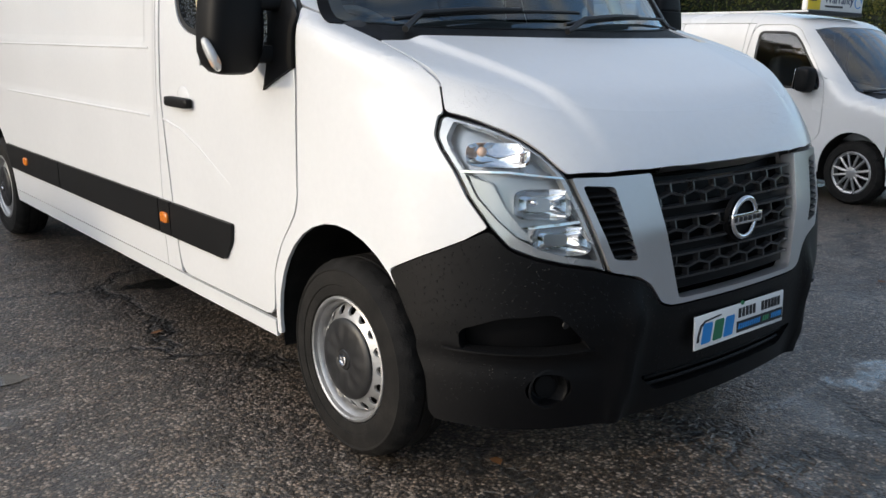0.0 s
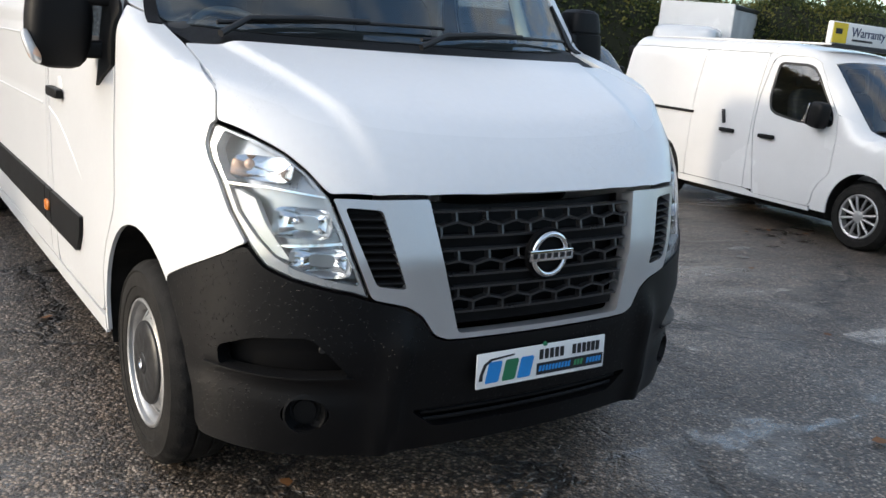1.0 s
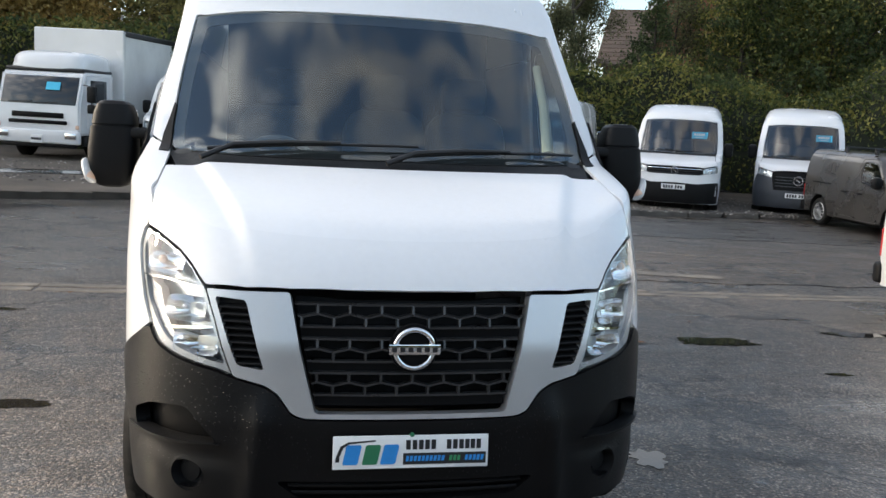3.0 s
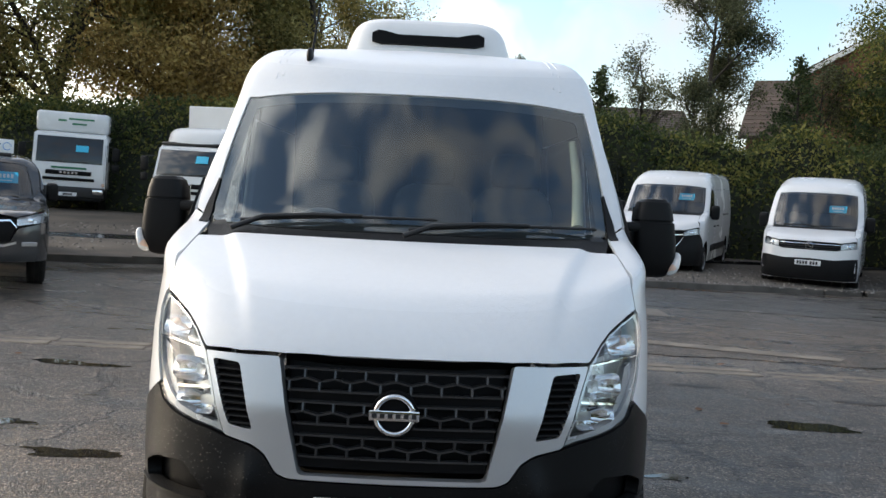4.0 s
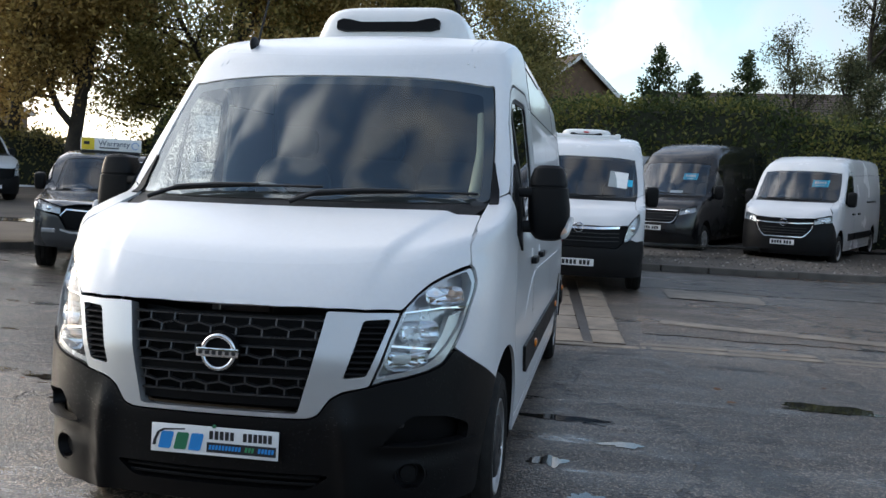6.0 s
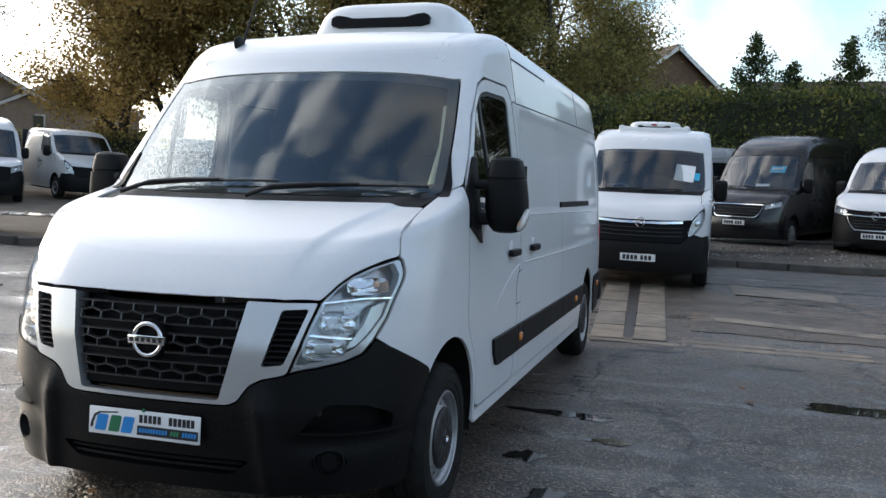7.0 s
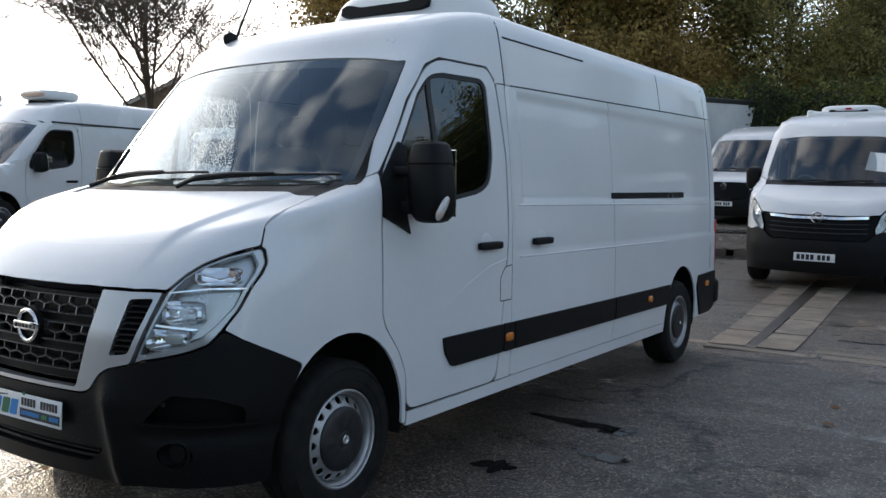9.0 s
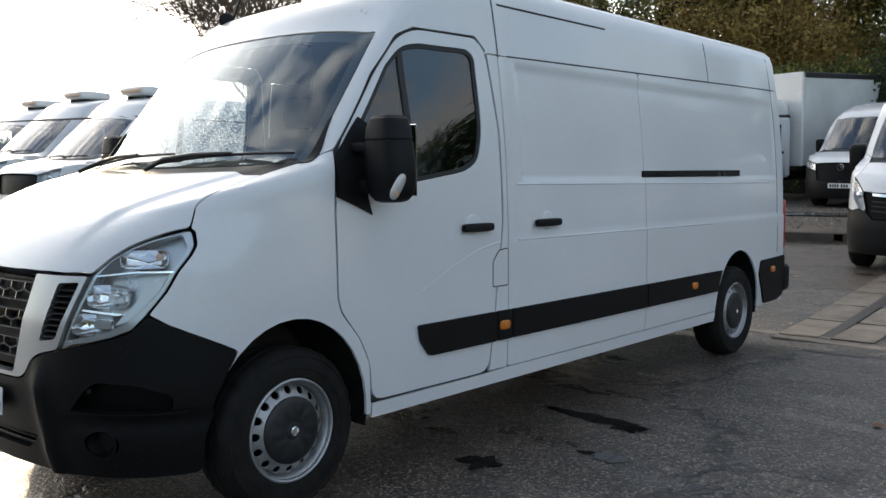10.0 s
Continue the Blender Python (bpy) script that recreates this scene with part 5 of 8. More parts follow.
for i in range(2600):
    t = random.random()
    x = random.uniform(-9, 12)
    y = 14.9 + abs(random.gauss(0, 2.6)) if x > -6 else random.uniform(13.5, 20)
    s_ = random.uniform(0.012, 0.035)
    z = ground_z(x, y) + 0.118
    k0 = len(vs)
    vs += [(x - s_, y - s_, z), (x + s_, y - s_ * 0.6, z), (x + s_ * 0.7, y + s_, z), (x - s_ * 0.8, y + s_, z), (x, y, z + s_ * 0.9)]
    fs += [(k0, k0 + 1, k0 + 4), (k0 + 1, k0 + 2, k0 + 4), (k0 + 2, k0 + 3, k0 + 4), (k0 + 3, k0, k0 + 4)]
GRIT = grit_material("loose_grit")
nn = 26000
gx = np.random.default_rng(3).uniform((-6.0, -3.2), (8.5, 9.0), (nn, 2))
gs = np.random.default_rng(4).uniform(0.002, 0.0055, nn) * (1 + 0.5 * (np.random.default_rng(5).random(nn) > 0.97))
ga = np.random.default_rng(6).uniform(0, 6.28, nn)
gz = np.array([ground_z(x, y) for x, y in gx])
ring4 = [np.stack([gx[:, 0] + gs * np.cos(ga + q_) * w_, gx[:, 1] + gs * np.sin(ga + q_) * w_, gz - 0.001], 1) for q_, w_ in ((0, 1.0), (1.9, 0.8), (3.9, 1.1))]
top4 = np.stack([gx[:, 0], gx[:, 1], gz + gs * 0.9], 1)
gv = np.stack(ring4 + [top4], 1).reshape(-1, 3)
i4 = np.arange(nn)[:, None] * 4
gf = np.concatenate([i4 + np.array(q_) for q_ in ((0, 1, 3), (1, 2, 3), (2, 0, 3))])
tagged(fast_mesh("loose_grit", gv, gf, GRIT), "fine loose grit scattered over the asphalt", "grit", kind="stuff")
tagged(part("loose_stones", (vs, fs, 20.0), GRIT), "loose stones scattered on the verge", "stones", kind="stuff")

# ---- hedges and trees ----


def foliage(name, a, b, c):
    """Leaf material: colour varies from leaf to leaf."""
    m = bpy.data.materials.new(name)
    m.use_nodes = True
    n, l = m.node_tree.nodes, m.node_tree.links
    p = n["Principled BSDF"]
    g = n.new("ShaderNodeNewGeometry"); r = n.new("ShaderNodeValToRGB")
    r.color_ramp.elements.new(0.5)
    for e, q in zip(r.color_ramp.elements, (a, b, c)):
        e.color = (*q, 1)
    # whole boughs differ in colour as well as single leaves
    tc = n.new("ShaderNodeTexCoord"); bo = n.new("ShaderNodeTexNoise"); bo.inputs["Scale"].default_value = 0.55; bo.inputs["Detail"].default_value = 4
    a1 = n.new("ShaderNodeMapRange"); a1.inputs["From Min"].default_value, a1.inputs["From Max"].default_value = 0.34, 0.66
    a1.inputs["To Min"].default_value, a1.inputs["To Max"].default_value = -0.35, 0.35
    a2 = n.new("ShaderNodeMath"); a2.use_clamp = True
    l.new(tc.outputs["Object"], bo.inputs["Vector"]); l.new(bo.outputs[0], a1.inputs[0])
    l.new(g.outputs["Random Per Island"], a2.inputs[0]); l.new(a1.outputs[0], a2.inputs[1])
    l.new(a2.outputs[0], r.inputs[0]); l.new(r.outputs[0], p.inputs["Base Color"])
    p.inputs["Roughness"].default_value = 0.6
    p.inputs["Specular IOR Level"].default_value = 0.3
    tr = n.new("ShaderNodeBsdfTranslucent"); mx = n.new("ShaderNodeMixShader"); mx.inputs[0].default_value = 0.45
    l.new(r.outputs[0], tr.inputs[0])
    o = n["Material Output"]
    l.new(p.outputs[0], mx.inputs[1]); l.new(tr.outputs[0], mx.inputs[2]); l.new(mx.outputs[0], o.inputs[0])
    return m


HEDGE = foliage("hedge_leaves", (0.035, 0.052, 0.018), (0.085, 0.11, 0.032), (0.24, 0.22, 0.06))
CONIFER = foliage("conifer_needles", (0.030, 0.048, 0.022), (0.060, 0.090, 0.036), (0.11, 0.14, 0.055))
AUTUMN = foliage("autumn_leaves", (0.20, 0.135, 0.045), (0.38, 0.255, 0.085), (0.50, 0.37, 0.13))
OLIVE = foliage("late_leaves", (0.13, 0.125, 0.045), (0.25, 0.22, 0.075), (0.38, 0.31, 0.11))
BIRCH = foliage("pale_leaves", (0.06, 0.075, 0.04), (0.11, 0.12, 0.06), (0.17, 0.17, 0.09))
# bark of the far bare tree, its colour lightened to stand for haze
HAZED_BARK = mat("hazed_bark", (0.17, 0.125, 0.095), 0.9, 0, 0.4, 6, 0.8, 40)
BARK = mat("bark", (0.055, 0.045, 0.036), 0.9, 0, 0.4, 6, 0.8, 40)
# near-black green: the shade deep between the leaves is put into this colour
MASS = mat("shaded_inner_foliage", (0.018, 0.022, 0.010), 0.95, 0, 0.4, 3)
rng = np.random.default_rng(7)


def leaves(p, size, flat=0.0):
    """Small bent leaf quads at points p."""
    n = len(p)
    d = rng.normal(size=(n, 3)); d /= np.linalg.norm(d, axis=1, keepdims=True)
    e = np.cross(d, rng.normal(size=(n, 3))); e /= np.linalg.norm(e, axis=1, keepdims=True) + 1e-9
    s_ = size * rng.uniform(0.6, 1.3, (n, 1))
    v = np.stack([p - d * s_, p + e * s_ * 0.5, p + d * s_, p - e * s_ * 0.5], 1).reshape(-1, 3)
    f = np.arange(4 * n).reshape(-1, 4)
    return v, f


def hedge(name, pts, height, depth, count, material, label, size=0.11, seed=0):
    """A tall hedge along a line: lumpy core coloured dark for inner shade, with leaves all over it."""
    root = thing(name, label, "hedge")
    pts = [Vector((*p, 0)) for p in pts]
    vs, fs, cen = [], [], []
    nu, nv = 0, 9
    for a, b in zip(pts, pts[1:]):
        k0 = max(2, int((b - a).length / 0.5))
        cen += [(a.lerp(b, i / k0), (b - a).normalized()) for i in range(k0)]
    lump = []
    for i, (c, d) in enumerate(cen):
        side = Vector((d.y, -d.x, 0))
        z0 = ground_z(c.x, c.y)
        for j in range(nv + 1):
            a = math.pi * j / nv
            nn = noise.noise(Vector((c.x * 0.35 + seed, c.y * 0.35, j * 0.5))) + 0.5 * noise.noise(Vector((c.x * 1.1, c.y * 1.1 + seed, j * 1.0)))
            r = 1 + 0.38 * nn
            hh = height * (1 + 0.30 * noise.noise(Vector((c.x * 0.28 + seed, c.y * 0.28, 3.3))) + 0.12 * noise.noise(Vector((c.x * 0.9 + seed, c.y * 0.9, 1.3))))
            p = c + side * (depth * r * math.copysign(abs(math.cos(a)) ** 0.5, math.cos(a))) + Vector((0, 0, z0 - 0.1 + hh * r ** 0.5 * math.sin(a) ** 0.6))
            lump.append(p)
    n = nv + 1
    fs = [(i * n + j, i * n + j + 1, (i + 1) * n + j + 1, (i + 1) * n + j) for i in range(len(cen) - 1) for j in range(nv)]
    L_ = np.array([tuple(p) for p in lump])
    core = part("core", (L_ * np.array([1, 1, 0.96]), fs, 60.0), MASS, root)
    f = np.array(fs)
    w = rng.integers(0, len(f), count)
    uv = rng.random((count, 2, 1))
    q = L_[f[w]]
    p = (q[:, 0] * (1 - uv[:, 0]) + q[:, 1] * uv[:, 0]) * (1 - uv[:, 1]) + (q[:, 3] * (1 - uv[:, 0]) + q[:, 2] * uv[:, 0]) * uv[:, 1]
    p = p + rng.normal(size=p.shape) * 0.16
    v, ff = leaves(p, size)
    fast_mesh("leaves", v, ff, material, root)
    return root


def tree(x, y, height, crown, trunk_r, count, material, label, seed, leaf=0.095, lean=0.0, droop=0.0, spread=0.55, levels=4, base=0.28, twig=0.006, wig=0.2):
    """A tapered trunk with limbs, twigs and many loose leaves."""
    r = random.Random(seed)
    root = thing("tree", label, "tree", pose(x, y, ground_z(x, y)))
    vs, fs, tips = [], [], []

    def add(pts, r0, r1, sides):
        v, f, _ = tube(pts, r0, r1, sides)
        fs.extend(tuple(i + len(vs) for i in q) for q in f[:-2])
        vs.extend(v)

    def grow(p, d, ln, rad, lev):
        pts, q, dd = [p], p.copy(), d.copy()
        n = 4 if lev else 6
        for i in range(n):
            dd = (dd + Vector((r.uniform(-1, 1), r.uniform(-1, 1), r.uniform(-0.5, 0.8) - droop)) * (0.08 if lev == 0 else wig)).normalized()
            q = q + dd * ln / n
            pts.append(q.copy())
        add(pts, rad, rad * (0.28 if lev == 0 else 0.5 if lev < levels else 0.7 if wig < 0.15 else 0.3), 8 if lev == 0 else 5 if lev < 3 else 3)
        if lev >= levels - 1:
            tips.extend(pts[1:])
        if lev < levels:
            kids = ((20, 10, 8, 6) if wig < 0.15 else (11, 6, 5, 4))[min(lev, 3)]
            for i in range(kids):
                t = base + (1 - base) * (i + r.random()) / kids if lev == 0 else 0.3 + 0.7 * (i + r.random()) / kids
                k0 = min(len(pts) - 2, int(t * (len(pts) - 1)))
                o = pts[k0].lerp(pts[k0 + 1], t * (len(pts) - 1) - k0)
                a = r.uniform(0, 6.28)
                perp = d.orthogonal().normalized()
                perp = (Matrix.Rotation(a, 3, d) @ perp)
                nd = (d * (1 - spread) + perp * spread * 1.3 + Vector((0, 0, 0.15))).normalized()
                grow(o, nd, ln * r.uniform(0.42, 0.62) * (1.0 if lev else crown / height * 1.25) * (1 - 0.35 * t if lev == 0 else 1), max(rad * (1 - 0.5 * t) * (0.40 if wig < 0.15 else 0.55), twig), lev + 1)
    grow(Vector((0, 0, -0.1)), Vector((lean, 0, 1)).normalized(), height * 0.92, trunk_r, 0)
    part("trunk", (vs, fs, 60.0), HAZED_BARK if wig < 0.15 else BARK, root)
    if count:
        T = np.array([tuple(t) for t in tips])
        p = T[rng.integers(0, len(T), count)] + rng.normal(size=(count, 3)) * (0.2 if trunk_r < 0.2 else 0.45)
        v, f = leaves(p, leaf)
        fast_mesh("crown", v, f, material, root)
    return root


def conifer(x, y, height, wid, count, label, seed):
    r = random.Random(seed)
    root = thing("conifer", label, "tree", pose(x, y, ground_z(x, y)))
    vs, fs, _ = tube([(0, 0, 0), (0.05, 0, height * 0.5), (0, 0, height)], 0.14, 0.015, 7)
    P = []
    for i in range(80):
        t = (i + r.random()) / 80
        z = height * (0.1 + 0.89 * t)
        a = r.uniform(0, 6.28)
        ln = wid * (1 - t) ** 0.9 * r.uniform(0.45, 1.2) + 0.06
        tip = Vector((math.cos(a) * ln, math.sin(a) * ln, z + 0.25 * ln))
        v, f, _ = tube([(0, 0, z), tip], 0.02, 0.006, 3)
        fs += [tuple(i_ + len(vs) for i_ in q) for q in f[:-2]]; vs += v
        k0 = int(count / 80 * (0.3 + ln / wid))
        for _ in range(k0):
            u = r.random() ** 0.7
            P.append((tip.x * u + r.gauss(0, 0.09), tip.y * u + r.gauss(0, 0.09), z + 0.25 * ln * u + r.gauss(0, 0.10)))
    part("trunk", (vs, fs, 60.0), BARK, root)
    v, f = leaves(np.array(P), 0.07)
    fast_mesh("crown", v, f, CONIFER, root)


hedge("hedge", [(-14, 27.5), (-6, 27), (0, 26), (6, 25), (12, 24), (17, 23.2), (24, 21), (29, 14), (33, 4), (36, -8)], 3.7, 1.7, 170000, HEDGE, "tall overgrown green hedge behind the parked vans", 0.075, 1)
hedge("hedge", [(-60, 22), (-44, 27), (-30, 32), (-14, 36)], 2.4, 1.5, 34000, OLIVE, "rough bank of bramble and scrub", 0.09, 4)
# the third row is out of view, added to darken what the plastics reflect
hedge("hedge", [(-40, -38), (-14, -44), (14, -44), (40, -36), (48, -14)], 8.0, 3.0, 14000, HEDGE, "unseen line of trees behind the camera, darkening reflections", 0.3, 9)
for i, (x, y, h, c, tr, cnt, m_, lb, lean) in enumerate((
        (-15.5, 33, 14, 8.5, 0.36, 9000, OLIVE, "tall tree with thinning olive leaves", 0.05),
        (-10.5, 36, 13, 8.0, 0.34, 9000, AUTUMN, "tall autumn tree with yellow-brown leaves", -0.04),
        (-20.0, 30, 13, 8.0, 0.34, 8000, AUTUMN, "broad autumn tree with brown leaves", 0.06),
        (-5.5, 38, 12.5, 8.0, 0.3, 9000, OLIVE, "tall tree with dark olive leaves", 0.0),
        (-25.0, 33, 12, 7.0, 0.3, 5000, AUTUMN, "autumn tree with sparse copper leaves", 0.03),
        (-2.5, 41, 10, 6.0, 0.22, 1500, OLIVE, "half-bare autumn tree behind the hedge", 0.0),
        (-35.7, 29.2, 10.8, 12.5, 0.26, 700, AUTUMN, "almost bare tree with fine twigs", 0.0),
        (17.8, 29.0, 8.0, 6.0, 0.22, 4200, HEDGE, "leafy green tree behind the hedge", 0.0),
        (22.0, 27.5, 8.6, 6.5, 0.22, 4200, HEDGE, "broad green tree behind the hedge", 0.0),
        (10.5, 29.5, 10.8, 3.8, 0.14, 5200, BIRCH, "slim pale-leaved tree behind the hedge", 0.0),
        (14.6, 30, 6.8, 2.6, 0.11, 1800, BIRCH, "slim half-bare tree behind the hedge", 0.0),
        (8.7, 32, 6.8, 2.6, 0.1, 1000, BIRCH, "thin young tree behind the hedge", 0.0))):
    tree(x, y, h, c, tr, int(cnt * 10) if cnt > 3000 else int(cnt * 7) if cnt > 800 else 250, m_, lb, 20 + i, lean=lean, levels=4, wig=0.10 if cnt == 700 else 0.2, twig=0.017 if cnt == 700 else 0.006, leaf=0.05 if m_ is BIRCH or cnt == 700 else 0.092 if tr >= 0.3 else 0.075, spread=0.46 if cnt == 700 else 0.42 if tr < 0.2 else 0.58, base=0.16)
for i, (x, y, h, w_) in enumerate(((3.4, 30.8, 6.6, 1.7), (4.7, 30.7, 5.6, 1.5), (6.5, 30.4, 6.4, 1.5), (21.5, 24.5, 8.5, 2.6), (25.0, 22.0, 8.0, 2.8), (28.5, 18, 7.5, 2.6), (13.2, 28.5, 7.0, 1.9), (16.0, 27.2, 7.8, 2.3), (18.8, 26.0, 8.4, 2.5))):
    conifer(x, y, h, w_ * 1.55, 12000, "dark green conifer above the hedge", 40 + i)

# ---- houses beyond the hedge ----
BRICK = mat("brown_brick", (0.20, 0.125, 0.08), 0.85, 0, 0.3, 2.5, 0.5, 30, col2=(0.13, 0.08, 0.052))
TILE = mat("roof_tile", (0.085, 0.062, 0.048), 0.8, 0, 0.3, 2, 0.4, 25, each=0.15)
RENDERED = mat("brown_render", (0.36, 0.28, 0.22), 0.85, 0, 0.2, 2)
UPVC = mat("white_upvc", (0.75, 0.75, 0.74), 0.4, 0, 0.05, 3)


def house(x, y, rz, w, d, eaves, ridge, wall, label, z0=0.0, windows=()):
    """A gabled house: gable end faces local -y."""
    root = thing("house", label, "house", pose(x, y, ground_z(x, y) + z0, 0, 0, rz))
    bm = plate2d([(-w / 2, -1), (w / 2, -1), (w / 2, eaves), (0, ridge), (-w / 2, eaves)], d)
    part("wall", bm, wall, root)
    ln = math.hypot(w / 2, ridge - eaves)
    an = math.degrees(math.atan2(ridge - eaves, w / 2))
    for sx in (1, -1):
        rf = part("roof", rbox(ln + 0.5, d + 0.7, 0.1, 0.02, 1, at=(sx * (w / 4 + 0.12), d / 2, (eaves + ridge) / 2 + 0.0), rot=(0, sx * an, 0)), TILE, root)
        for i in range(14):
            t = (i + 0.5) / 14
            cx, cz = sx * (w / 2 + 0.35) * (1 - t), eaves - 0.15 + (ridge - eaves + 0.15) * t + 0.10
            part("tile_course", rbox(ln / 14 * 1.1, d + 0.72, 0.035, 0.008, 1, at=(cx, d / 2, cz), rot=(0, sx * (an - 4), 0)), TILE, rf)
        part("bargeboard", rbox(ln + 0.5, 0.05, 0.2, 0.01, 1, at=(sx * (w / 4 + 0.12), -0.36, (eaves + ridge) / 2 - 0.1), rot=(0, sx * an, 0)), UPVC, root)
    for wx, wz, ww, wh in windows:
        wd = part("window", rbox(ww + 0.14, 0.1, wh + 0.14, 0.01, 1, at=(wx, -0.02, wz)), UPVC, root)
        part("pane", rbox(ww / 2 - 0.05, 0.03, wh - 0.05, 0.0, 1, at=(wx - ww / 4, -0.07, wz)), GLASS_DARKROOM, wd)
        part("pane", rbox(ww / 2 - 0.05, 0.03, wh - 0.05, 0.0, 1, at=(wx + ww / 4, -0.07, wz)), GLASS_DARKROOM, wd)
        part("sill", rbox(ww + 0.3, 0.2, 0.07, 0.01, 1, at=(wx, -0.06, wz - wh / 2 - 0.08)), UPVC, wd)
    return root


GLASS_DARKROOM = mat("dark_window", (0.02, 0.025, 0.03), 0.08, 0, 0.2, 2)
house(-0.1, 47, 36, 11, 12, 4.2, 8.2, BRICK, "brown brick house with a tiled gable roof", windows=((-1.6, 4.2, 1.4, 1.1),))
RED_BRICK = mat("red_brick", (0.30, 0.125, 0.075), 0.85, 0, 0.3, 2.5, 0.5, 30, col2=(0.20, 0.085, 0.055))
house(20.6, 33.8, -25.5, 9.4, 4.5, 7.5, 10.2, RED_BRICK, "red brick house with white bargeboards on the gable")
house(12.6, 41.6, 84, 8, 9, 4.0, 5.9, BRICK, "long brick building with a low dark tiled roof")
house(25.8, 40.2, 62, 8, 9, 5.0, 8.2, BRICK, "low brick building with a dark tiled roof")
house(-39.7, 37, 47, 10, 10, 4.7, 7.4, RENDERED, "brown rendered house with a gable roof", windows=((1.5, 3.4, 1.2, 0.9),))
house(-35.0, 41.8, 40, 8, 11, 3.9, 5.9, RENDERED, "low brown house with a shallow tiled roof", windows=((-2.0, 3.0, 1.2, 0.9), (2.0, 3.0, 1.2, 0.9)))
house(-13, 52, 8, 9, 10, 5.5, 8.6, BRICK, "brick house half hidden by trees", windows=((-2.0, 4.6, 1.4, 1.4), (2.0, 4.6, 1.4, 1.4)))
house(44, 10, -73, 10, 12, 5.0, 8.0, BRICK, "brick house beyond the yard", windows=((-2.0, 4.4, 1.3, 1.1), (2.0, 4.4, 1.3, 1.1)))
wall_pts = thing("boundary_wall", "low brown timber fence along the bank", "fence", kind="structure")
for i in range(26):
    t = i / 26
    x, y = -50 + 26 * t, 27.5 + 3.4 * t
    part("fence_panel", rbox(1.02, 0.06, 1.5, 0.01, 1, at=(x, y, ground_z(x, y) + 0.9 + 0.4), rot=(0, 0, 7.5)), BARK, wall_pts)

# ---- details of the white van ----
F, rnd = F_MASTER, Round(1.3)


def mirrored(pts):
    return [(-x, y, z) for x, y, z in pts[::-1]]


half = [F.fx(*p) for p in [(0.0, 0.642), (0.316, 0.642), (0.402, 1.030), (0.55, 1.028), (0.677, 1.030), (0.645, 0.93), (0.584, 0.750), (0.484, 0.727), (0.440, 0.700), (0.398, 0.638), (0.36, 0.622), (0.30, 0.620), (0.0, 0.620)]]
vent = [F.fx(*p) for p in [(0.645, 1.004), (0.545, 0.997), (0.483, 0.777), (0.569, 0.789)]]
part("grille_surround", patch(F, rnd, half + mirrored(half)[1:-1], [vent, mirrored(vent)], step=0.03, off=0.010, th=0.05, r=0.012), SILVER, van, "satin silver grille surround")
for sx in (1, -1):
    v = vent if sx > 0 else mirrored(vent)
    pv = part("side_vent", patch(F, rnd, vent, step=0.03, off=-0.02, th=-0.02, sx=sx, r=0.01, gap=-0.004), GRILLE_BLACK, van, "black louvred vent")
    for i in range(9):
        z = 0.80 + 0.022 * i
        t = (z - 0.78) / 0.215
        x0, x1 = 0.485 + 0.060 * t, 0.567 + 0.074 * t
        xm = (x0 + x1) / 2
        y0, y1 = F.fx(x0, z)[1], F.fx(x1, z)[1]
        part("louvre", rbox(x1 - x0 + 0.012, 0.03, 0.007, 0.002, 1, at=(sx * xm, (y0 + y1) / 2 + 0.006, z), rot=(18, 0, sx * math.degrees(math.atan2(y1 - y0, x1 - x0)))), PLASTIC, pv)


def joined(meshes):
    vs, fs = [], []
    for v, f, *_ in meshes:
        fs += [tuple(i + len(vs) for i in q) for q in f]
        vs += [tuple(p) for p in v]
    return vs, fs, 35.0


def bar(p, q, w, d, back=0.004):
    """A flat bar in the grille from p to q (x, z), lying on the front form."""
    (x0, z0), (x1, z1) = p, q
    n = max(1, int(math.hypot(x1 - x0, z1 - z0) / 0.06))
    vs, fs = [], []
    nx, nz = -(z1 - z0), x1 - x0
    ln = math.hypot(nx, nz)
    nx, nz = nx / ln * w / 2, nz / ln * w / 2
    for i in range(n + 1):
        x, z = x0 + (x1 - x0) * i / n, z0 + (z1 - z0) * i / n
        y = F.fx(abs(x), z)[1] + back
        k = len(vs)
        vs += [(x + nx, y, z + nz), (x - nx, y, z - nz), (x - nx * 1.5, y + d, z - nz * 1.5), (x + nx * 1.5, y + d, z + nz * 1.5)]
        if i:
            fs += [(k - 4, k - 3, k + 1, k), (k - 3, k - 2, k + 2, k + 1), (k - 1, k - 4, k, k + 3)]
    fs += [(0, 3, 2, 1), tuple(len(vs) - 4 + j for j in range(4))]
    return vs, fs


GLOSS = mat("grille_lattice", (0.024, 0.024, 0.025), 0.3, 0, 0.25, 8, 0.0, 200, coat=0.3)
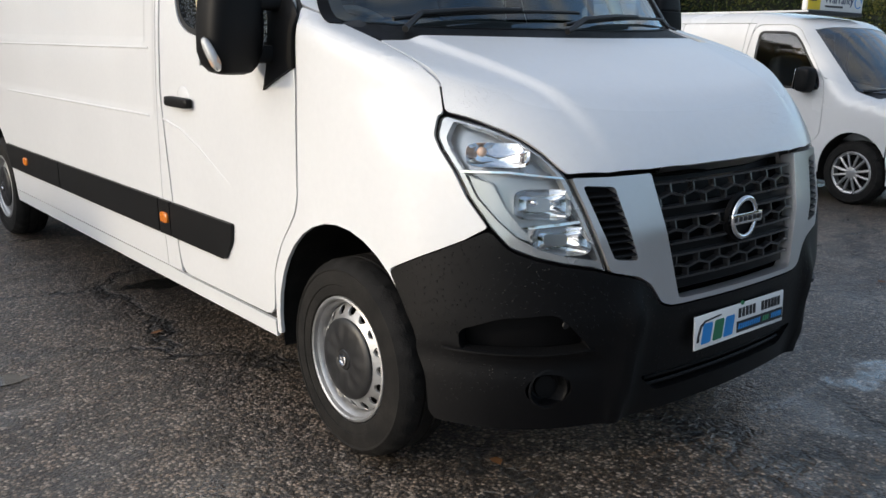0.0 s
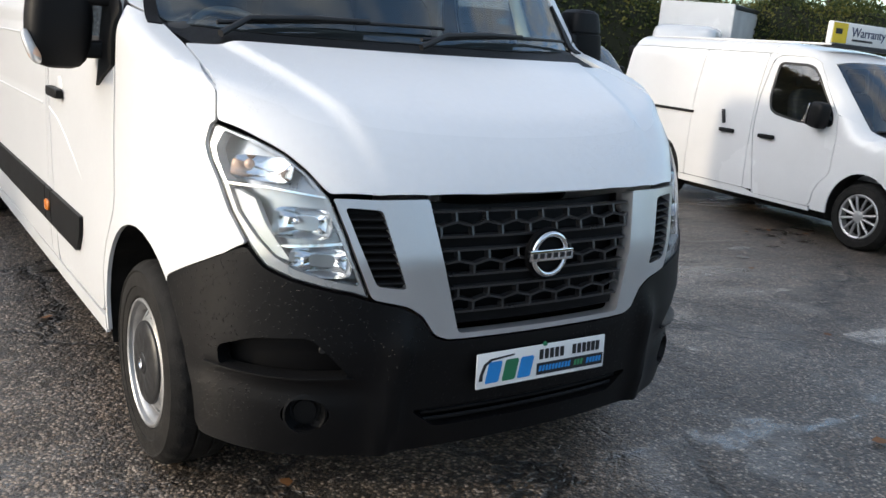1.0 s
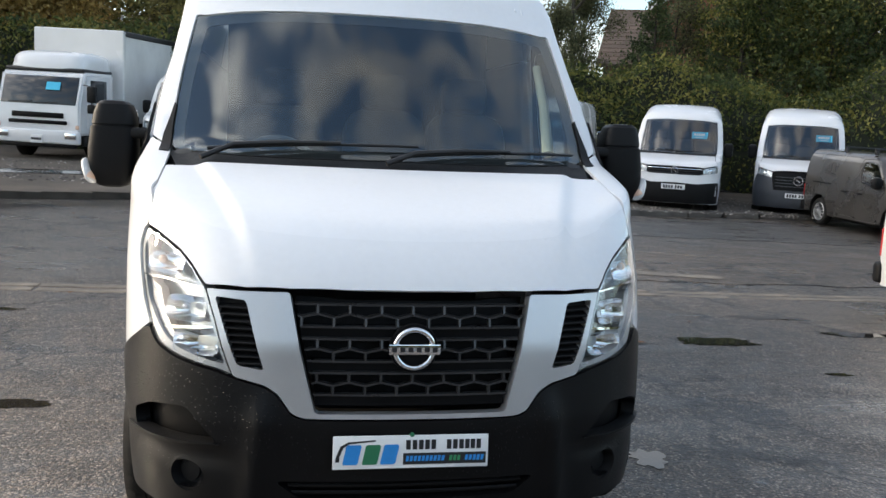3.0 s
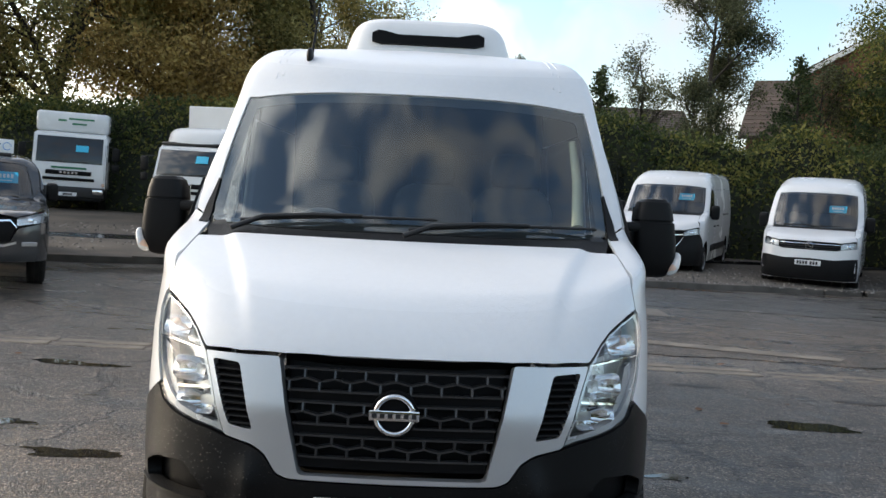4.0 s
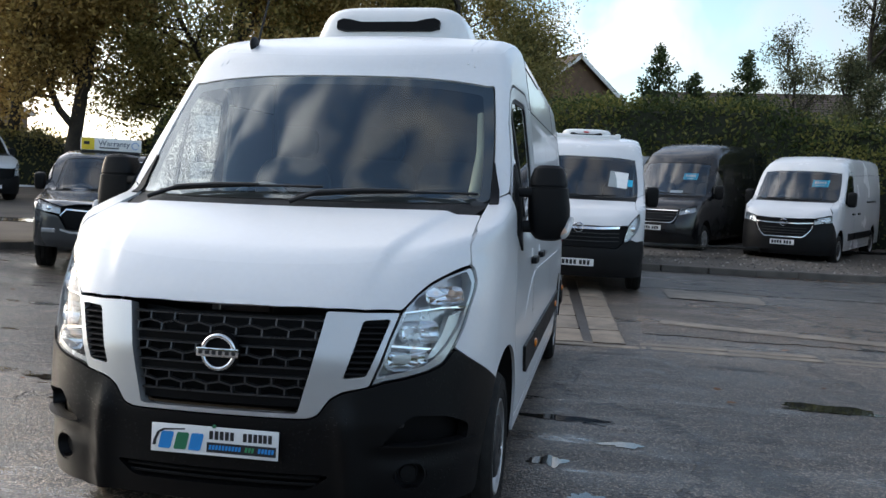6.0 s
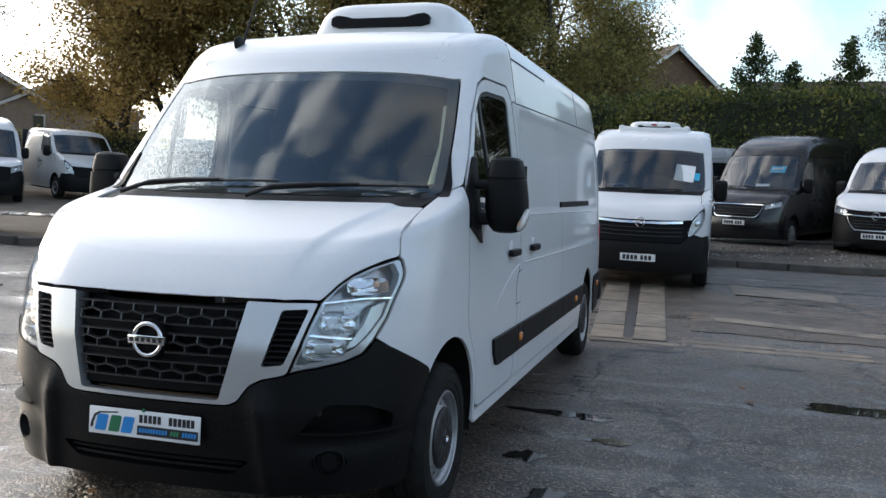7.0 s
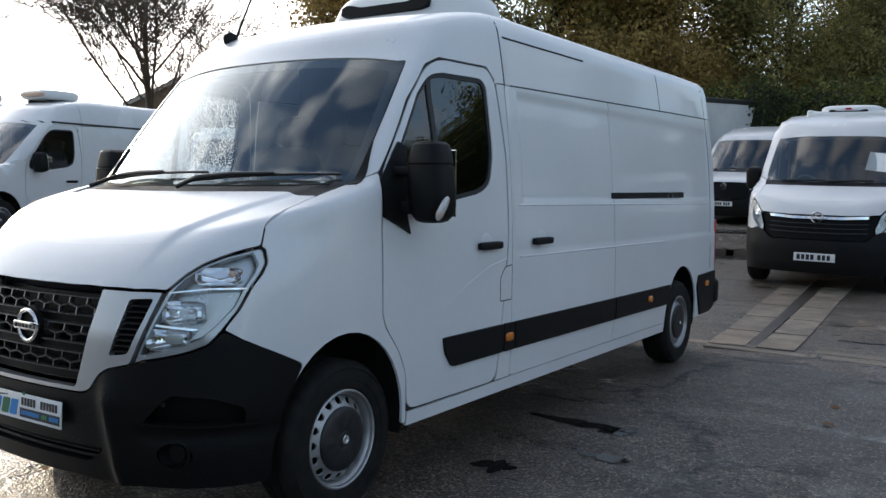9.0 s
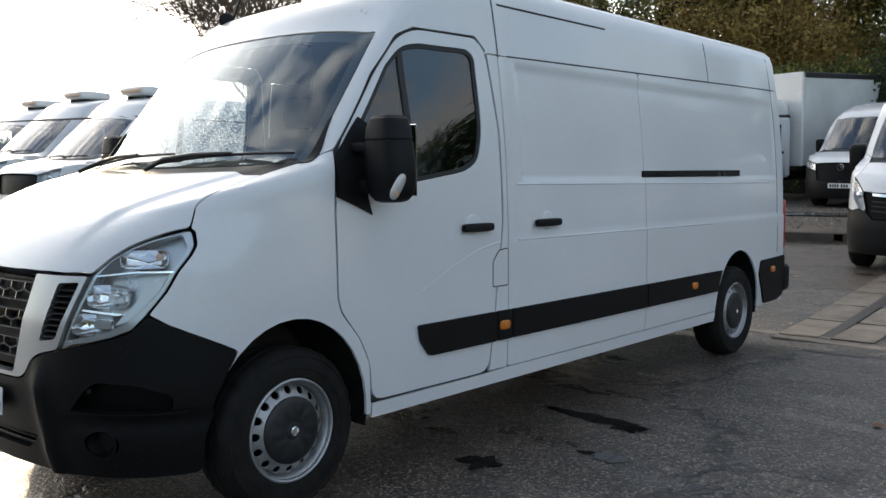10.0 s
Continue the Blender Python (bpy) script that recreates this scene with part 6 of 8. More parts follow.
for row, zc in enumerate((0.955, 0.845, 0.735)):
    hh, zig, cell, ms = 0.036, 0.006, 0.0525, []
    for tz in (-hh, hh):
        xe = 0.316 + (zc + tz - 0.642) / 0.388 * 0.086 - 0.004
        ms.append(bar((-xe, zc + tz), (xe, zc + tz), 0.0065, 0.02))
    xe = 0.316 + (zc - 0.642) / 0.388 * 0.086 - 0.004
    knots = [(i * cell, zc + (zig if i % 2 == 0 else -zig), i % 2 == 0) for i in range(-7, 8) if abs(i * cell) < xe]
    line_ = [(-xe, zc)] + [(x, z) for x, z, _ in knots] + [(xe, zc)]
    ms += [bar(a, b, 0.0065, 0.02) for a, b in zip(line_, line_[1:])]
    ms += [bar((x, z), (x, zc + hh if up_ else zc - hh), 0.0075, 0.02) for x, z, up_ in knots]
    part("grille_lattice", joined(ms), GLOSS, van)
for zc in (0.90, 0.79, 0.678):
    xe = 0.316 + (zc - 0.642) / 0.388 * 0.086 - 0.004
    part("grille_bar", joined([bar((-xe, zc), (xe, zc), 0.034, 0.016, 0.022)]), GRILLE_BLACK, van)

bz, by = 0.858, 0.008
badge = part("badge_ring", (*tube([(0.064 * math.cos(a), by - 0.004 * abs(math.sin(a)), bz + 0.064 * math.sin(a)) for a in np.linspace(0, 2 * math.pi, 37)], 0.0095, 0.0095, 8)[:2], 60.0), CHROME, van, "round chrome badge")
part("badge_bar", rbox(0.172, 0.016, 0.036, 0.004, 2, at=(0, by - 0.008, bz)), CHROME, badge)
for i in range(6):
    part("badge_mark", rbox(0.016, 0.003, 0.016, 0.001, 1, at=(-0.0675 + 0.027 * i, by - 0.017, bz)), INK, badge)
part("badge_back", turned([(0.082, by + 0.02), (0.08, by + 0.006), (0.0, by + 0.006)], 32, "y"), GRILLE_BLACK, badge, m=Matrix.Translation((0, 0, bz)))

# number plate with dealer print as plain shapes
plate = part("number_plate", rbox(0.52, 0.007, 0.111, 0.006, 2), PLATE, van, "white dealer plate with blue and green print", pose(0, -0.016, 0.516, -3, 0, 0))


def mark(name, x0, x1, z0, z1, material, slant=0.0, d=0.0016):
    part(name, plate2d([(x0, z0), (x1, z0), (x1 + slant, z1), (x0 + slant, z1)], -d), material, plate, m=pose(0, -0.0037, 0, 0, 0, 0))


for i, x in enumerate((-0.019, 0.003, 0.024, 0.045, 0.066, 0.118, 0.139, 0.160, 0.180, 0.199, 0.219)):
    mark("print_bar", x, x + 0.015, 0.008, 0.040, INK)
mark("print_panel", -0.028, 0.252, -0.042, -0.004, INK)
for i in range(20):
    if i not in (10, 14):
        mark("print_bar", -0.020 + 0.0133 * i, -0.0105 + 0.0133 * i, -0.031, -0.013, GREEN_INK if 10 < i < 14 else BLUE, 0.003, 0.0022)
for a, m_ in ((-0.222, BLUE), (-0.158, GREEN), (-0.098, BLUE)):
    part("logo_shape", plate2d([(a - 0.004, -0.040), (a + 0.038, -0.040), (a + 0.044, -0.036), (a + 0.056, 0.020), (a + 0.052, 0.026), (a + 0.012, 0.026), (a + 0.006, 0.021), (a - 0.006, -0.035)], -0.002), m_, plate, m=pose(0, -0.0037, 0, 0, 0, 0))
part("logo_line", plate2d([(-0.252, -0.03), (-0.249, -0.012), (-0.235, 0.022), (-0.21, 0.036), (-0.12, 0.042), (-0.12, 0.037), (-0.205, 0.03), (-0.226, 0.016), (-0.238, -0.012), (-0.238, -0.03)], -0.0015), INK, plate, m=pose(0, -0.0037, 0, 0, 0, 0))
part("plate_screw", turned([(0.008, -0.004), (0.007, -0.009), (0.0, -0.01)], 12, "y"), GREEN, plate, m=pose(0.0, 0.0, 0.058))
part("print_bar", rbox(0.29, 0.003, 0.006, 0.001, 1, at=(0.0, -0.003, -0.0505)), PAPER, plate)

# bumper recesses, fog blanks, lower intake
ol = [F.fx(x, z) for x, z in ((0.0, 0.62), (0.45, 0.65), (0.80, 0.72), (0.95, 0.68), (0.95, 0.28), (0.6, 0.27), (0.0, 0.27))]
part("bumper_liner", patch(F, rnd, ol + mirrored(ol)[1:-1], step=0.06, off=-0.055, th=0.0, r=0.02), GRILLE_BLACK, van)
for z in (0.356, 0.382):
    part("intake_bar", joined([tube([(x, F.fx(abs(x), z)[1] + 0.014, z) for x in np.linspace(-0.40, 0.40, 15)], 0.007, 0.007, 6)]), PLASTIC, van)
for sx in (1, -1):
    yy = F.fx(0.733, 0.398)[1]
    part("fog_lamp_blank", (*turned([(0.064, -0.006), (0.058, -0.008), (0.050, 0.016), (0.044, 0.030), (0.036, 0.030), (0.033, 0.022), (0.0, 0.020)], 30, "y")[:2], 40.0), PLASTIC, van, "blanked fog lamp", pose(sx * 0.733, yy + 0.006, 0.398, 0, 0, sx * 25))
    lip = [F.fx(*p) for p in [(0.945, 0.519), (0.756, 0.522), (0.640, 0.530), (0.618, 0.520), (0.756, 0.511), (0.945, 0.507)]]
    part("recess_lip", patch(F, rnd, lip, step=0.03, off=0.017, th=0.05, sx=sx, r=0.004), PLASTIC, van)
    part("parking_sensor", turned([(0.012, -0.002), (0.010, -0.008), (0.0, -0.009)], 14, "y"), PLASTIC2, van, m=pose(sx * 0.70, F.fx(0.70, 0.60)[1] + 0.02, 0.60, 0, 0, sx * 18))
    # headlamp inside
    lamp = [o for o in van.children if o.name.split(".")[0] == "headlamp"][0 if sx > 0 else 1]
    rim = [F.fx(*p) for p in NV_FACE["hl"]]
    q = [F.fx(*p) for p in [(0.893, 1.183), (0.83, 1.156), (0.772, 1.122), (0.73, 1.082), (0.700, 1.03), (0.664, 0.93), (0.612, 0.786), (0.713, 0.806), (0.775, 0.825), (0.822, 0.86), (0.852, 0.90), (0.888, 0.97), (0.902, 1.043), (0.914, 1.10), (0.915, 1.135)]]
    part("lamp_bezel", patch(F, rnd, rim, [q], step=0.025, off=-0.006, th=0.04, sx=sx, r=0.01, gap=0.004), LAMP_GREY, lamp, "grey lamp bezel")
    for pts, o in (([(0.69, 1.034), (0.82, 1.050), (0.910, 1.048), (0.908, 1.036), (0.82, 1.038), (0.686, 1.022)], -0.004), ([(0.650, 0.912), (0.80, 0.895), (0.815, 0.888), (0.79, 0.882), (0.646, 0.899)], -0.012)):
        part("lamp_divider", patch(F, rnd, [F.fx(*p) for p in pts], step=0.025, off=o, th=0.045, sx=sx, r=0.003), CHROME, lamp)
    side = [(0.822, 0.86), (0.852, 0.90), (0.888, 0.97), (0.900, 1.034), (0.853, 1.012), (0.833, 0.94), (0.772, 0.836)]
    part("lamp_wing", patch(F, rnd, [F.fx(*p) for p in side], step=0.02, off=-0.02, th=0.03, sx=sx, r=0.006), LAMP_GREY, lamp, "grey side reflector")

    def bowl(name, x, z, rx, rz, dep, material):
        p, nn = np.array(F.fx(x, z)), F.normal(np.array(F.fx(x, z)))
        m = look(Vector(p) - Vector(nn) * 0.012, Vector(p) + Vector(nn))
        vs, fs, _ = turned([(1.0, 0.0), (0.93, 0.25), (0.78, 0.55), (0.5, 0.83), (0.2, 0.97), (0.0, 1.0)], 28, "z")
        sq = lambda a_, b_: (1.0 / max(0.72, (abs(a_) ** 5 + abs(b_) ** 5 + 1e-9) ** 0.2 / math.hypot(a_, b_ + 1e-9)))
        vs = [m @ Vector((rx * a * sq(a, b), rz * b * sq(a, b), dep * c)) for a, b, c in vs]
        part(name, ([(sx * v.x, v.y, v.z) for v in vs], fs, 50.0), material, lamp)
    bowl("reflector", 0.752, 0.955, 0.084, 0.044, 0.075, REFLECT)
    bowl("reflector", 0.715, 0.850, 0.088, 0.042, 0.075, REFLECT)
    bowl("indicator_bowl", 0.83, 1.093, 0.092, 0.036, 0.06, REFLECT)
    p = F.fx(0.85, 1.095)
    part("indicator_bulb", blob(0.03, 0.03, 0.03, 1, 1, 8, at=(sx * 0.84, p[1] + 0.035, 1.095)), AMBER_DIM, lamp)
    part("lamp_bulb", blob(0.022, 0.04, 0.022, 1, 1, 8, at=(sx * 0.752, F.fx(0.752, 0.955)[1] + 0.045, 0.955)), CHROME, lamp)
    # side rubbing strips with marker lamps
    segs = [[(1.56, 0.700), (1.575, 0.62), (1.64, 0.541), (2.155, 0.540), (2.155, 0.698)], [(2.162, 0.698), (2.162, 0.540), (2.283, 0.540), (2.283, 0.697)], [(2.29, 0.697), (2.29, 0.540), (3.732, 0.537), (3.732, 0.692)]]
    segs.append([(3.74, 0.692), (3.74, 0.537), (4.79, 0.535), (4.81, 0.60), (4.86, 0.69)])
    for sgm in segs:
        part("rubbing_strip", patch(F, SIDE, [F.sy(*p) for p in sgm], step=0.04, off=0.016, th=0.02, sx=sx, r=0.018 if sgm is segs[0] else 0.006, gap=0.002), PLASTIC, van, "black plastic rubbing strip")
    part("bumper_corner", patch(F, SIDE, [F.sy(*p) for p in [(5.60, 0.71), (6.14, 0.72), (6.14, 0.38), (6.0, 0.345), (5.70, 0.345), (5.56, 0.60)]], step=0.05, off=0.014, th=0.02, sx=sx, r=0.02), PLASTIC, van)
    for y, z in ((2.215, 0.620), (4.40, 0.617), (5.84, 0.62)):
        part("marker_lamp", blob(0.026, 0.085, 0.05, 0.6, 0.8, 10, at=(sx * (F.sy(y, z)[0] + 0.018), y, z)), AMBER, van, "amber side marker lamp")
    crease = [F.sy(y, z) for y, z in ((1.58, 0.845), (1.70, 0.90), (1.85, 0.965), (2.02, 1.025), (2.20, 1.055))]
    for z0, z1, y0, y1 in ((1.353, 1.335, 2.36, 5.9), (1.058, 1.045, 2.36, 4.72)):
        line = [F.sy(y, z0 + (z1 - z0) * (y - y0) / (y1 - y0)) for y in np.linspace(y0, y1, 24)]
        part("panel_crease", tube([(sx * (x - 0.0015), y, z) for x, y, z in line], 0.006, 0.006, 8), WHITE, van)
    part("door_crease", tube([(sx * (x - 0.001), y, z) for x, y, z in crease], 0.002, 0.0065, 8), WHITE, van)
flap = [F.sy(*p) for p in [(2.135, 0.955), (2.185, 1.012), (2.262, 1.02), (2.262, 0.825), (2.135, 0.825)]]
part("fuel_flap", patch(F, SIDE, flap, step=0.04, off=0.0015, th=0.006, r=0.012), WHITE, van)
part("seam_shadow", patch(F, SIDE, flap, step=0.04, off=0.0003, th=0.004, r=0.012, gap=-0.003), RUBBER, van)

# wipers
on = k["on_screen"]
for x0, x1, z0, z1 in ((-0.74, 0.12, 1.462, 1.50), (0.0, 0.84, 1.455, 1.49)):
    pts = [np.array(on(x0 + (x1 - x0) * t, z0 + (z1 - z0) * t + 0.012 * math.sin(3.14 * t))) + np.array((0, -0.018, 0.012)) for t in np.linspace(0, 1, 9)]
    wp_ = part("wiper", tube(pts, 0.008, 0.006, 8), PLASTIC2, van, "black windscreen wiper")
    mid = pts[5]
    piv = np.array(on(x0 - 0.02, 1.44)) + np.array((0, -0.03, 0.0))
    part("wiper_arm", tube([piv, pts[1] + np.array((0, -0.018, 0.012)), pts[3] + np.array((0, -0.022, 0.012)), mid + np.array((0, -0.012, 0.006))], 0.012, 0.008, 8), PLASTIC2, wp_)
part("pillar_trim", tube([(0.79, 1.22, 1.50), (0.80, 1.36, 1.72), (0.78, 1.46, 1.92)], 0.03, 0.02, 8), CREAM, van, "cream inner pillar trim")

# pressed ribs along the cab roof
for sx in (1, -1):
    for o in (0.0, 0.035):
        rib = [F.hit(np.array([0.685 + o, y, 4.0]), (0, 0, -1)) for y in np.linspace(1.56, 2.2, 8)]
        part("roof_rib", tube([(sx * x, y, z - 0.003) for x, y, z in rib], 0.006, 0.006, 8), WHITE, van)

# roof aerial
aer = part("aerial", blob(0.034, 0.11, 0.085, 0.9, 0.9, 10, at=(-0.568, 1.66, F.hit(np.array([-0.568, 1.66, 4.0]), (0, 0, -1))[2] + 0.012), rot=(12, 0, 0)), PLASTIC, van, "black whip aerial")
part("mast", tube([(-0.568, 1.655, 2.22), (-0.56, 1.73, 2.40), (-0.55, 1.83, 2.62)], 0.008, 0.006, 6), PLASTIC, aer)

# roof cooling unit
UNIT = wet_paint("unit_gelcoat", (0.74, 0.74, 0.73), 0.2)
vs, fs, _ = blob(1.02, 0.76, 0.48, 0.36, 0.34, 24)
vs = [Vector((v.x * (1 - 0.13 * max(0, v.z) / 0.24), v.y * (1 - 0.08 * max(0, v.z) / 0.24) + (0.07 * max(0, v.z) / 0.24 if v.y < 0 else 0), v.z)) + Vector((0.03, 2.74, 2.48)) for v in vs]
unit = part("cooling_unit", (vs, fs, 60.0), UNIT, van, "white moulded roof cooling unit")
sl = [(-0.335, 0.028), (-0.30, 0.046), (-0.25, 0.04), (-0.18, 0.022), (0.18, 0.022), (0.25, 0.04), (0.30, 0.046), (0.335, 0.028), (0.335, -0.018), (0.28, -0.036), (-0.28, -0.036), (-0.335, -0.018)]
part("air_slot", plate2d(sl, 0.12, pose(0.03, 2.365, 2.565, -14, 0, 0)), GRILLE_BLACK, unit, "black air slot")

# side seams and drip channels of the high roof
for sx in (1, -1):
    for nm, pts, r_ in (("drip_channel", [(y, 2.30) for y in np.linspace(2.32, 3.40, 8)], 0.007), ("roof_joint", [(y, 2.026 + 0.0195 * (y - 2.22)) for y in np.linspace(2.36, 6.05, 20)], 0.005),
                        ("panel_seam", [(4.78, z) for z in np.linspace(2.08, 2.36, 8)], 0.003), ("panel_seam", [(5.98, z) for z in np.linspace(0.75, 2.36, 16)], 0.003), ("cab_joint", [(2.272, z) for z in np.linspace(2.03, 2.38, 8)], 0.004)):
        q = [F.sy(*p) for p in pts]
        part(nm, (*tube([(sx * (x + 0.001 - r_ * 0.5), y, z) for x, y, z in q], r_, r_, 6)[:2], 60.0), PLASTIC2, van)

# ---- parked vehicles ----


def face(xi, z0, z1, xo, z2, z3, zg, zh, hw, low=0.25, fl=0.80, mat_=None, holes=()):
    """Front of a van: headlamp corners, grille band, bumper lines."""
    d = dict(hl=[(xo - 0.01, z2), ((xi + xo) / 2, (z1 + z2) / 2 + 0.005), (xi, z1), (xi, z0), ((xi + xo) / 2, (z0 + z3) / 2), (xo, z3)],
             hl_outer=[(xo, z3), (xo, (z2 + z3) / 2), (xo - 0.008, z2 + 0.01)], fender_low=[(hw * 0.955, fl), (xo, z3)],
             hood_edge=[(0.0, zh), (xi * 0.5, zh), (xi, z1 + 0.008), ((xi + xo) / 2, (z1 + z2) / 2 + 0.014), (xo - 0.008, z2 + 0.012)],
             bumper_top=[(0.0, zg), (xi * 0.9, zg), (xi, z0 - 0.005), ((xi + xo) / 2, (z0 + z3) / 2 - 0.006), (xo, z3 - 0.004)],
             bumper_low=low, grille=[(0.0, zh - 0.006), (xi, z1 - 0.002), (xi, z0), (xi * 0.9, zg + 0.004), (0.0, zg + 0.004)], grille_off=-0.012, bumper_holes=list(holes))
    if mat_:
        d["bumper_mat"] = mat_
    return d


def plate_and_bars(root, F, z, x=0.0, yellow=False, w=0.52, h=0.111):
    y = F.fx(abs(x), z)[1]
    pl = part("number_plate", rbox(w, 0.01, h, 0.006, 1), PLATE, root, "white number plate", pose(x, y - 0.012, z))
    for i in range(7):
        part("print_bar", rbox(0.042 * w / 0.52, 0.003, 0.07 * h / 0.111, 0.001, 1, at=((-0.2 + 0.058 * i + (0.03 if i > 3 else 0)) * w / 0.52, -0.0065, 0)), INK, pl)


def price_card(root, F, x, z, rot=8, w=0.36, h=0.2):
    p = np.array(F.hit(np.array([x, 0.2, z]), (0, 1, 0))) + np.array((0, 0.05, 0))
    c = part("price_card", rbox(w, 0.006, h, 0.002, 1), CYAN, root, "turquoise price card with white bars", pose(*p, -38, rot * 0, 0))
    for i in range(5):
        part("print_bar", rbox(0.035, 0.003, 0.07, 0.001, 1, at=(-0.11 + 0.052 * i, -0.0045, 0.02)), PAPER, c)
    part("print_bar", rbox(0.2, 0.003, 0.015, 0.001, 1, at=(0, -0.0045, -0.06)), PAPER, c)


def parked(name, label, F, g, fa, paint, x, y, rz, style="steel", glass=None, step=0.085, sliding=(1, -1), z=None, group="parked vans", category="van", plate_z=0.5, card=None, badge=None, rim=0.62, up=0.0):
    m = pose(x, y, ground_z(x, y) + up, math.degrees(math.atan(0.035)) if y > 7 else 0, 0, rz)
    root = thing(name, label, category, None, group)
    van_skin(F, root, paint, g, fa, step, GLASS_FAR, GLASS_FAR, PLASTIC2, sliding=sliding)
    wx = F.hw - 0.135
    for a, b in ((wx, g["yf"]), (-wx, g["yf"]), (wx, g["yr"]), (-wx, g["yr"])):
        add_wheel(root, a, b, g["wr"], style, rim=rim)
    if plate_z:
        plate_and_bars(root, F, plate_z)
    if card:
        price_card(root, F, *card)
    if badge:
        bz_, r_ = badge
        yb_ = F.fx(0.0, bz_)[1] - 0.012
        bd = part("badge", (*tube([(r_ * math.cos(a), yb_, bz_ + r_ * math.sin(a)) for a in np.linspace(0, 2 * math.pi, 25)], r_ * 0.16, None, 6)[:2], 60.0), CHROME, root, "round chrome badge")
        part("badge_mark", rbox(r_ * 1.1, 0.008, r_ * 0.3, 0.002, 1, at=(0, yb_, bz_), rot=(0, 35, 0)), CHROME, bd)
    for wx_ in (-0.35, 0.25):
        p0, p1 = F.hit(np.array([wx_ - 0.3, 0.2, g["glass0"] - 0.01]), (0, 1, 0)), F.hit(np.array([wx_ + 0.3, 0.2, g["glass0"] + 0.015]), (0, 1, 0))
        part("wiper", tube([p0 + np.array((0, -0.02, 0)), p1 + np.array((0, -0.02, 0))], 0.012, 0.009, 5), PLASTIC2, root)
    root.matrix_basis = m
    return root


def chrome_line(root, F, pts, w=0.02, off=0.008, material=None):
    """A trim line drawn on the front of a van by two edges."""
    up = [F.fx(x, z + w / 2) for x, z in pts]
    lo = [F.fx(x, z - w / 2) for x, z in pts[::-1]]
    for sx in (1, -1):
        part("chrome_trim", patch(F, Round(1.3), up + lo, step=0.05, off=off, th=0.015, sx=sx, r=0.003, gap=0.0), material or CHROME, root)


# the van of the same make behind, with a roof unit
G2 = dict(G_MASTER)
FA = face(0.66, 0.80, 1.03, 0.93, 1.22, 1.0, 0.70, 1.03, 1.035, fl=0.84)
FA["hl"] = [(0.915, 1.225), (0.84, 1.15), (0.76, 1.04), (0.70, 0.86), (0.715, 0.80), (0.80, 0.84), (0.89, 0.95), (0.935, 1.08), (0.93, 1.2)]
FA["hl_outer"] = [(0.80, 0.842), (0.89, 0.95), (0.937, 1.08), (0.922, 1.23)]
FA["fender_low"] = [(0.985, 0.82), (0.90, 0.80), (0.80, 0.835)]
FA["hood_edge"] = [(0.0, 1.03), (0.35, 1.03), (0.60, 1.035), (0.75, 1.05), (0.84, 1.16), (0.915, 1.235)]
FA["bumper_top"] = [(0.0, 0.70), (0.60, 0.70), (0.70, 0.795), (0.80, 0.83)]
FA["grille"] = [(0.0, 1.025), (0.60, 1.03), (0.755, 1.04), (0.70, 0.86), (0.70, 0.80), (0.60, 0.705), (0.0, 0.705)]
F_MOV = Form(tum=0.12, kr=0.10)
mov = parked("panel_van", "white panel van with chrome grille bar and roof cooling unit", F_MOV, G2, FA, WHITE_FAR, 1.14, 10.5, 0, plate_z=0.47, badge=(1.0, 0.07))
chrome_line(mov, F_MOV, [(0.0, 0.995), (0.3, 0.995), (0.62, 1.015)], 0.035)
for z_ in (0.80, 0.86, 0.92):
    chrome_line(mov, F_MOV, [(0.0, z_), (0.35, z_), (0.62, z_ + 0.01)], 0.012, 0.0, PLASTIC2)
zr = float(F_MOV.hit(np.array([0.0, 2.2, 4.0]), (0, 0, -1))[2]) - 0.09
u = part("cooling_unit", rbox(1.16, 1.3, 0.17, 0.045, 3, at=(0, 2.72, zr + 0.045)), UNIT, mov, "white roof cooling unit")
for s_ in (1, -1):
    part("unit_side", rbox(0.10, 1.25, 0.20, 0.03, 3, at=(s_ * 0.54, 2.70, zr + 0.05)), UNIT, u)
vs_, fs_, _ = blob(0.86, 1.15, 0.26, 0.45, 0.38, 14)
part("unit_cover", ([v + Vector((0, 2.68, zr + 0.10)) for v in vs_], fs_, 60.0), UNIT, u)
part("air_slot", plate2d([(x_ * 0.82, z_ * 0.9) for x_, z_ in sl], 0.1, pose(0, 2.085, zr + 0.115, -14, 0, 0)), GRILLE_BLACK, u, "black air slot")
part("maker_mark", blob(0.10, 0.02, 0.03, 0.8, 0.8, 8, at=(0, 2.10, zr + 0.165)), RED, u)
part("paper_notice", rbox(0.30, 0.006, 0.32, 0.002, 1, at=(0.58, 1.15, 1.74), rot=(-38, 6, 0)), PAPER, mov, "white paper notice in the windscreen")
part("paper_notice", rbox(0.10, 0.006, 0.14, 0.002, 1, at=(0.76, 1.16, 1.69), rot=(-38, 4, 0)), CYAN, mov)

# white van with silver grille line
F2 = Form(L=5.55)
G3 = dict(G_MASTER, yr=4.52, slide=3.62, rail1=4.7)
FR = face(0.62, 0.93, 1.055, 0.945, 1.12, 0.99, 0.62, 1.045, 1.035, fl=0.86)
FR["bumper_top"] = [(0.0, 0.62), (0.42, 0.62), (0.60, 0.80), (0.62, 0.925), (0.78, 0.955), (0.945, 0.986)]
FR["grille"] = [(0.0, 1.04), (0.62, 1.05), (0.615, 0.93), (0.60, 0.805), (0.42, 0.624), (0.0, 0.624)]
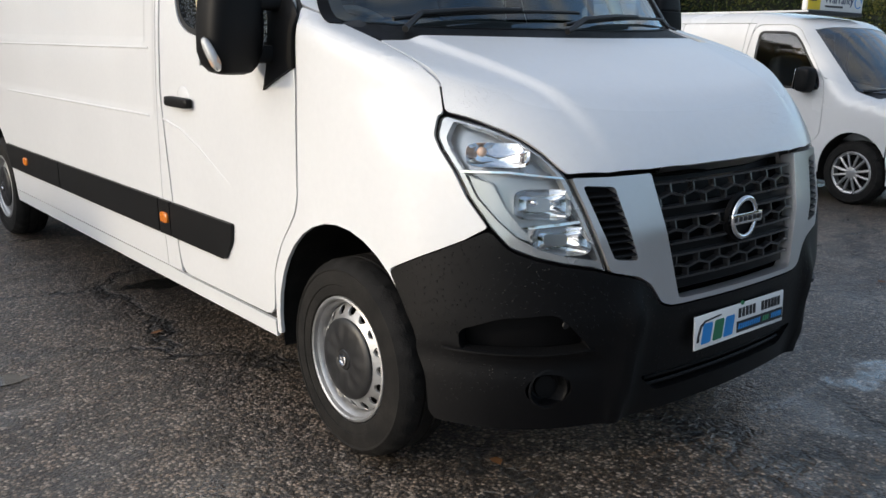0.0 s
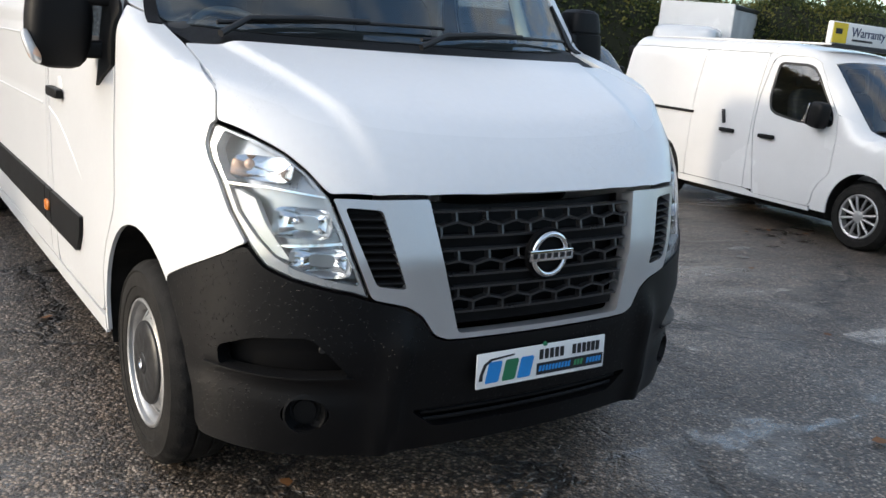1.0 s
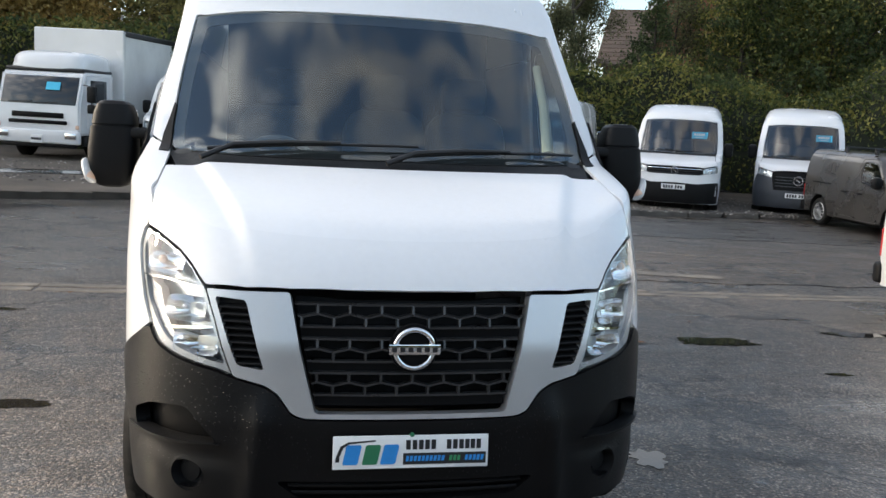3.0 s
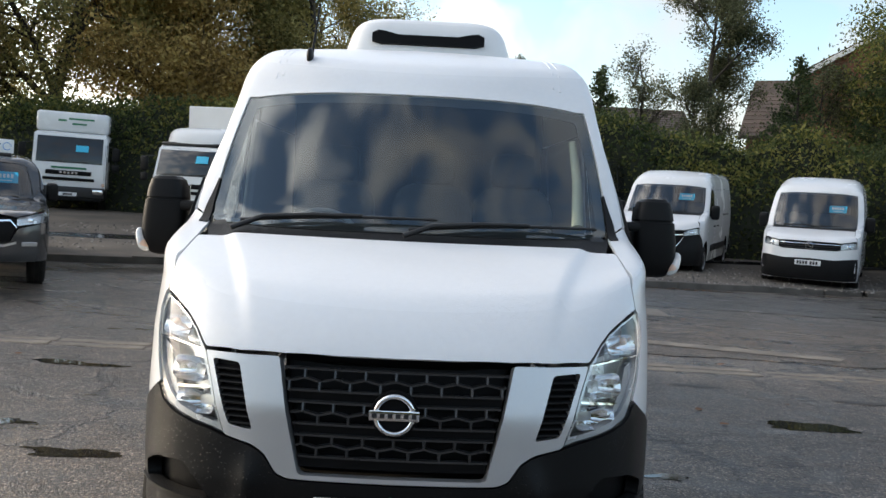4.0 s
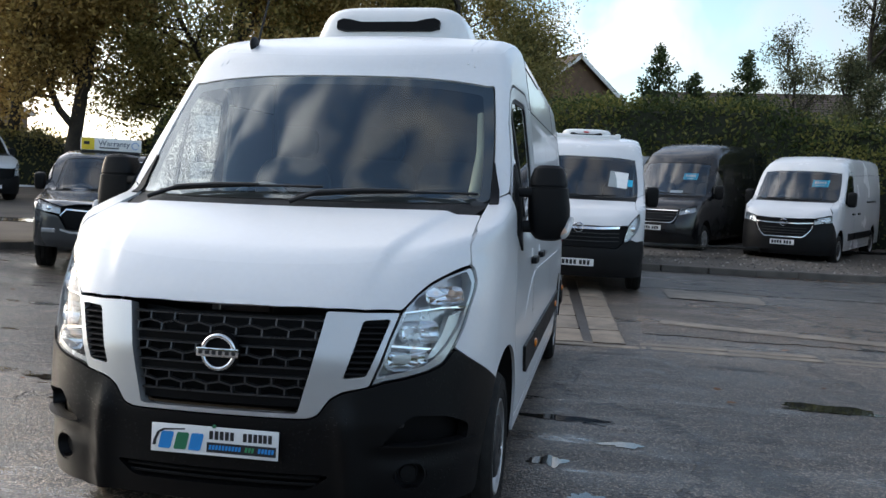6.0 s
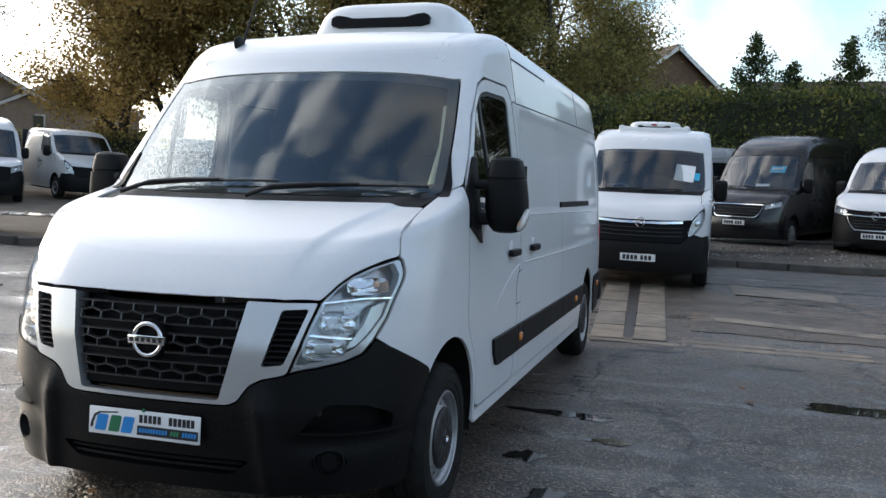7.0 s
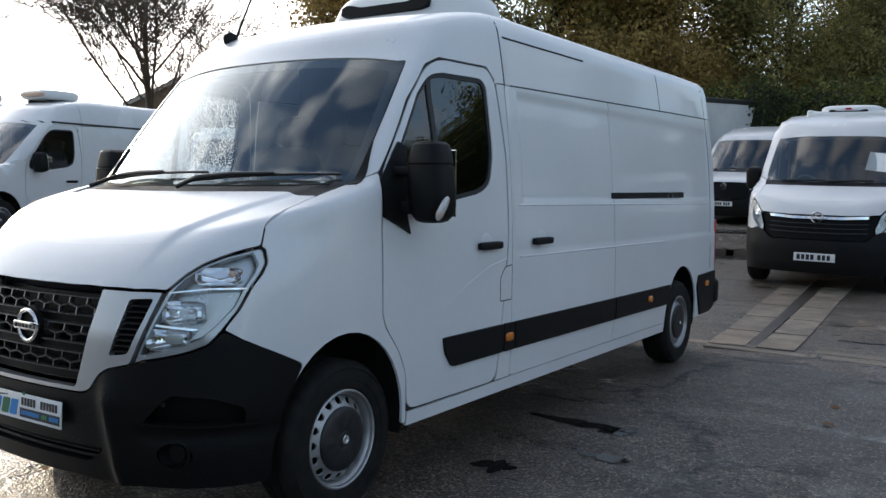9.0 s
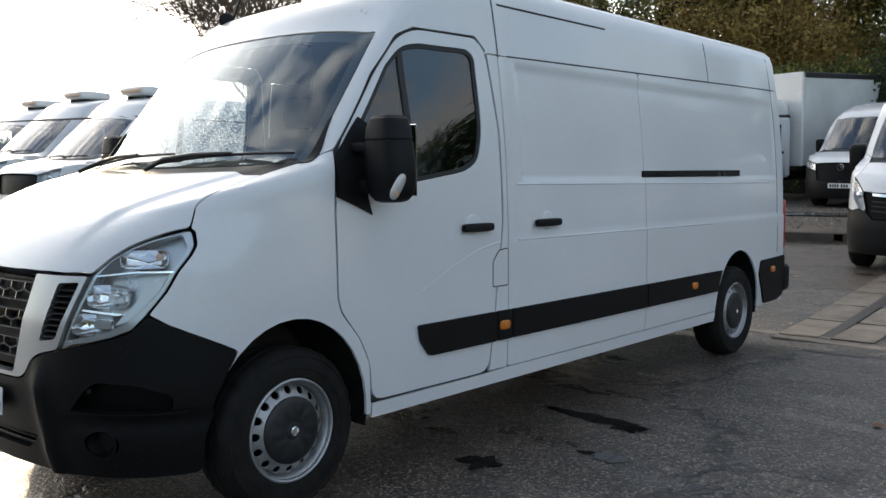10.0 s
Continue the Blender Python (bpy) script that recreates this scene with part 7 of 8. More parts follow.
ren = parked("panel_van", "white panel van with black bumper parked nose to the kerb", F2, G3, FR, WHITE_FAR, 5.5, 17.4, -26, plate_z=0.52, card=(0.45, 1.83), badge=(0.95, 0.075))
chrome_line(ren, F2, [(0.0, 0.935), (0.3, 0.94), (0.60, 0.96)], 0.022)
chrome_line(ren, F2, [(0.0, 0.64), (0.40, 0.64), (0.47, 0.69), (0.56, 0.80), (0.60, 0.90)], 0.02)
for z_ in (0.72, 0.78, 0.84):
    chrome_line(ren, F2, [(0.0, z_), (0.25, z_), (0.48, z_)], 0.012, 0.0, PLASTIC2)
for sgm in ([(1.575, 0.70), (1.575, 0.54), (2.2, 0.54), (2.2, 0.70)], [(2.25, 0.70), (2.25, 0.54), (4.1, 0.54), (4.1, 0.70)]):
    part("rubbing_strip", patch(F2, SIDE, [F2.sy(*p) for p in sgm], step=0.1, off=0.016, th=0.02, r=0.01), PLASTIC, ren)

# black high-roof van
F3 = Form(L=5.98, hw=1.03, H=2.72, zt=2.2, yt=1.62, yb=0.98, zb=1.36, zh0=1.06, zh1=1.36, yr=3.1, drop=0.46, tum=0.16)
G4 = dict(G_MASTER, yf=0.95, yr=4.7, d0=1.25, d1=2.35, slide=3.7, rail1=5.0, belt=1.36, dtop=2.12, split=2.16, hood1=0.92, cowl=1.385, glass0=1.43, wx0=0.88, wx1=0.80)
FF = face(0.60, 0.93, 1.06, 0.95, 1.14, 1.02, 0.72, 1.06, 1.03, fl=0.84, mat_=BLACK_PAINT)
tra = parked("panel_van", "black high-roof panel van with a turquoise price card", F3, G4, FF, BLACK_PAINT, 2.7, 18.4, -25, style="alloy", plate_z=0.62, card=(0.42, 1.85))
chrome_line(tra, F3, [(0.0, 1.03), (0.3, 1.03), (0.56, 1.03)], 0.018)
chrome_line(tra, F3, [(0.0, 0.75), (0.45, 0.75), (0.52, 0.80), (0.57, 0.95), (0.56, 1.02)], 0.018)
for z_ in (0.82, 0.89, 0.96):
    chrome_line(tra, F3, [(0.0, z_), (0.25, z_), (0.5, z_)], 0.012, 0.0, PLASTIC2)
part("paper_notice", rbox(0.3, 0.004, 0.12, 0.0, 1, at=(0.15, 1.22, 1.47), rot=(-60, 0, 6)), PAPER, tra)

# white van with black lower bumper
F4 = Form(L=5.99, hw=1.02, H=2.52, zt=2.16, yt=1.62, yb=0.92, zb=1.33, zh0=1.08, zh1=1.34, yr=3.0, drop=0.32)
G5 = dict(G_MASTER, yf=0.98, yr=4.62, d0=1.28, d1=2.36, slide=3.65, rail1=5.0, belt=1.34, dtop=2.10, split=2.12, hood1=0.86, cowl=1.355, glass0=1.40, wx0=0.88, wx1=0.82)
FV = face(0.62, 0.93, 1.06, 0.94, 1.10, 0.97, 0.90, 1.08, 1.02, fl=0.80, mat_=WHITE_FAR)
vwv = parked("panel_van", "white panel van with dark grille and turquoise price card", F4, G5, FV, WHITE_FAR, 8.4, 15.8, -28, plate_z=0.62, card=(0.45, 1.78), badge=(0.985, 0.075))
for s_ in (1, -1):
    part("bumper_lower", patch(F4, Round(1.3), [F4.fx(*p) for p in [(0.0, 0.72), (0.5, 0.70), (0.85, 0.74), (0.95, 0.74), (0.95, 0.27), (0.6, 0.26), (0.0, 0.26)]], step=0.09, off=0.014, th=0.02, sx=s_, r=0.01, gap=0), PLASTIC, vwv)
for z_ in (0.93, 0.98, 1.03):
    chrome_line(vwv, F4, [(0.0, z_), (0.3, z_), (0.6, z_)], 0.01, 0.0, CHROME if z_ > 1 else PLASTIC2)

# white van with grey bumper and round star badge
F5 = Form(L=5.93, hw=1.01, H=2.64, zt=2.22, yt=1.6, yb=0.95, zb=1.38, zh0=1.12, zh1=1.39, yr=3.0, drop=0.36, tum=0.14)
G6 = dict(G5, belt=1.38, dtop=2.16, split=2.18, cowl=1.40, glass0=1.44, wx0=0.86, wx1=0.80)
DGREY = mat("grey_plastic", (0.04, 0.045, 0.055), 0.5, 0, 0.3, 4)
FM = face(0.58, 0.95, 1.08, 0.92, 1.15, 1.02, 0.66, 1.12, 1.01, fl=0.86, mat_=DGREY)
mer = parked("panel_van", "white high-roof van with dark grey bumper", F5, G6, FM, WHITE_FAR, 11.5, 15.8, -32, plate_z=0.55, card=(0.5, 1.9), badge=(0.90, 0.10))
for z_ in (0.76, 0.83, 0.90, 0.97):
    chrome_line(mer, F5, [(0.0, z_), (0.28, z_), (0.5, z_)], 0.014, 0.0, DGREY)

# small vans
F6 = Form(L=4.4, hw=0.85, H=1.84, tum=0.15, ftap=0.12, yb=0.70, zb=1.04, yt=1.42, zt=1.70, bow=0.30, zh0=0.80, zh1=1.04, hp=0.6, hd=0.05, yr=2.4, drop=0.12, c1=0.24, c2=0.5, kc=0.08, kr=0.18, belt=0.9,
          nose=((0.2, 0.05), (0.35, 0.0), (0.6, 0.02), (0.8, 0.06), (1.0, 0.14)), dent=((0.6, 4.2, 0.60, 0.66, 0.006),))
G7 = dict(yf=0.76, yr=3.485, wr=0.305, a=0.345, b=0.385, d0=1.10, d1=2.12, slide=3.05, sill=0.27, belt=1.06, dtop=1.68, split=1.70, mir=0.72, hood1=0.66, hx=0.80, cowl=1.05, glass0=1.08, wx0=0.70, wx1=0.60, rail1=3.95, railz=1.02, yc=1.2)
FN = face(0.46, 0.70, 0.80, 0.70, 0.98, 0.78, 0.60, 0.80, 0.85, low=0.22, fl=0.66, mat_=WHITE_FAR)
nv = parked("small_van", "small white van with alloy wheels and a roof sign", F6, G7, FN, WHITE_FAR, 6.49, 1.50, -7.5, style="alloy", step=0.06, plate_z=0.45, sliding=(1, -1), rim=0.66)
part("sliding_handle", rbox(0.03, 0.035, 0.15, 0.01, 2, at=(-F6.sy(2.55, 1.0)[0] - 0.012, 2.55, 1.02), rot=(-14, 0, 0)), PLASTIC2, nv)
part("roof_rib", rbox(0.02, 2.6, 0.02, 0.006, 1, at=(-0.56, 2.9, 1.825)), WHITE_FAR, nv)


def roof_sign(x, y, z, rz):
    s = thing("roof_sign", "white and yellow roof sign reading Warranty", "sign", pose(x, y, z, 0, 0, rz))
    part("board", rbox(0.95, 0.06, 0.21, 0.012, 2, at=(0, 0, 0.14)), PAPER, s)
    part("foot", rbox(0.9, 0.16, 0.04, 0.01, 1, at=(0, 0.02, 0.02)), PLASTIC2, s)
    part("yellow_panel", rbox(0.20, 0.004, 0.19, 0.001, 1, at=(-0.36, -0.032, 0.14)), YELLOW, s)
    part("logo_mark", rbox(0.09, 0.004, 0.05, 0.001, 1, at=(-0.38, -0.035, 0.155)), INK, s)
    cu = bpy.data.curves.new("lettering", "FONT")
    cu.body, cu.size, cu.extrude = "Warranty", 0.125, 0.002
    cu.materials.append(mat("navy_letters", (0.015, 0.03, 0.09), 0.5))
    t = new("lettering", cu)
    t.parent = s
    t.matrix_basis = pose(-0.2, -0.034, 0.12, 90, 0, 0)
    part("tick_ring", (*tube([(0.38 + 0.055 * math.cos(a), -0.034, 0.14 + 0.055 * math.sin(a)) for a in np.linspace(0, 5.6, 20)], 0.005, None, 5)[:2], 60.0), BLUE, s)
    part("print_bar", rbox(0.3, 0.003, 0.02, 0.001, 1, at=(-0.03, -0.032, 0.085)), INK, s)


roof_sign(6.62, 3.15, 1.80, -7.5)
F7 = Form(L=3.9, hw=0.84, H=1.70, tum=0.15, ftap=0.12, yb=0.68, zb=1.0, yt=1.32, zt=1.56, bow=0.30, zh0=0.78, zh1=1.0, hp=0.6, hd=0.05, yr=2.2, drop=0.12, c1=0.24, c2=0.5, kc=0.08, kr=0.16, belt=0.9, nose=F6.nose)
G8 = dict(G7, yf=0.72, yr=3.22, wr=0.30, d0=1.02, d1=1.98, slide=2.85, belt=1.0, dtop=1.55, split=1.57, hood1=0.64, cowl=1.01, glass0=1.04, rail1=3.5, railz=0.95)
FI = face(0.44, 0.68, 0.78, 0.68, 0.94, 0.76, 0.58, 0.78, 0.84, low=0.22, fl=0.66, mat_=BROWN_PAINT)
fio = parked("small_van", "small dark bronze van with roof bars", F7, G8, FI, BROWN_PAINT, 12.35, 11.85, -1, style="alloy", step=0.08, plate_z=0.42, rim=0.66)
for y_ in (1.75, 2.75):
    part("roof_bar", rbox(1.3, 0.05, 0.04, 0.01, 1, at=(0, y_, 1.77)), PLASTIC2, fio)
    for s_ in (1, -1):
        part("bar_foot", rbox(0.06, 0.09, 0.12, 0.01, 1, at=(s_ * 0.6, y_, 1.71)), PLASTIC2, fio)
parked("small_van", "small white van parked beyond the dark one", F6, G7, FN, WHITE_FAR, 16.5, 12.0, -20, style="alloy", step=0.1, plate_z=0.45, rim=0.66)

# row of white refrigerated vans
F8 = Form(L=5.3, hw=0.985, H=2.44, tum=0.12, yb=0.92, zb=1.22, yt=1.75, zt=1.98, bow=0.24, zh0=0.98, zh1=1.22, yr=3.2, drop=0.26, belt=0.95)
G9 = dict(G_MASTER, yf=0.97, yr=4.27, wr=0.335, d0=1.40, d1=2.55, slide=3.75, sill=0.32, belt=1.17, dtop=1.93, split=1.95, hood1=0.86, hx=0.95, cowl=1.235, glass0=1.275, wx0=0.84, wx1=0.76, rail1=4.9, railz=1.18)
FC = face(0.56, 0.82, 0.95, 0.90, 1.06, 0.92, 0.62, 0.975, 0.985, fl=0.80, mat_=WHITE_FAR)
for i, (x_, y_) in enumerate(((-11.2, 4.85), (-14.7, 5.45), (-18.2, 6.05))):
    cv = parked("panel_van", "white refrigerated van with roof unit in a row", F8, G9, FC, WHITE_FAR, x_, y_, 6, step=0.09 if i == 0 else 0.12, plate_z=0.5, up=0.02)
    uu = part("cooling_unit", ([(v.x * 0.72, v.y * 0.5 + 2.70, v.z * 0.36 + 2.50) for v in [Vector(q) for q in blob(1.12, 1.5, 0.52, 0.42, 0.38, 12)[0]]], blob(1.12, 1.5, 0.52, 0.42, 0.38, 12)[1], 60.0), UNIT, cv, "white roof cooling unit")
    part("beacon_bar", blob(0.62, 0.14, 0.09, 0.5, 0.6, 10, at=(0, 2.34, 2.50)), AMBER_DIM, cv, "amber roof lamp bar")
    for s_ in (-0.25, 0.25):
        part("unit_foot", rbox(0.08, 0.3, 0.1, 0.01, 1, at=(s_, 2.60, 2.36)), PLASTIC2, cv)
    if i == 0:
        for sgm, mt in (([(2.7, 0.75), (2.7, 0.60), (4.0, 0.60), (4.0, 0.75)], PLASTIC2),):
            part("rubbing_strip", patch(F8, SIDE, [F8.sy(*p) for p in sgm], step=0.1, off=0.012, th=0.02, r=0.01), mt, cv)
        part("roof_stripe", patch(F8, SIDE, [F8.sy(*p) for p in [(1.7, 2.0), (1.7, 1.96), (5.1, 1.96), (5.1, 2.0)]], step=0.1, off=0.004, th=0.01, r=0.004), PLASTIC2, cv)

# van beyond the kerb, another to the left
for x_, y_, rz_, lb in ((-2.75, 19.9, -6, "white panel van with a dark bumper on the gravel"), (-17.4, 17.2, 48, "white van with black bumper on the gravel")):
    parked("panel_van", lb, F4, G5, face(0.62, 0.90, 1.05, 0.94, 1.12, 0.97, 0.66, 1.08, 1.02, fl=0.80), WHITE_FAR, x_, y_, rz_, step=0.12, plate_z=0.55, badge=(0.97, 0.07), up=0.1)

# white minibus with dark side windows behind the black van
F11 = Form(L=4.9, hw=0.98, H=2.30, zt=2.02, yt=1.55, yb=0.90, zb=1.28, zh0=1.04, zh1=1.29, yr=2.8, drop=0.2, tum=0.12)
G12 = dict(G5, yf=0.92, yr=3.9, d0=1.22, d1=2.25, slide=3.45, rail1=4.5, belt=1.28, dtop=1.92, split=1.95, cowl=1.30, glass0=1.34, wx0=0.84, wx1=0.78)
bus = parked("minibus", "white minibus with dark side windows behind the black van", F11, G12, face(0.60, 0.88, 1.02, 0.90, 1.08, 0.94, 0.66, 1.05, 0.98, fl=0.80), WHITE_FAR, 0.30, 19.9, -25, step=0.12, plate_z=0.55, up=0.1, group="")
for s_ in (1, -1):
    for a_, b_ in ((2.45, 3.40), (3.52, 4.45)):
        part("side_window", patch(F11, SIDE, [F11.sy(*p) for p in [(a_, 1.30), (a_, 1.86), (b_, 1.86), (b_, 1.30)]], step=0.12, off=0.004, th=0.012, sx=s_, r=0.06), GLASS_DARKROOM, bus)
part("roof_vent", rbox(0.5, 0.5, 0.08, 0.03, 2, at=(0, 3.0, 2.33)), WHITE_FAR, bus)

# dark pickup with a roof sign
F9 = Form(L=3.35, hw=0.93, H=1.80, tum=0.20, ftap=0.06, yb=1.30, zb=1.16, yt=1.85, zt=1.70, bow=0.22, zh0=1.04, zh1=1.17, hp=0.7, hd=0.03, yr=2.5, drop=0.06, c1=0.15, c2=0.35, kc=0.05, kr=0.16, belt=1.05, nose=((0.3, 0.1), (0.5, 0.0), (0.8, 0.0), (1.0, 0.04), (1.2, 0.12)))
G10 = dict(G_MASTER, yf=0.95, yr=5.0, wr=0.385, a=0.44, b=0.50, d0=1.52, d1=2.55, slide=2.9, sill=0.48, belt=1.20, dtop=1.68, split=1.70, mir=0.8, hood1=1.22, hx=0.95, cowl=1.165, glass0=1.19, wx0=0.74, wx1=0.64, rail1=3.0, railz=1.1, yc=1.6)
FP = face(0.50, 0.88, 0.98, 0.84, 1.06, 0.93, 0.52, 1.03, 0.93, low=0.40, fl=0.88, mat_=GREY_PAINT)
FP["bumper_top"] = [(0.0, 0.66), (0.42, 0.66), (0.52, 0.85), (0.84, 0.926)]
FP["grille"] = [(0.0, 1.02), (0.5, 0.98), (0.5, 0.885), (0.42, 0.664), (0.0, 0.664)]
hil = parked("pickup", "dark grey pickup truck with chrome grille trim", F9, G10, FP, GREY_PAINT, -5.72, 8.6, 26, style="alloy", step=0.07, plate_z=0.58, card=(0.36, 1.46, 8), sliding=(), category="pickup", group="", badge=(0.90, 0.065), rim=0.64)
chrome_line(hil, F9, [(0.0, 0.93), (0.15, 0.935), (0.42, 0.95), (0.50, 0.86)], 0.022)
chrome_line(hil, F9, [(0.25, 0.62), (0.36, 0.62), (0.50, 0.66)], 0.03, 0.01, SILVER)
part("load_bed", rbox(1.8, 1.9, 0.62, 0.05, 2, at=(0, 4.35, 0.86)), GREY_PAINT, hil)
part("load_cover", rbox(1.76, 1.86, 0.05, 0.02, 2, at=(0, 4.35, 1.19)), PLASTIC, hil)
for s_ in (1, -1):
    yy = F9.fx(0.66, 0.62)[1]
    part("fog_lamp", rbox(0.2, 0.03, 0.06, 0.01, 1, at=(s_ * 0.66, yy - 0.01, 0.64), rot=(0, 0, s_ * 14)), LAMP_GREY, hil)
mm = hil.matrix_basis @ Vector((0, 2.15, 1.77))
roof_sign(mm.x, mm.y, mm.z, 26)

# ---- lorries ----


def lorry(label, x, y, rz, cab_w, cab_h, box, deflector=True, bars=0):
    """A flat-fronted lorry: cab with glass, doors, lamps, bumper and wheels; box gives (width, height, length) of the body."""
    root = thing("lorry", label, "lorry", pose(x, y, ground_z(x, y) + 0.11, 2, 0, rz))
    cy, cz0 = 1.75, 0.62
    wf = plate2d([(-0.0, cz0), (cy, cz0), (cy, cz0 + cab_h), (0.42, cz0 + cab_h), (0.26, cz0 + cab_h - 0.06), (0.0, cz0 + cab_h * 0.45)], cab_w, pose(cab_w / 2, 0, 0, 0, 0, 90))
    bmesh.ops.bevel(wf, geom=[e for e in wf.edges if len(e.link_faces) == 2 and e.calc_face_angle(0) > 0.5], offset=0.05, segments=3, affect="EDGES")
    part("cab", wf, WHITE_FAR, root)
    h0, h1 = cz0 + cab_h * 0.47, cz0 + cab_h - 0.14
    sl_ = math.atan2(0.26, cab_h * 0.55 - 0.06)
    ws_ = part("windscreen", rbox(cab_w - 0.22, 0.03, (h1 - h0) / math.cos(sl_), 0.012, 2, at=(0, 0.118, (h0 + h1) / 2), rot=(-math.degrees(sl_), 0, 0)), GLASS_DARKROOM, root, "dark windscreen")
    for s_ in (-0.45, 0.25):
        part("wiper", tube([(s_ - 0.3, -0.02, h0 + 0.03), (s_ + 0.3, -0.015, h0 + 0.06)], 0.012, None, 5), PLASTIC2, root)
    part("grille", rbox(cab_w * 0.62, 0.05, 0.13, 0.02, 2, at=(0, -0.01, cz0 + cab_h * 0.30)), GRILLE_BLACK, root)
    part("grille", rbox(cab_w * 0.70, 0.05, 0.09, 0.02, 2, at=(0, -0.012, cz0 + cab_h * 0.19)), GRILLE_BLACK, root)
    for i in range(bars):
        part("print_bar", rbox(0.07, 0.02, 0.07, 0.005, 1, at=(-0.22 + 0.11 * i, -0.045, cz0 + cab_h * 0.30)), CHROME, root)
    part("bumper", rbox(cab_w + 0.02, 0.16, 0.34, 0.05, 3, at=(0, 0.02, cz0 - 0.06)), PLASTIC2 if bars else WHITE_FAR, root)
    part("bumper_lower", rbox(cab_w * 0.9, 0.14, 0.12, 0.03, 2, at=(0, 0.06, cz0 - 0.26)), PLASTIC, root)
    for s_ in (1, -1):
        lp = part("headlamp", rbox(0.30, 0.06, 0.16, 0.03, 2, at=(s_ * (cab_w / 2 - 0.2), -0.055, cz0 - 0.02)), REFLECT, root)
        part("indicator", rbox(0.09, 0.05, 0.1, 0.02, 2, at=(s_ * (cab_w / 2 - 0.06), 0.0, cz0 + 0.2)), AMBER_DIM, root)
        dr = part("door", rbox(0.02, 1.15, cab_h - 0.2, 0.02, 2, at=(s_ * (cab_w / 2 + 0.003), 0.95, cz0 + cab_h / 2)), WHITE_FAR, root)
        part("door_window", rbox(0.02, 0.82, cab_h * 0.36, 0.02, 2, at=(s_ * (cab_w / 2 + 0.012), 0.92, cz0 + cab_h * 0.70)), GLASS_DARKROOM, dr)
        part("door_handle", rbox(0.03, 0.16, 0.06, 0.01, 1, at=(s_ * (cab_w / 2 + 0.02), 1.35, cz0 + cab_h * 0.42)), PLASTIC, dr)
        mr_ = part("mirror", rbox(0.22, 0.10, 0.40, 0.05, 3, at=(s_ * (cab_w / 2 + 0.28), 0.05, cz0 + cab_h * 0.66)), PLASTIC, root)
        part("mirror", rbox(0.2, 0.10, 0.22, 0.05, 3, at=(s_ * (cab_w / 2 + 0.28), 0.05, cz0 + cab_h * 0.43)), PLASTIC, root)
        part("mirror_arm", tube([(s_ * cab_w / 2, 0.2, cz0 + cab_h * 0.8), (s_ * (cab_w / 2 + 0.28), 0.06, cz0 + cab_h * 0.78), (s_ * (cab_w / 2 + 0.28), 0.06, cz0 + cab_h * 0.4)], 0.016, None, 6), PLASTIC2, mr_)
        part("step_box", rbox(0.1, 0.9, 0.25, 0.03, 2, at=(s_ * (cab_w / 2 - 0.08), 0.75, cz0 - 0.15)), PLASTIC2, root)
        add_wheel(root, s_ * (cab_w / 2 - 0.16), 1.05, 0.40)
    ctop = cz0 + cab_h
    if deflector:
        vs_, fs_, _ = blob(cab_w * 0.94, 1.7, 0.9, 0.42, 0.4, 14)
        vs_ = [Vector((v.x, v.y + (0.35 * max(0, v.z) if v.y < 0 else 0), max(v.z, -0.04))) + Vector((0, 1.15, ctop + 0.06)) for v in vs_]
        df = part("air_deflector", (vs_, fs_, 50.0), WHITE_FAR, root)
        part("deflector_band", rbox(cab_w * 0.95, 1.5, 0.10, 0.04, 2, at=(0, 1.05, ctop + 0.03)), PLASTIC2, df)
    else:
        hd = part("cab_head", rbox(cab_w * 1.0, 0.9, 0.62, 0.10, 3, at=(0, 0.95, ctop + 0.32)), WHITE_FAR, root)
        for a, b, zz, hh in ((-0.42, -0.18, 0.36, 0.10), (-0.12, 0.62, 0.42, 0.09), (-0.02, 0.40, 0.27, 0.09)):
            part("print_bar", rbox(b - a, 0.01, hh * 0.6, 0.003, 1, at=((a + b) / 2, 0.497, ctop + zz)), GREEN, hd)
        part("print_bar", rbox(1.0, 0.01, 0.06, 0.003, 1, at=(0, -0.012, cz0 + cab_h * 0.385)), GREEN, root)
    pl = part("number_plate", rbox(0.52 if bars else 0.3, 0.02, 0.111 if bars else 0.2, 0.006, 1, at=(0, -0.075, cz0 - 0.12)), PLATE, root)
    for i in range(4):
        part("print_bar", rbox(0.06, 0.004, 0.06, 0.001, 1, at=(-0.1 + 0.068 * i, -0.087, cz0 - 0.12)), INK, pl)
    part("price_card", rbox(0.36, 0.01, 0.2, 0.002, 1, at=(0.35, 0.10, h0 + 0.45), rot=(-math.degrees(sl_), 0, 0)), CYAN, root)
    part("chassis", rbox(0.9, box[2] + 1.6, 0.22, 0.03, 1, at=(0, (box[2] + 1.6) / 2 + 0.5, 0.62)), RUBBER, root)
    bw, bh, bl = box
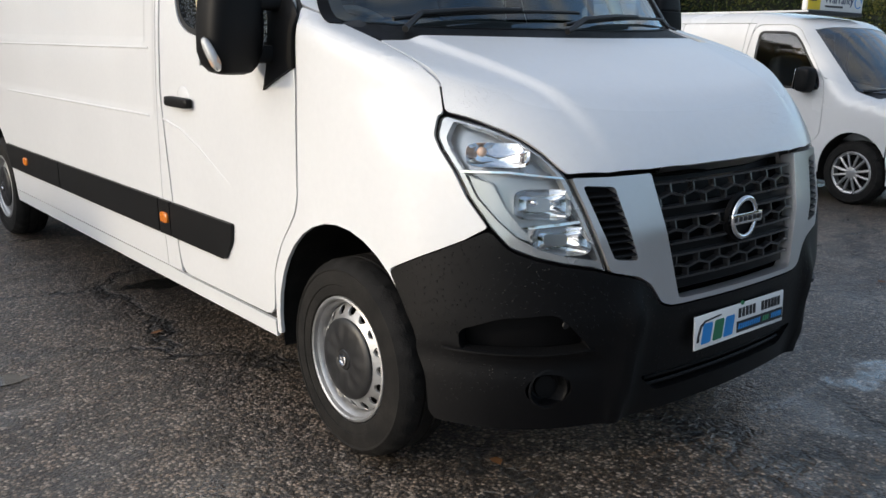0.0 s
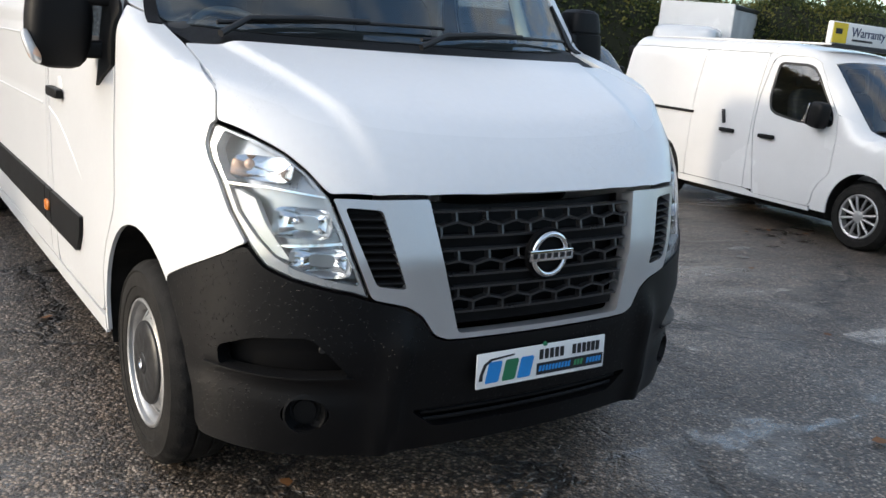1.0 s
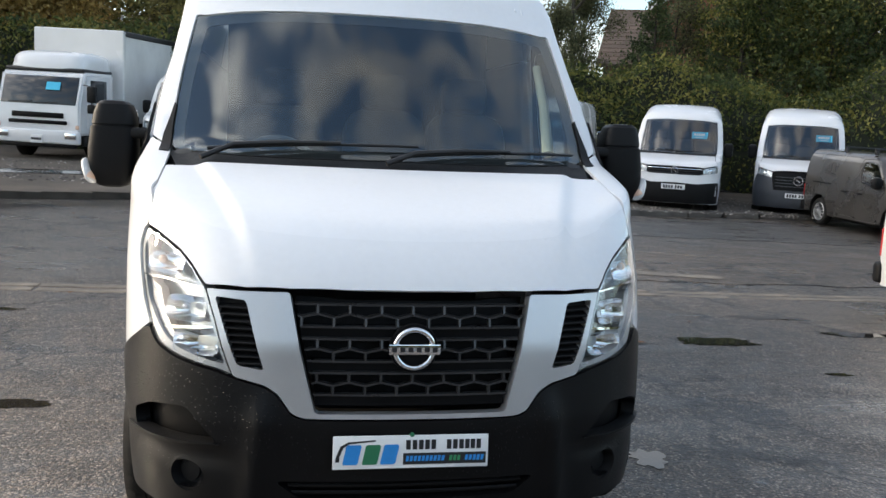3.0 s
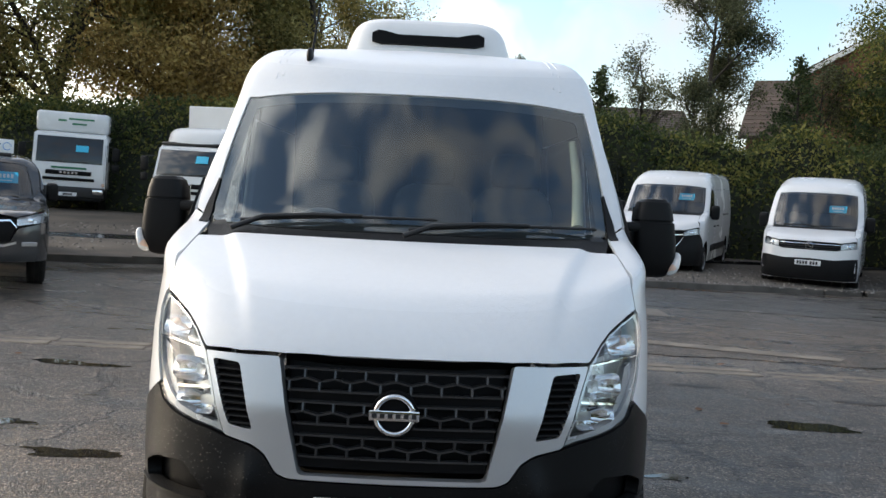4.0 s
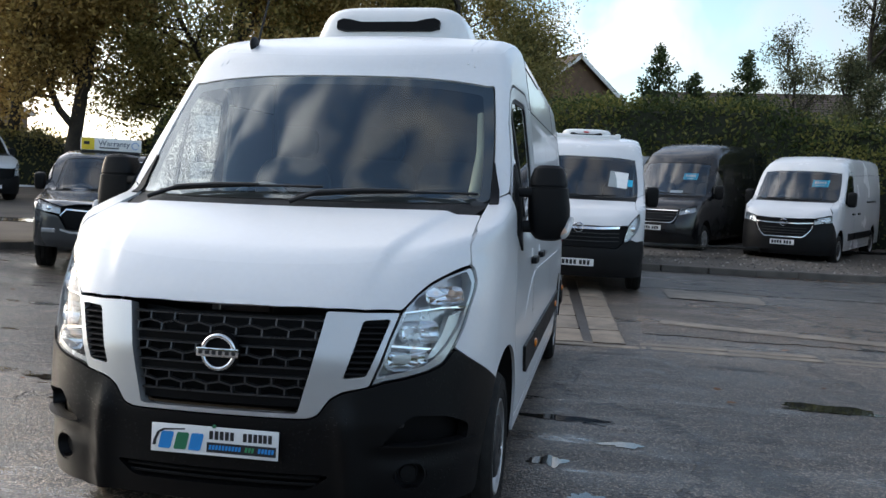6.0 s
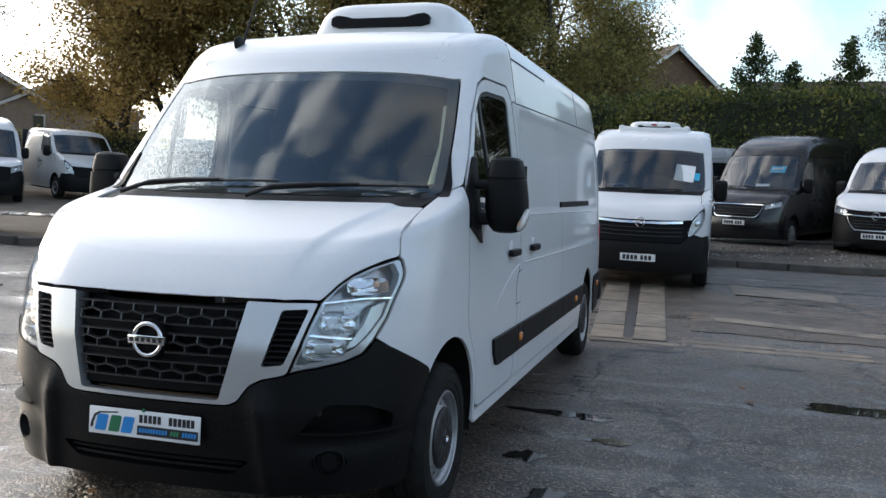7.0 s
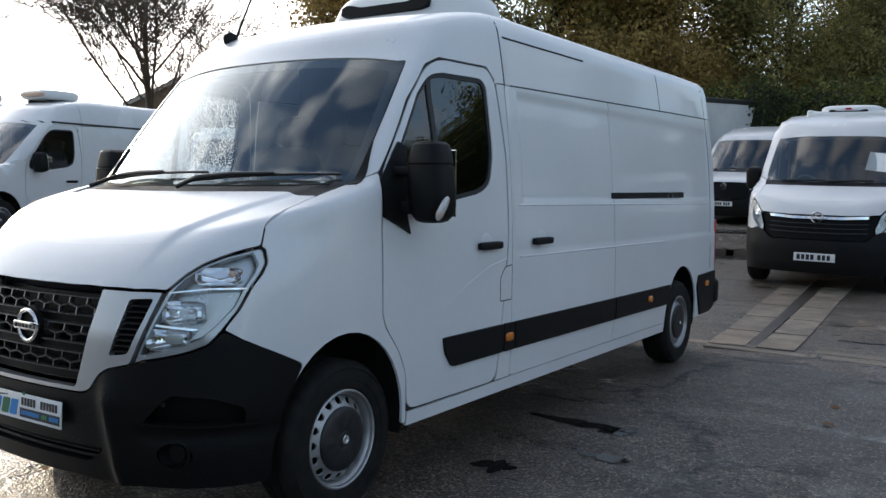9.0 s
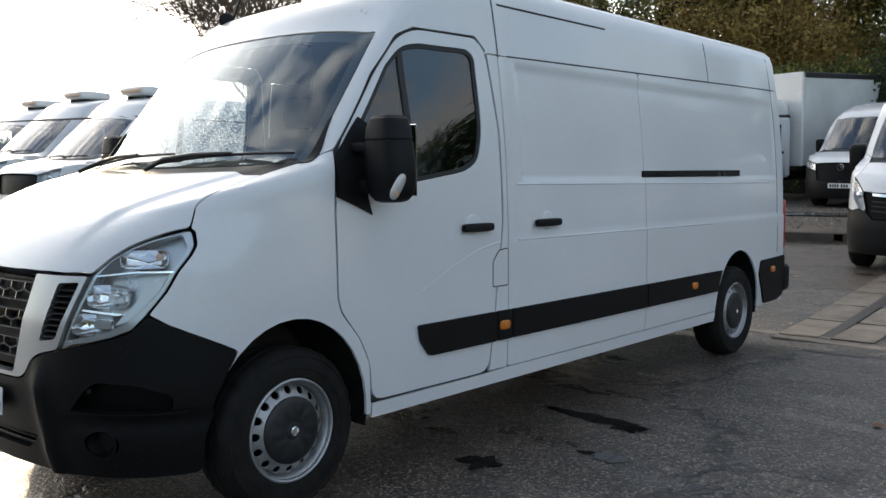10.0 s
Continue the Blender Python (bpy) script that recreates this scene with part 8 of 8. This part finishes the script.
    if bh > 0.8:
        b0 = 0.92
        bx = part("body_box", rbox(bw, bl, bh, 0.025, 1, at=(0, 2.0 + bl / 2, b0 + bh / 2)), CURTAIN, root, "white curtain-sided body")
        part("front_board", rbox(bw + 0.04, 0.06, bh + 0.03, 0.02, 1, at=(0, 1.99, b0 + bh / 2)), WHITE_FAR, bx)
        for s_ in (1, -1):
            part("roof_rail", rbox(0.07, bl + 0.04, 0.14, 0.02, 1, at=(s_ * bw / 2, 2.0 + bl / 2, b0 + bh - 0.06)), PLASTIC2, bx)
            part("corner_post", rbox(0.07, 0.07, bh, 0.015, 1, at=(s_ * bw / 2, 2.02, b0 + bh / 2)), SILVER_PAINT, bx)
            for i in range(9):
                part("strap", rbox(0.012, 0.045, 0.34, 0.003, 1, at=(s_ * (bw / 2 + 0.008), 2.4 + i * bl / 9.5, b0 + 0.02)), PLASTIC2, bx)
    for s_ in (1, -1):
        add_wheel(root, s_ * (bw / 2 - 0.25), 2.0 + bl * 0.68, 0.40)
    return root


CURTAIN = mat("lorry_curtain", (0.62, 0.62, 0.60), 0.55, 0, 0.18, 1.2, 0.2, 30)
lorry("white curtain-sided lorry with air deflector", -6.15, 20.6, -17, 2.15, 1.55, (2.45, 2.4, 4.6))
lorry("white lorry with green print on the cab", -10.75, 24.3, 14, 2.1, 1.75, (2.3, 0.5, 5.0), deflector=False, bars=5)
lorry("white box lorry beyond the small van", 18.5, 16.0, -62, 2.0, 1.2, (2.2, 2.1, 4.4))

# silver crew-cab dropside
F10 = Form(L=3.6, H=2.22, zt=2.05, drop=0.10)
G11 = dict(G_MASTER, slide=3.1, yr=4.9, split=2.06, rail1=3.2)
dsd = parked("dropside_truck", "silver crew-cab dropside truck", F10, G11, FA, SILVER_PAINT, -16.6, 20.9, 62, step=0.11, plate_z=0.47, sliding=(), category="truck", group="", up=0.1)
part("load_deck", rbox(2.05, 2.9, 0.12, 0.02, 1, at=(0, 5.15, 0.88)), SILVER_PAINT, dsd)
for s_ in (1, -1):
    part("drop_side", rbox(0.04, 2.9, 0.38, 0.01, 1, at=(s_ * 1.02, 5.15, 1.12)), SILVER_PAINT, dsd)
part("tail_board", rbox(2.05, 0.04, 0.38, 0.01, 1, at=(0, 6.6, 1.12)), SILVER_PAINT, dsd)
part("headboard", rbox(2.05, 0.06, 1.25, 0.01, 1, at=(0, 3.7, 1.5)), PLASTIC2, dsd)
part("chassis", rbox(0.9, 3.2, 0.2, 0.02, 1, at=(0, 5.0, 0.62)), RUBBER, dsd)
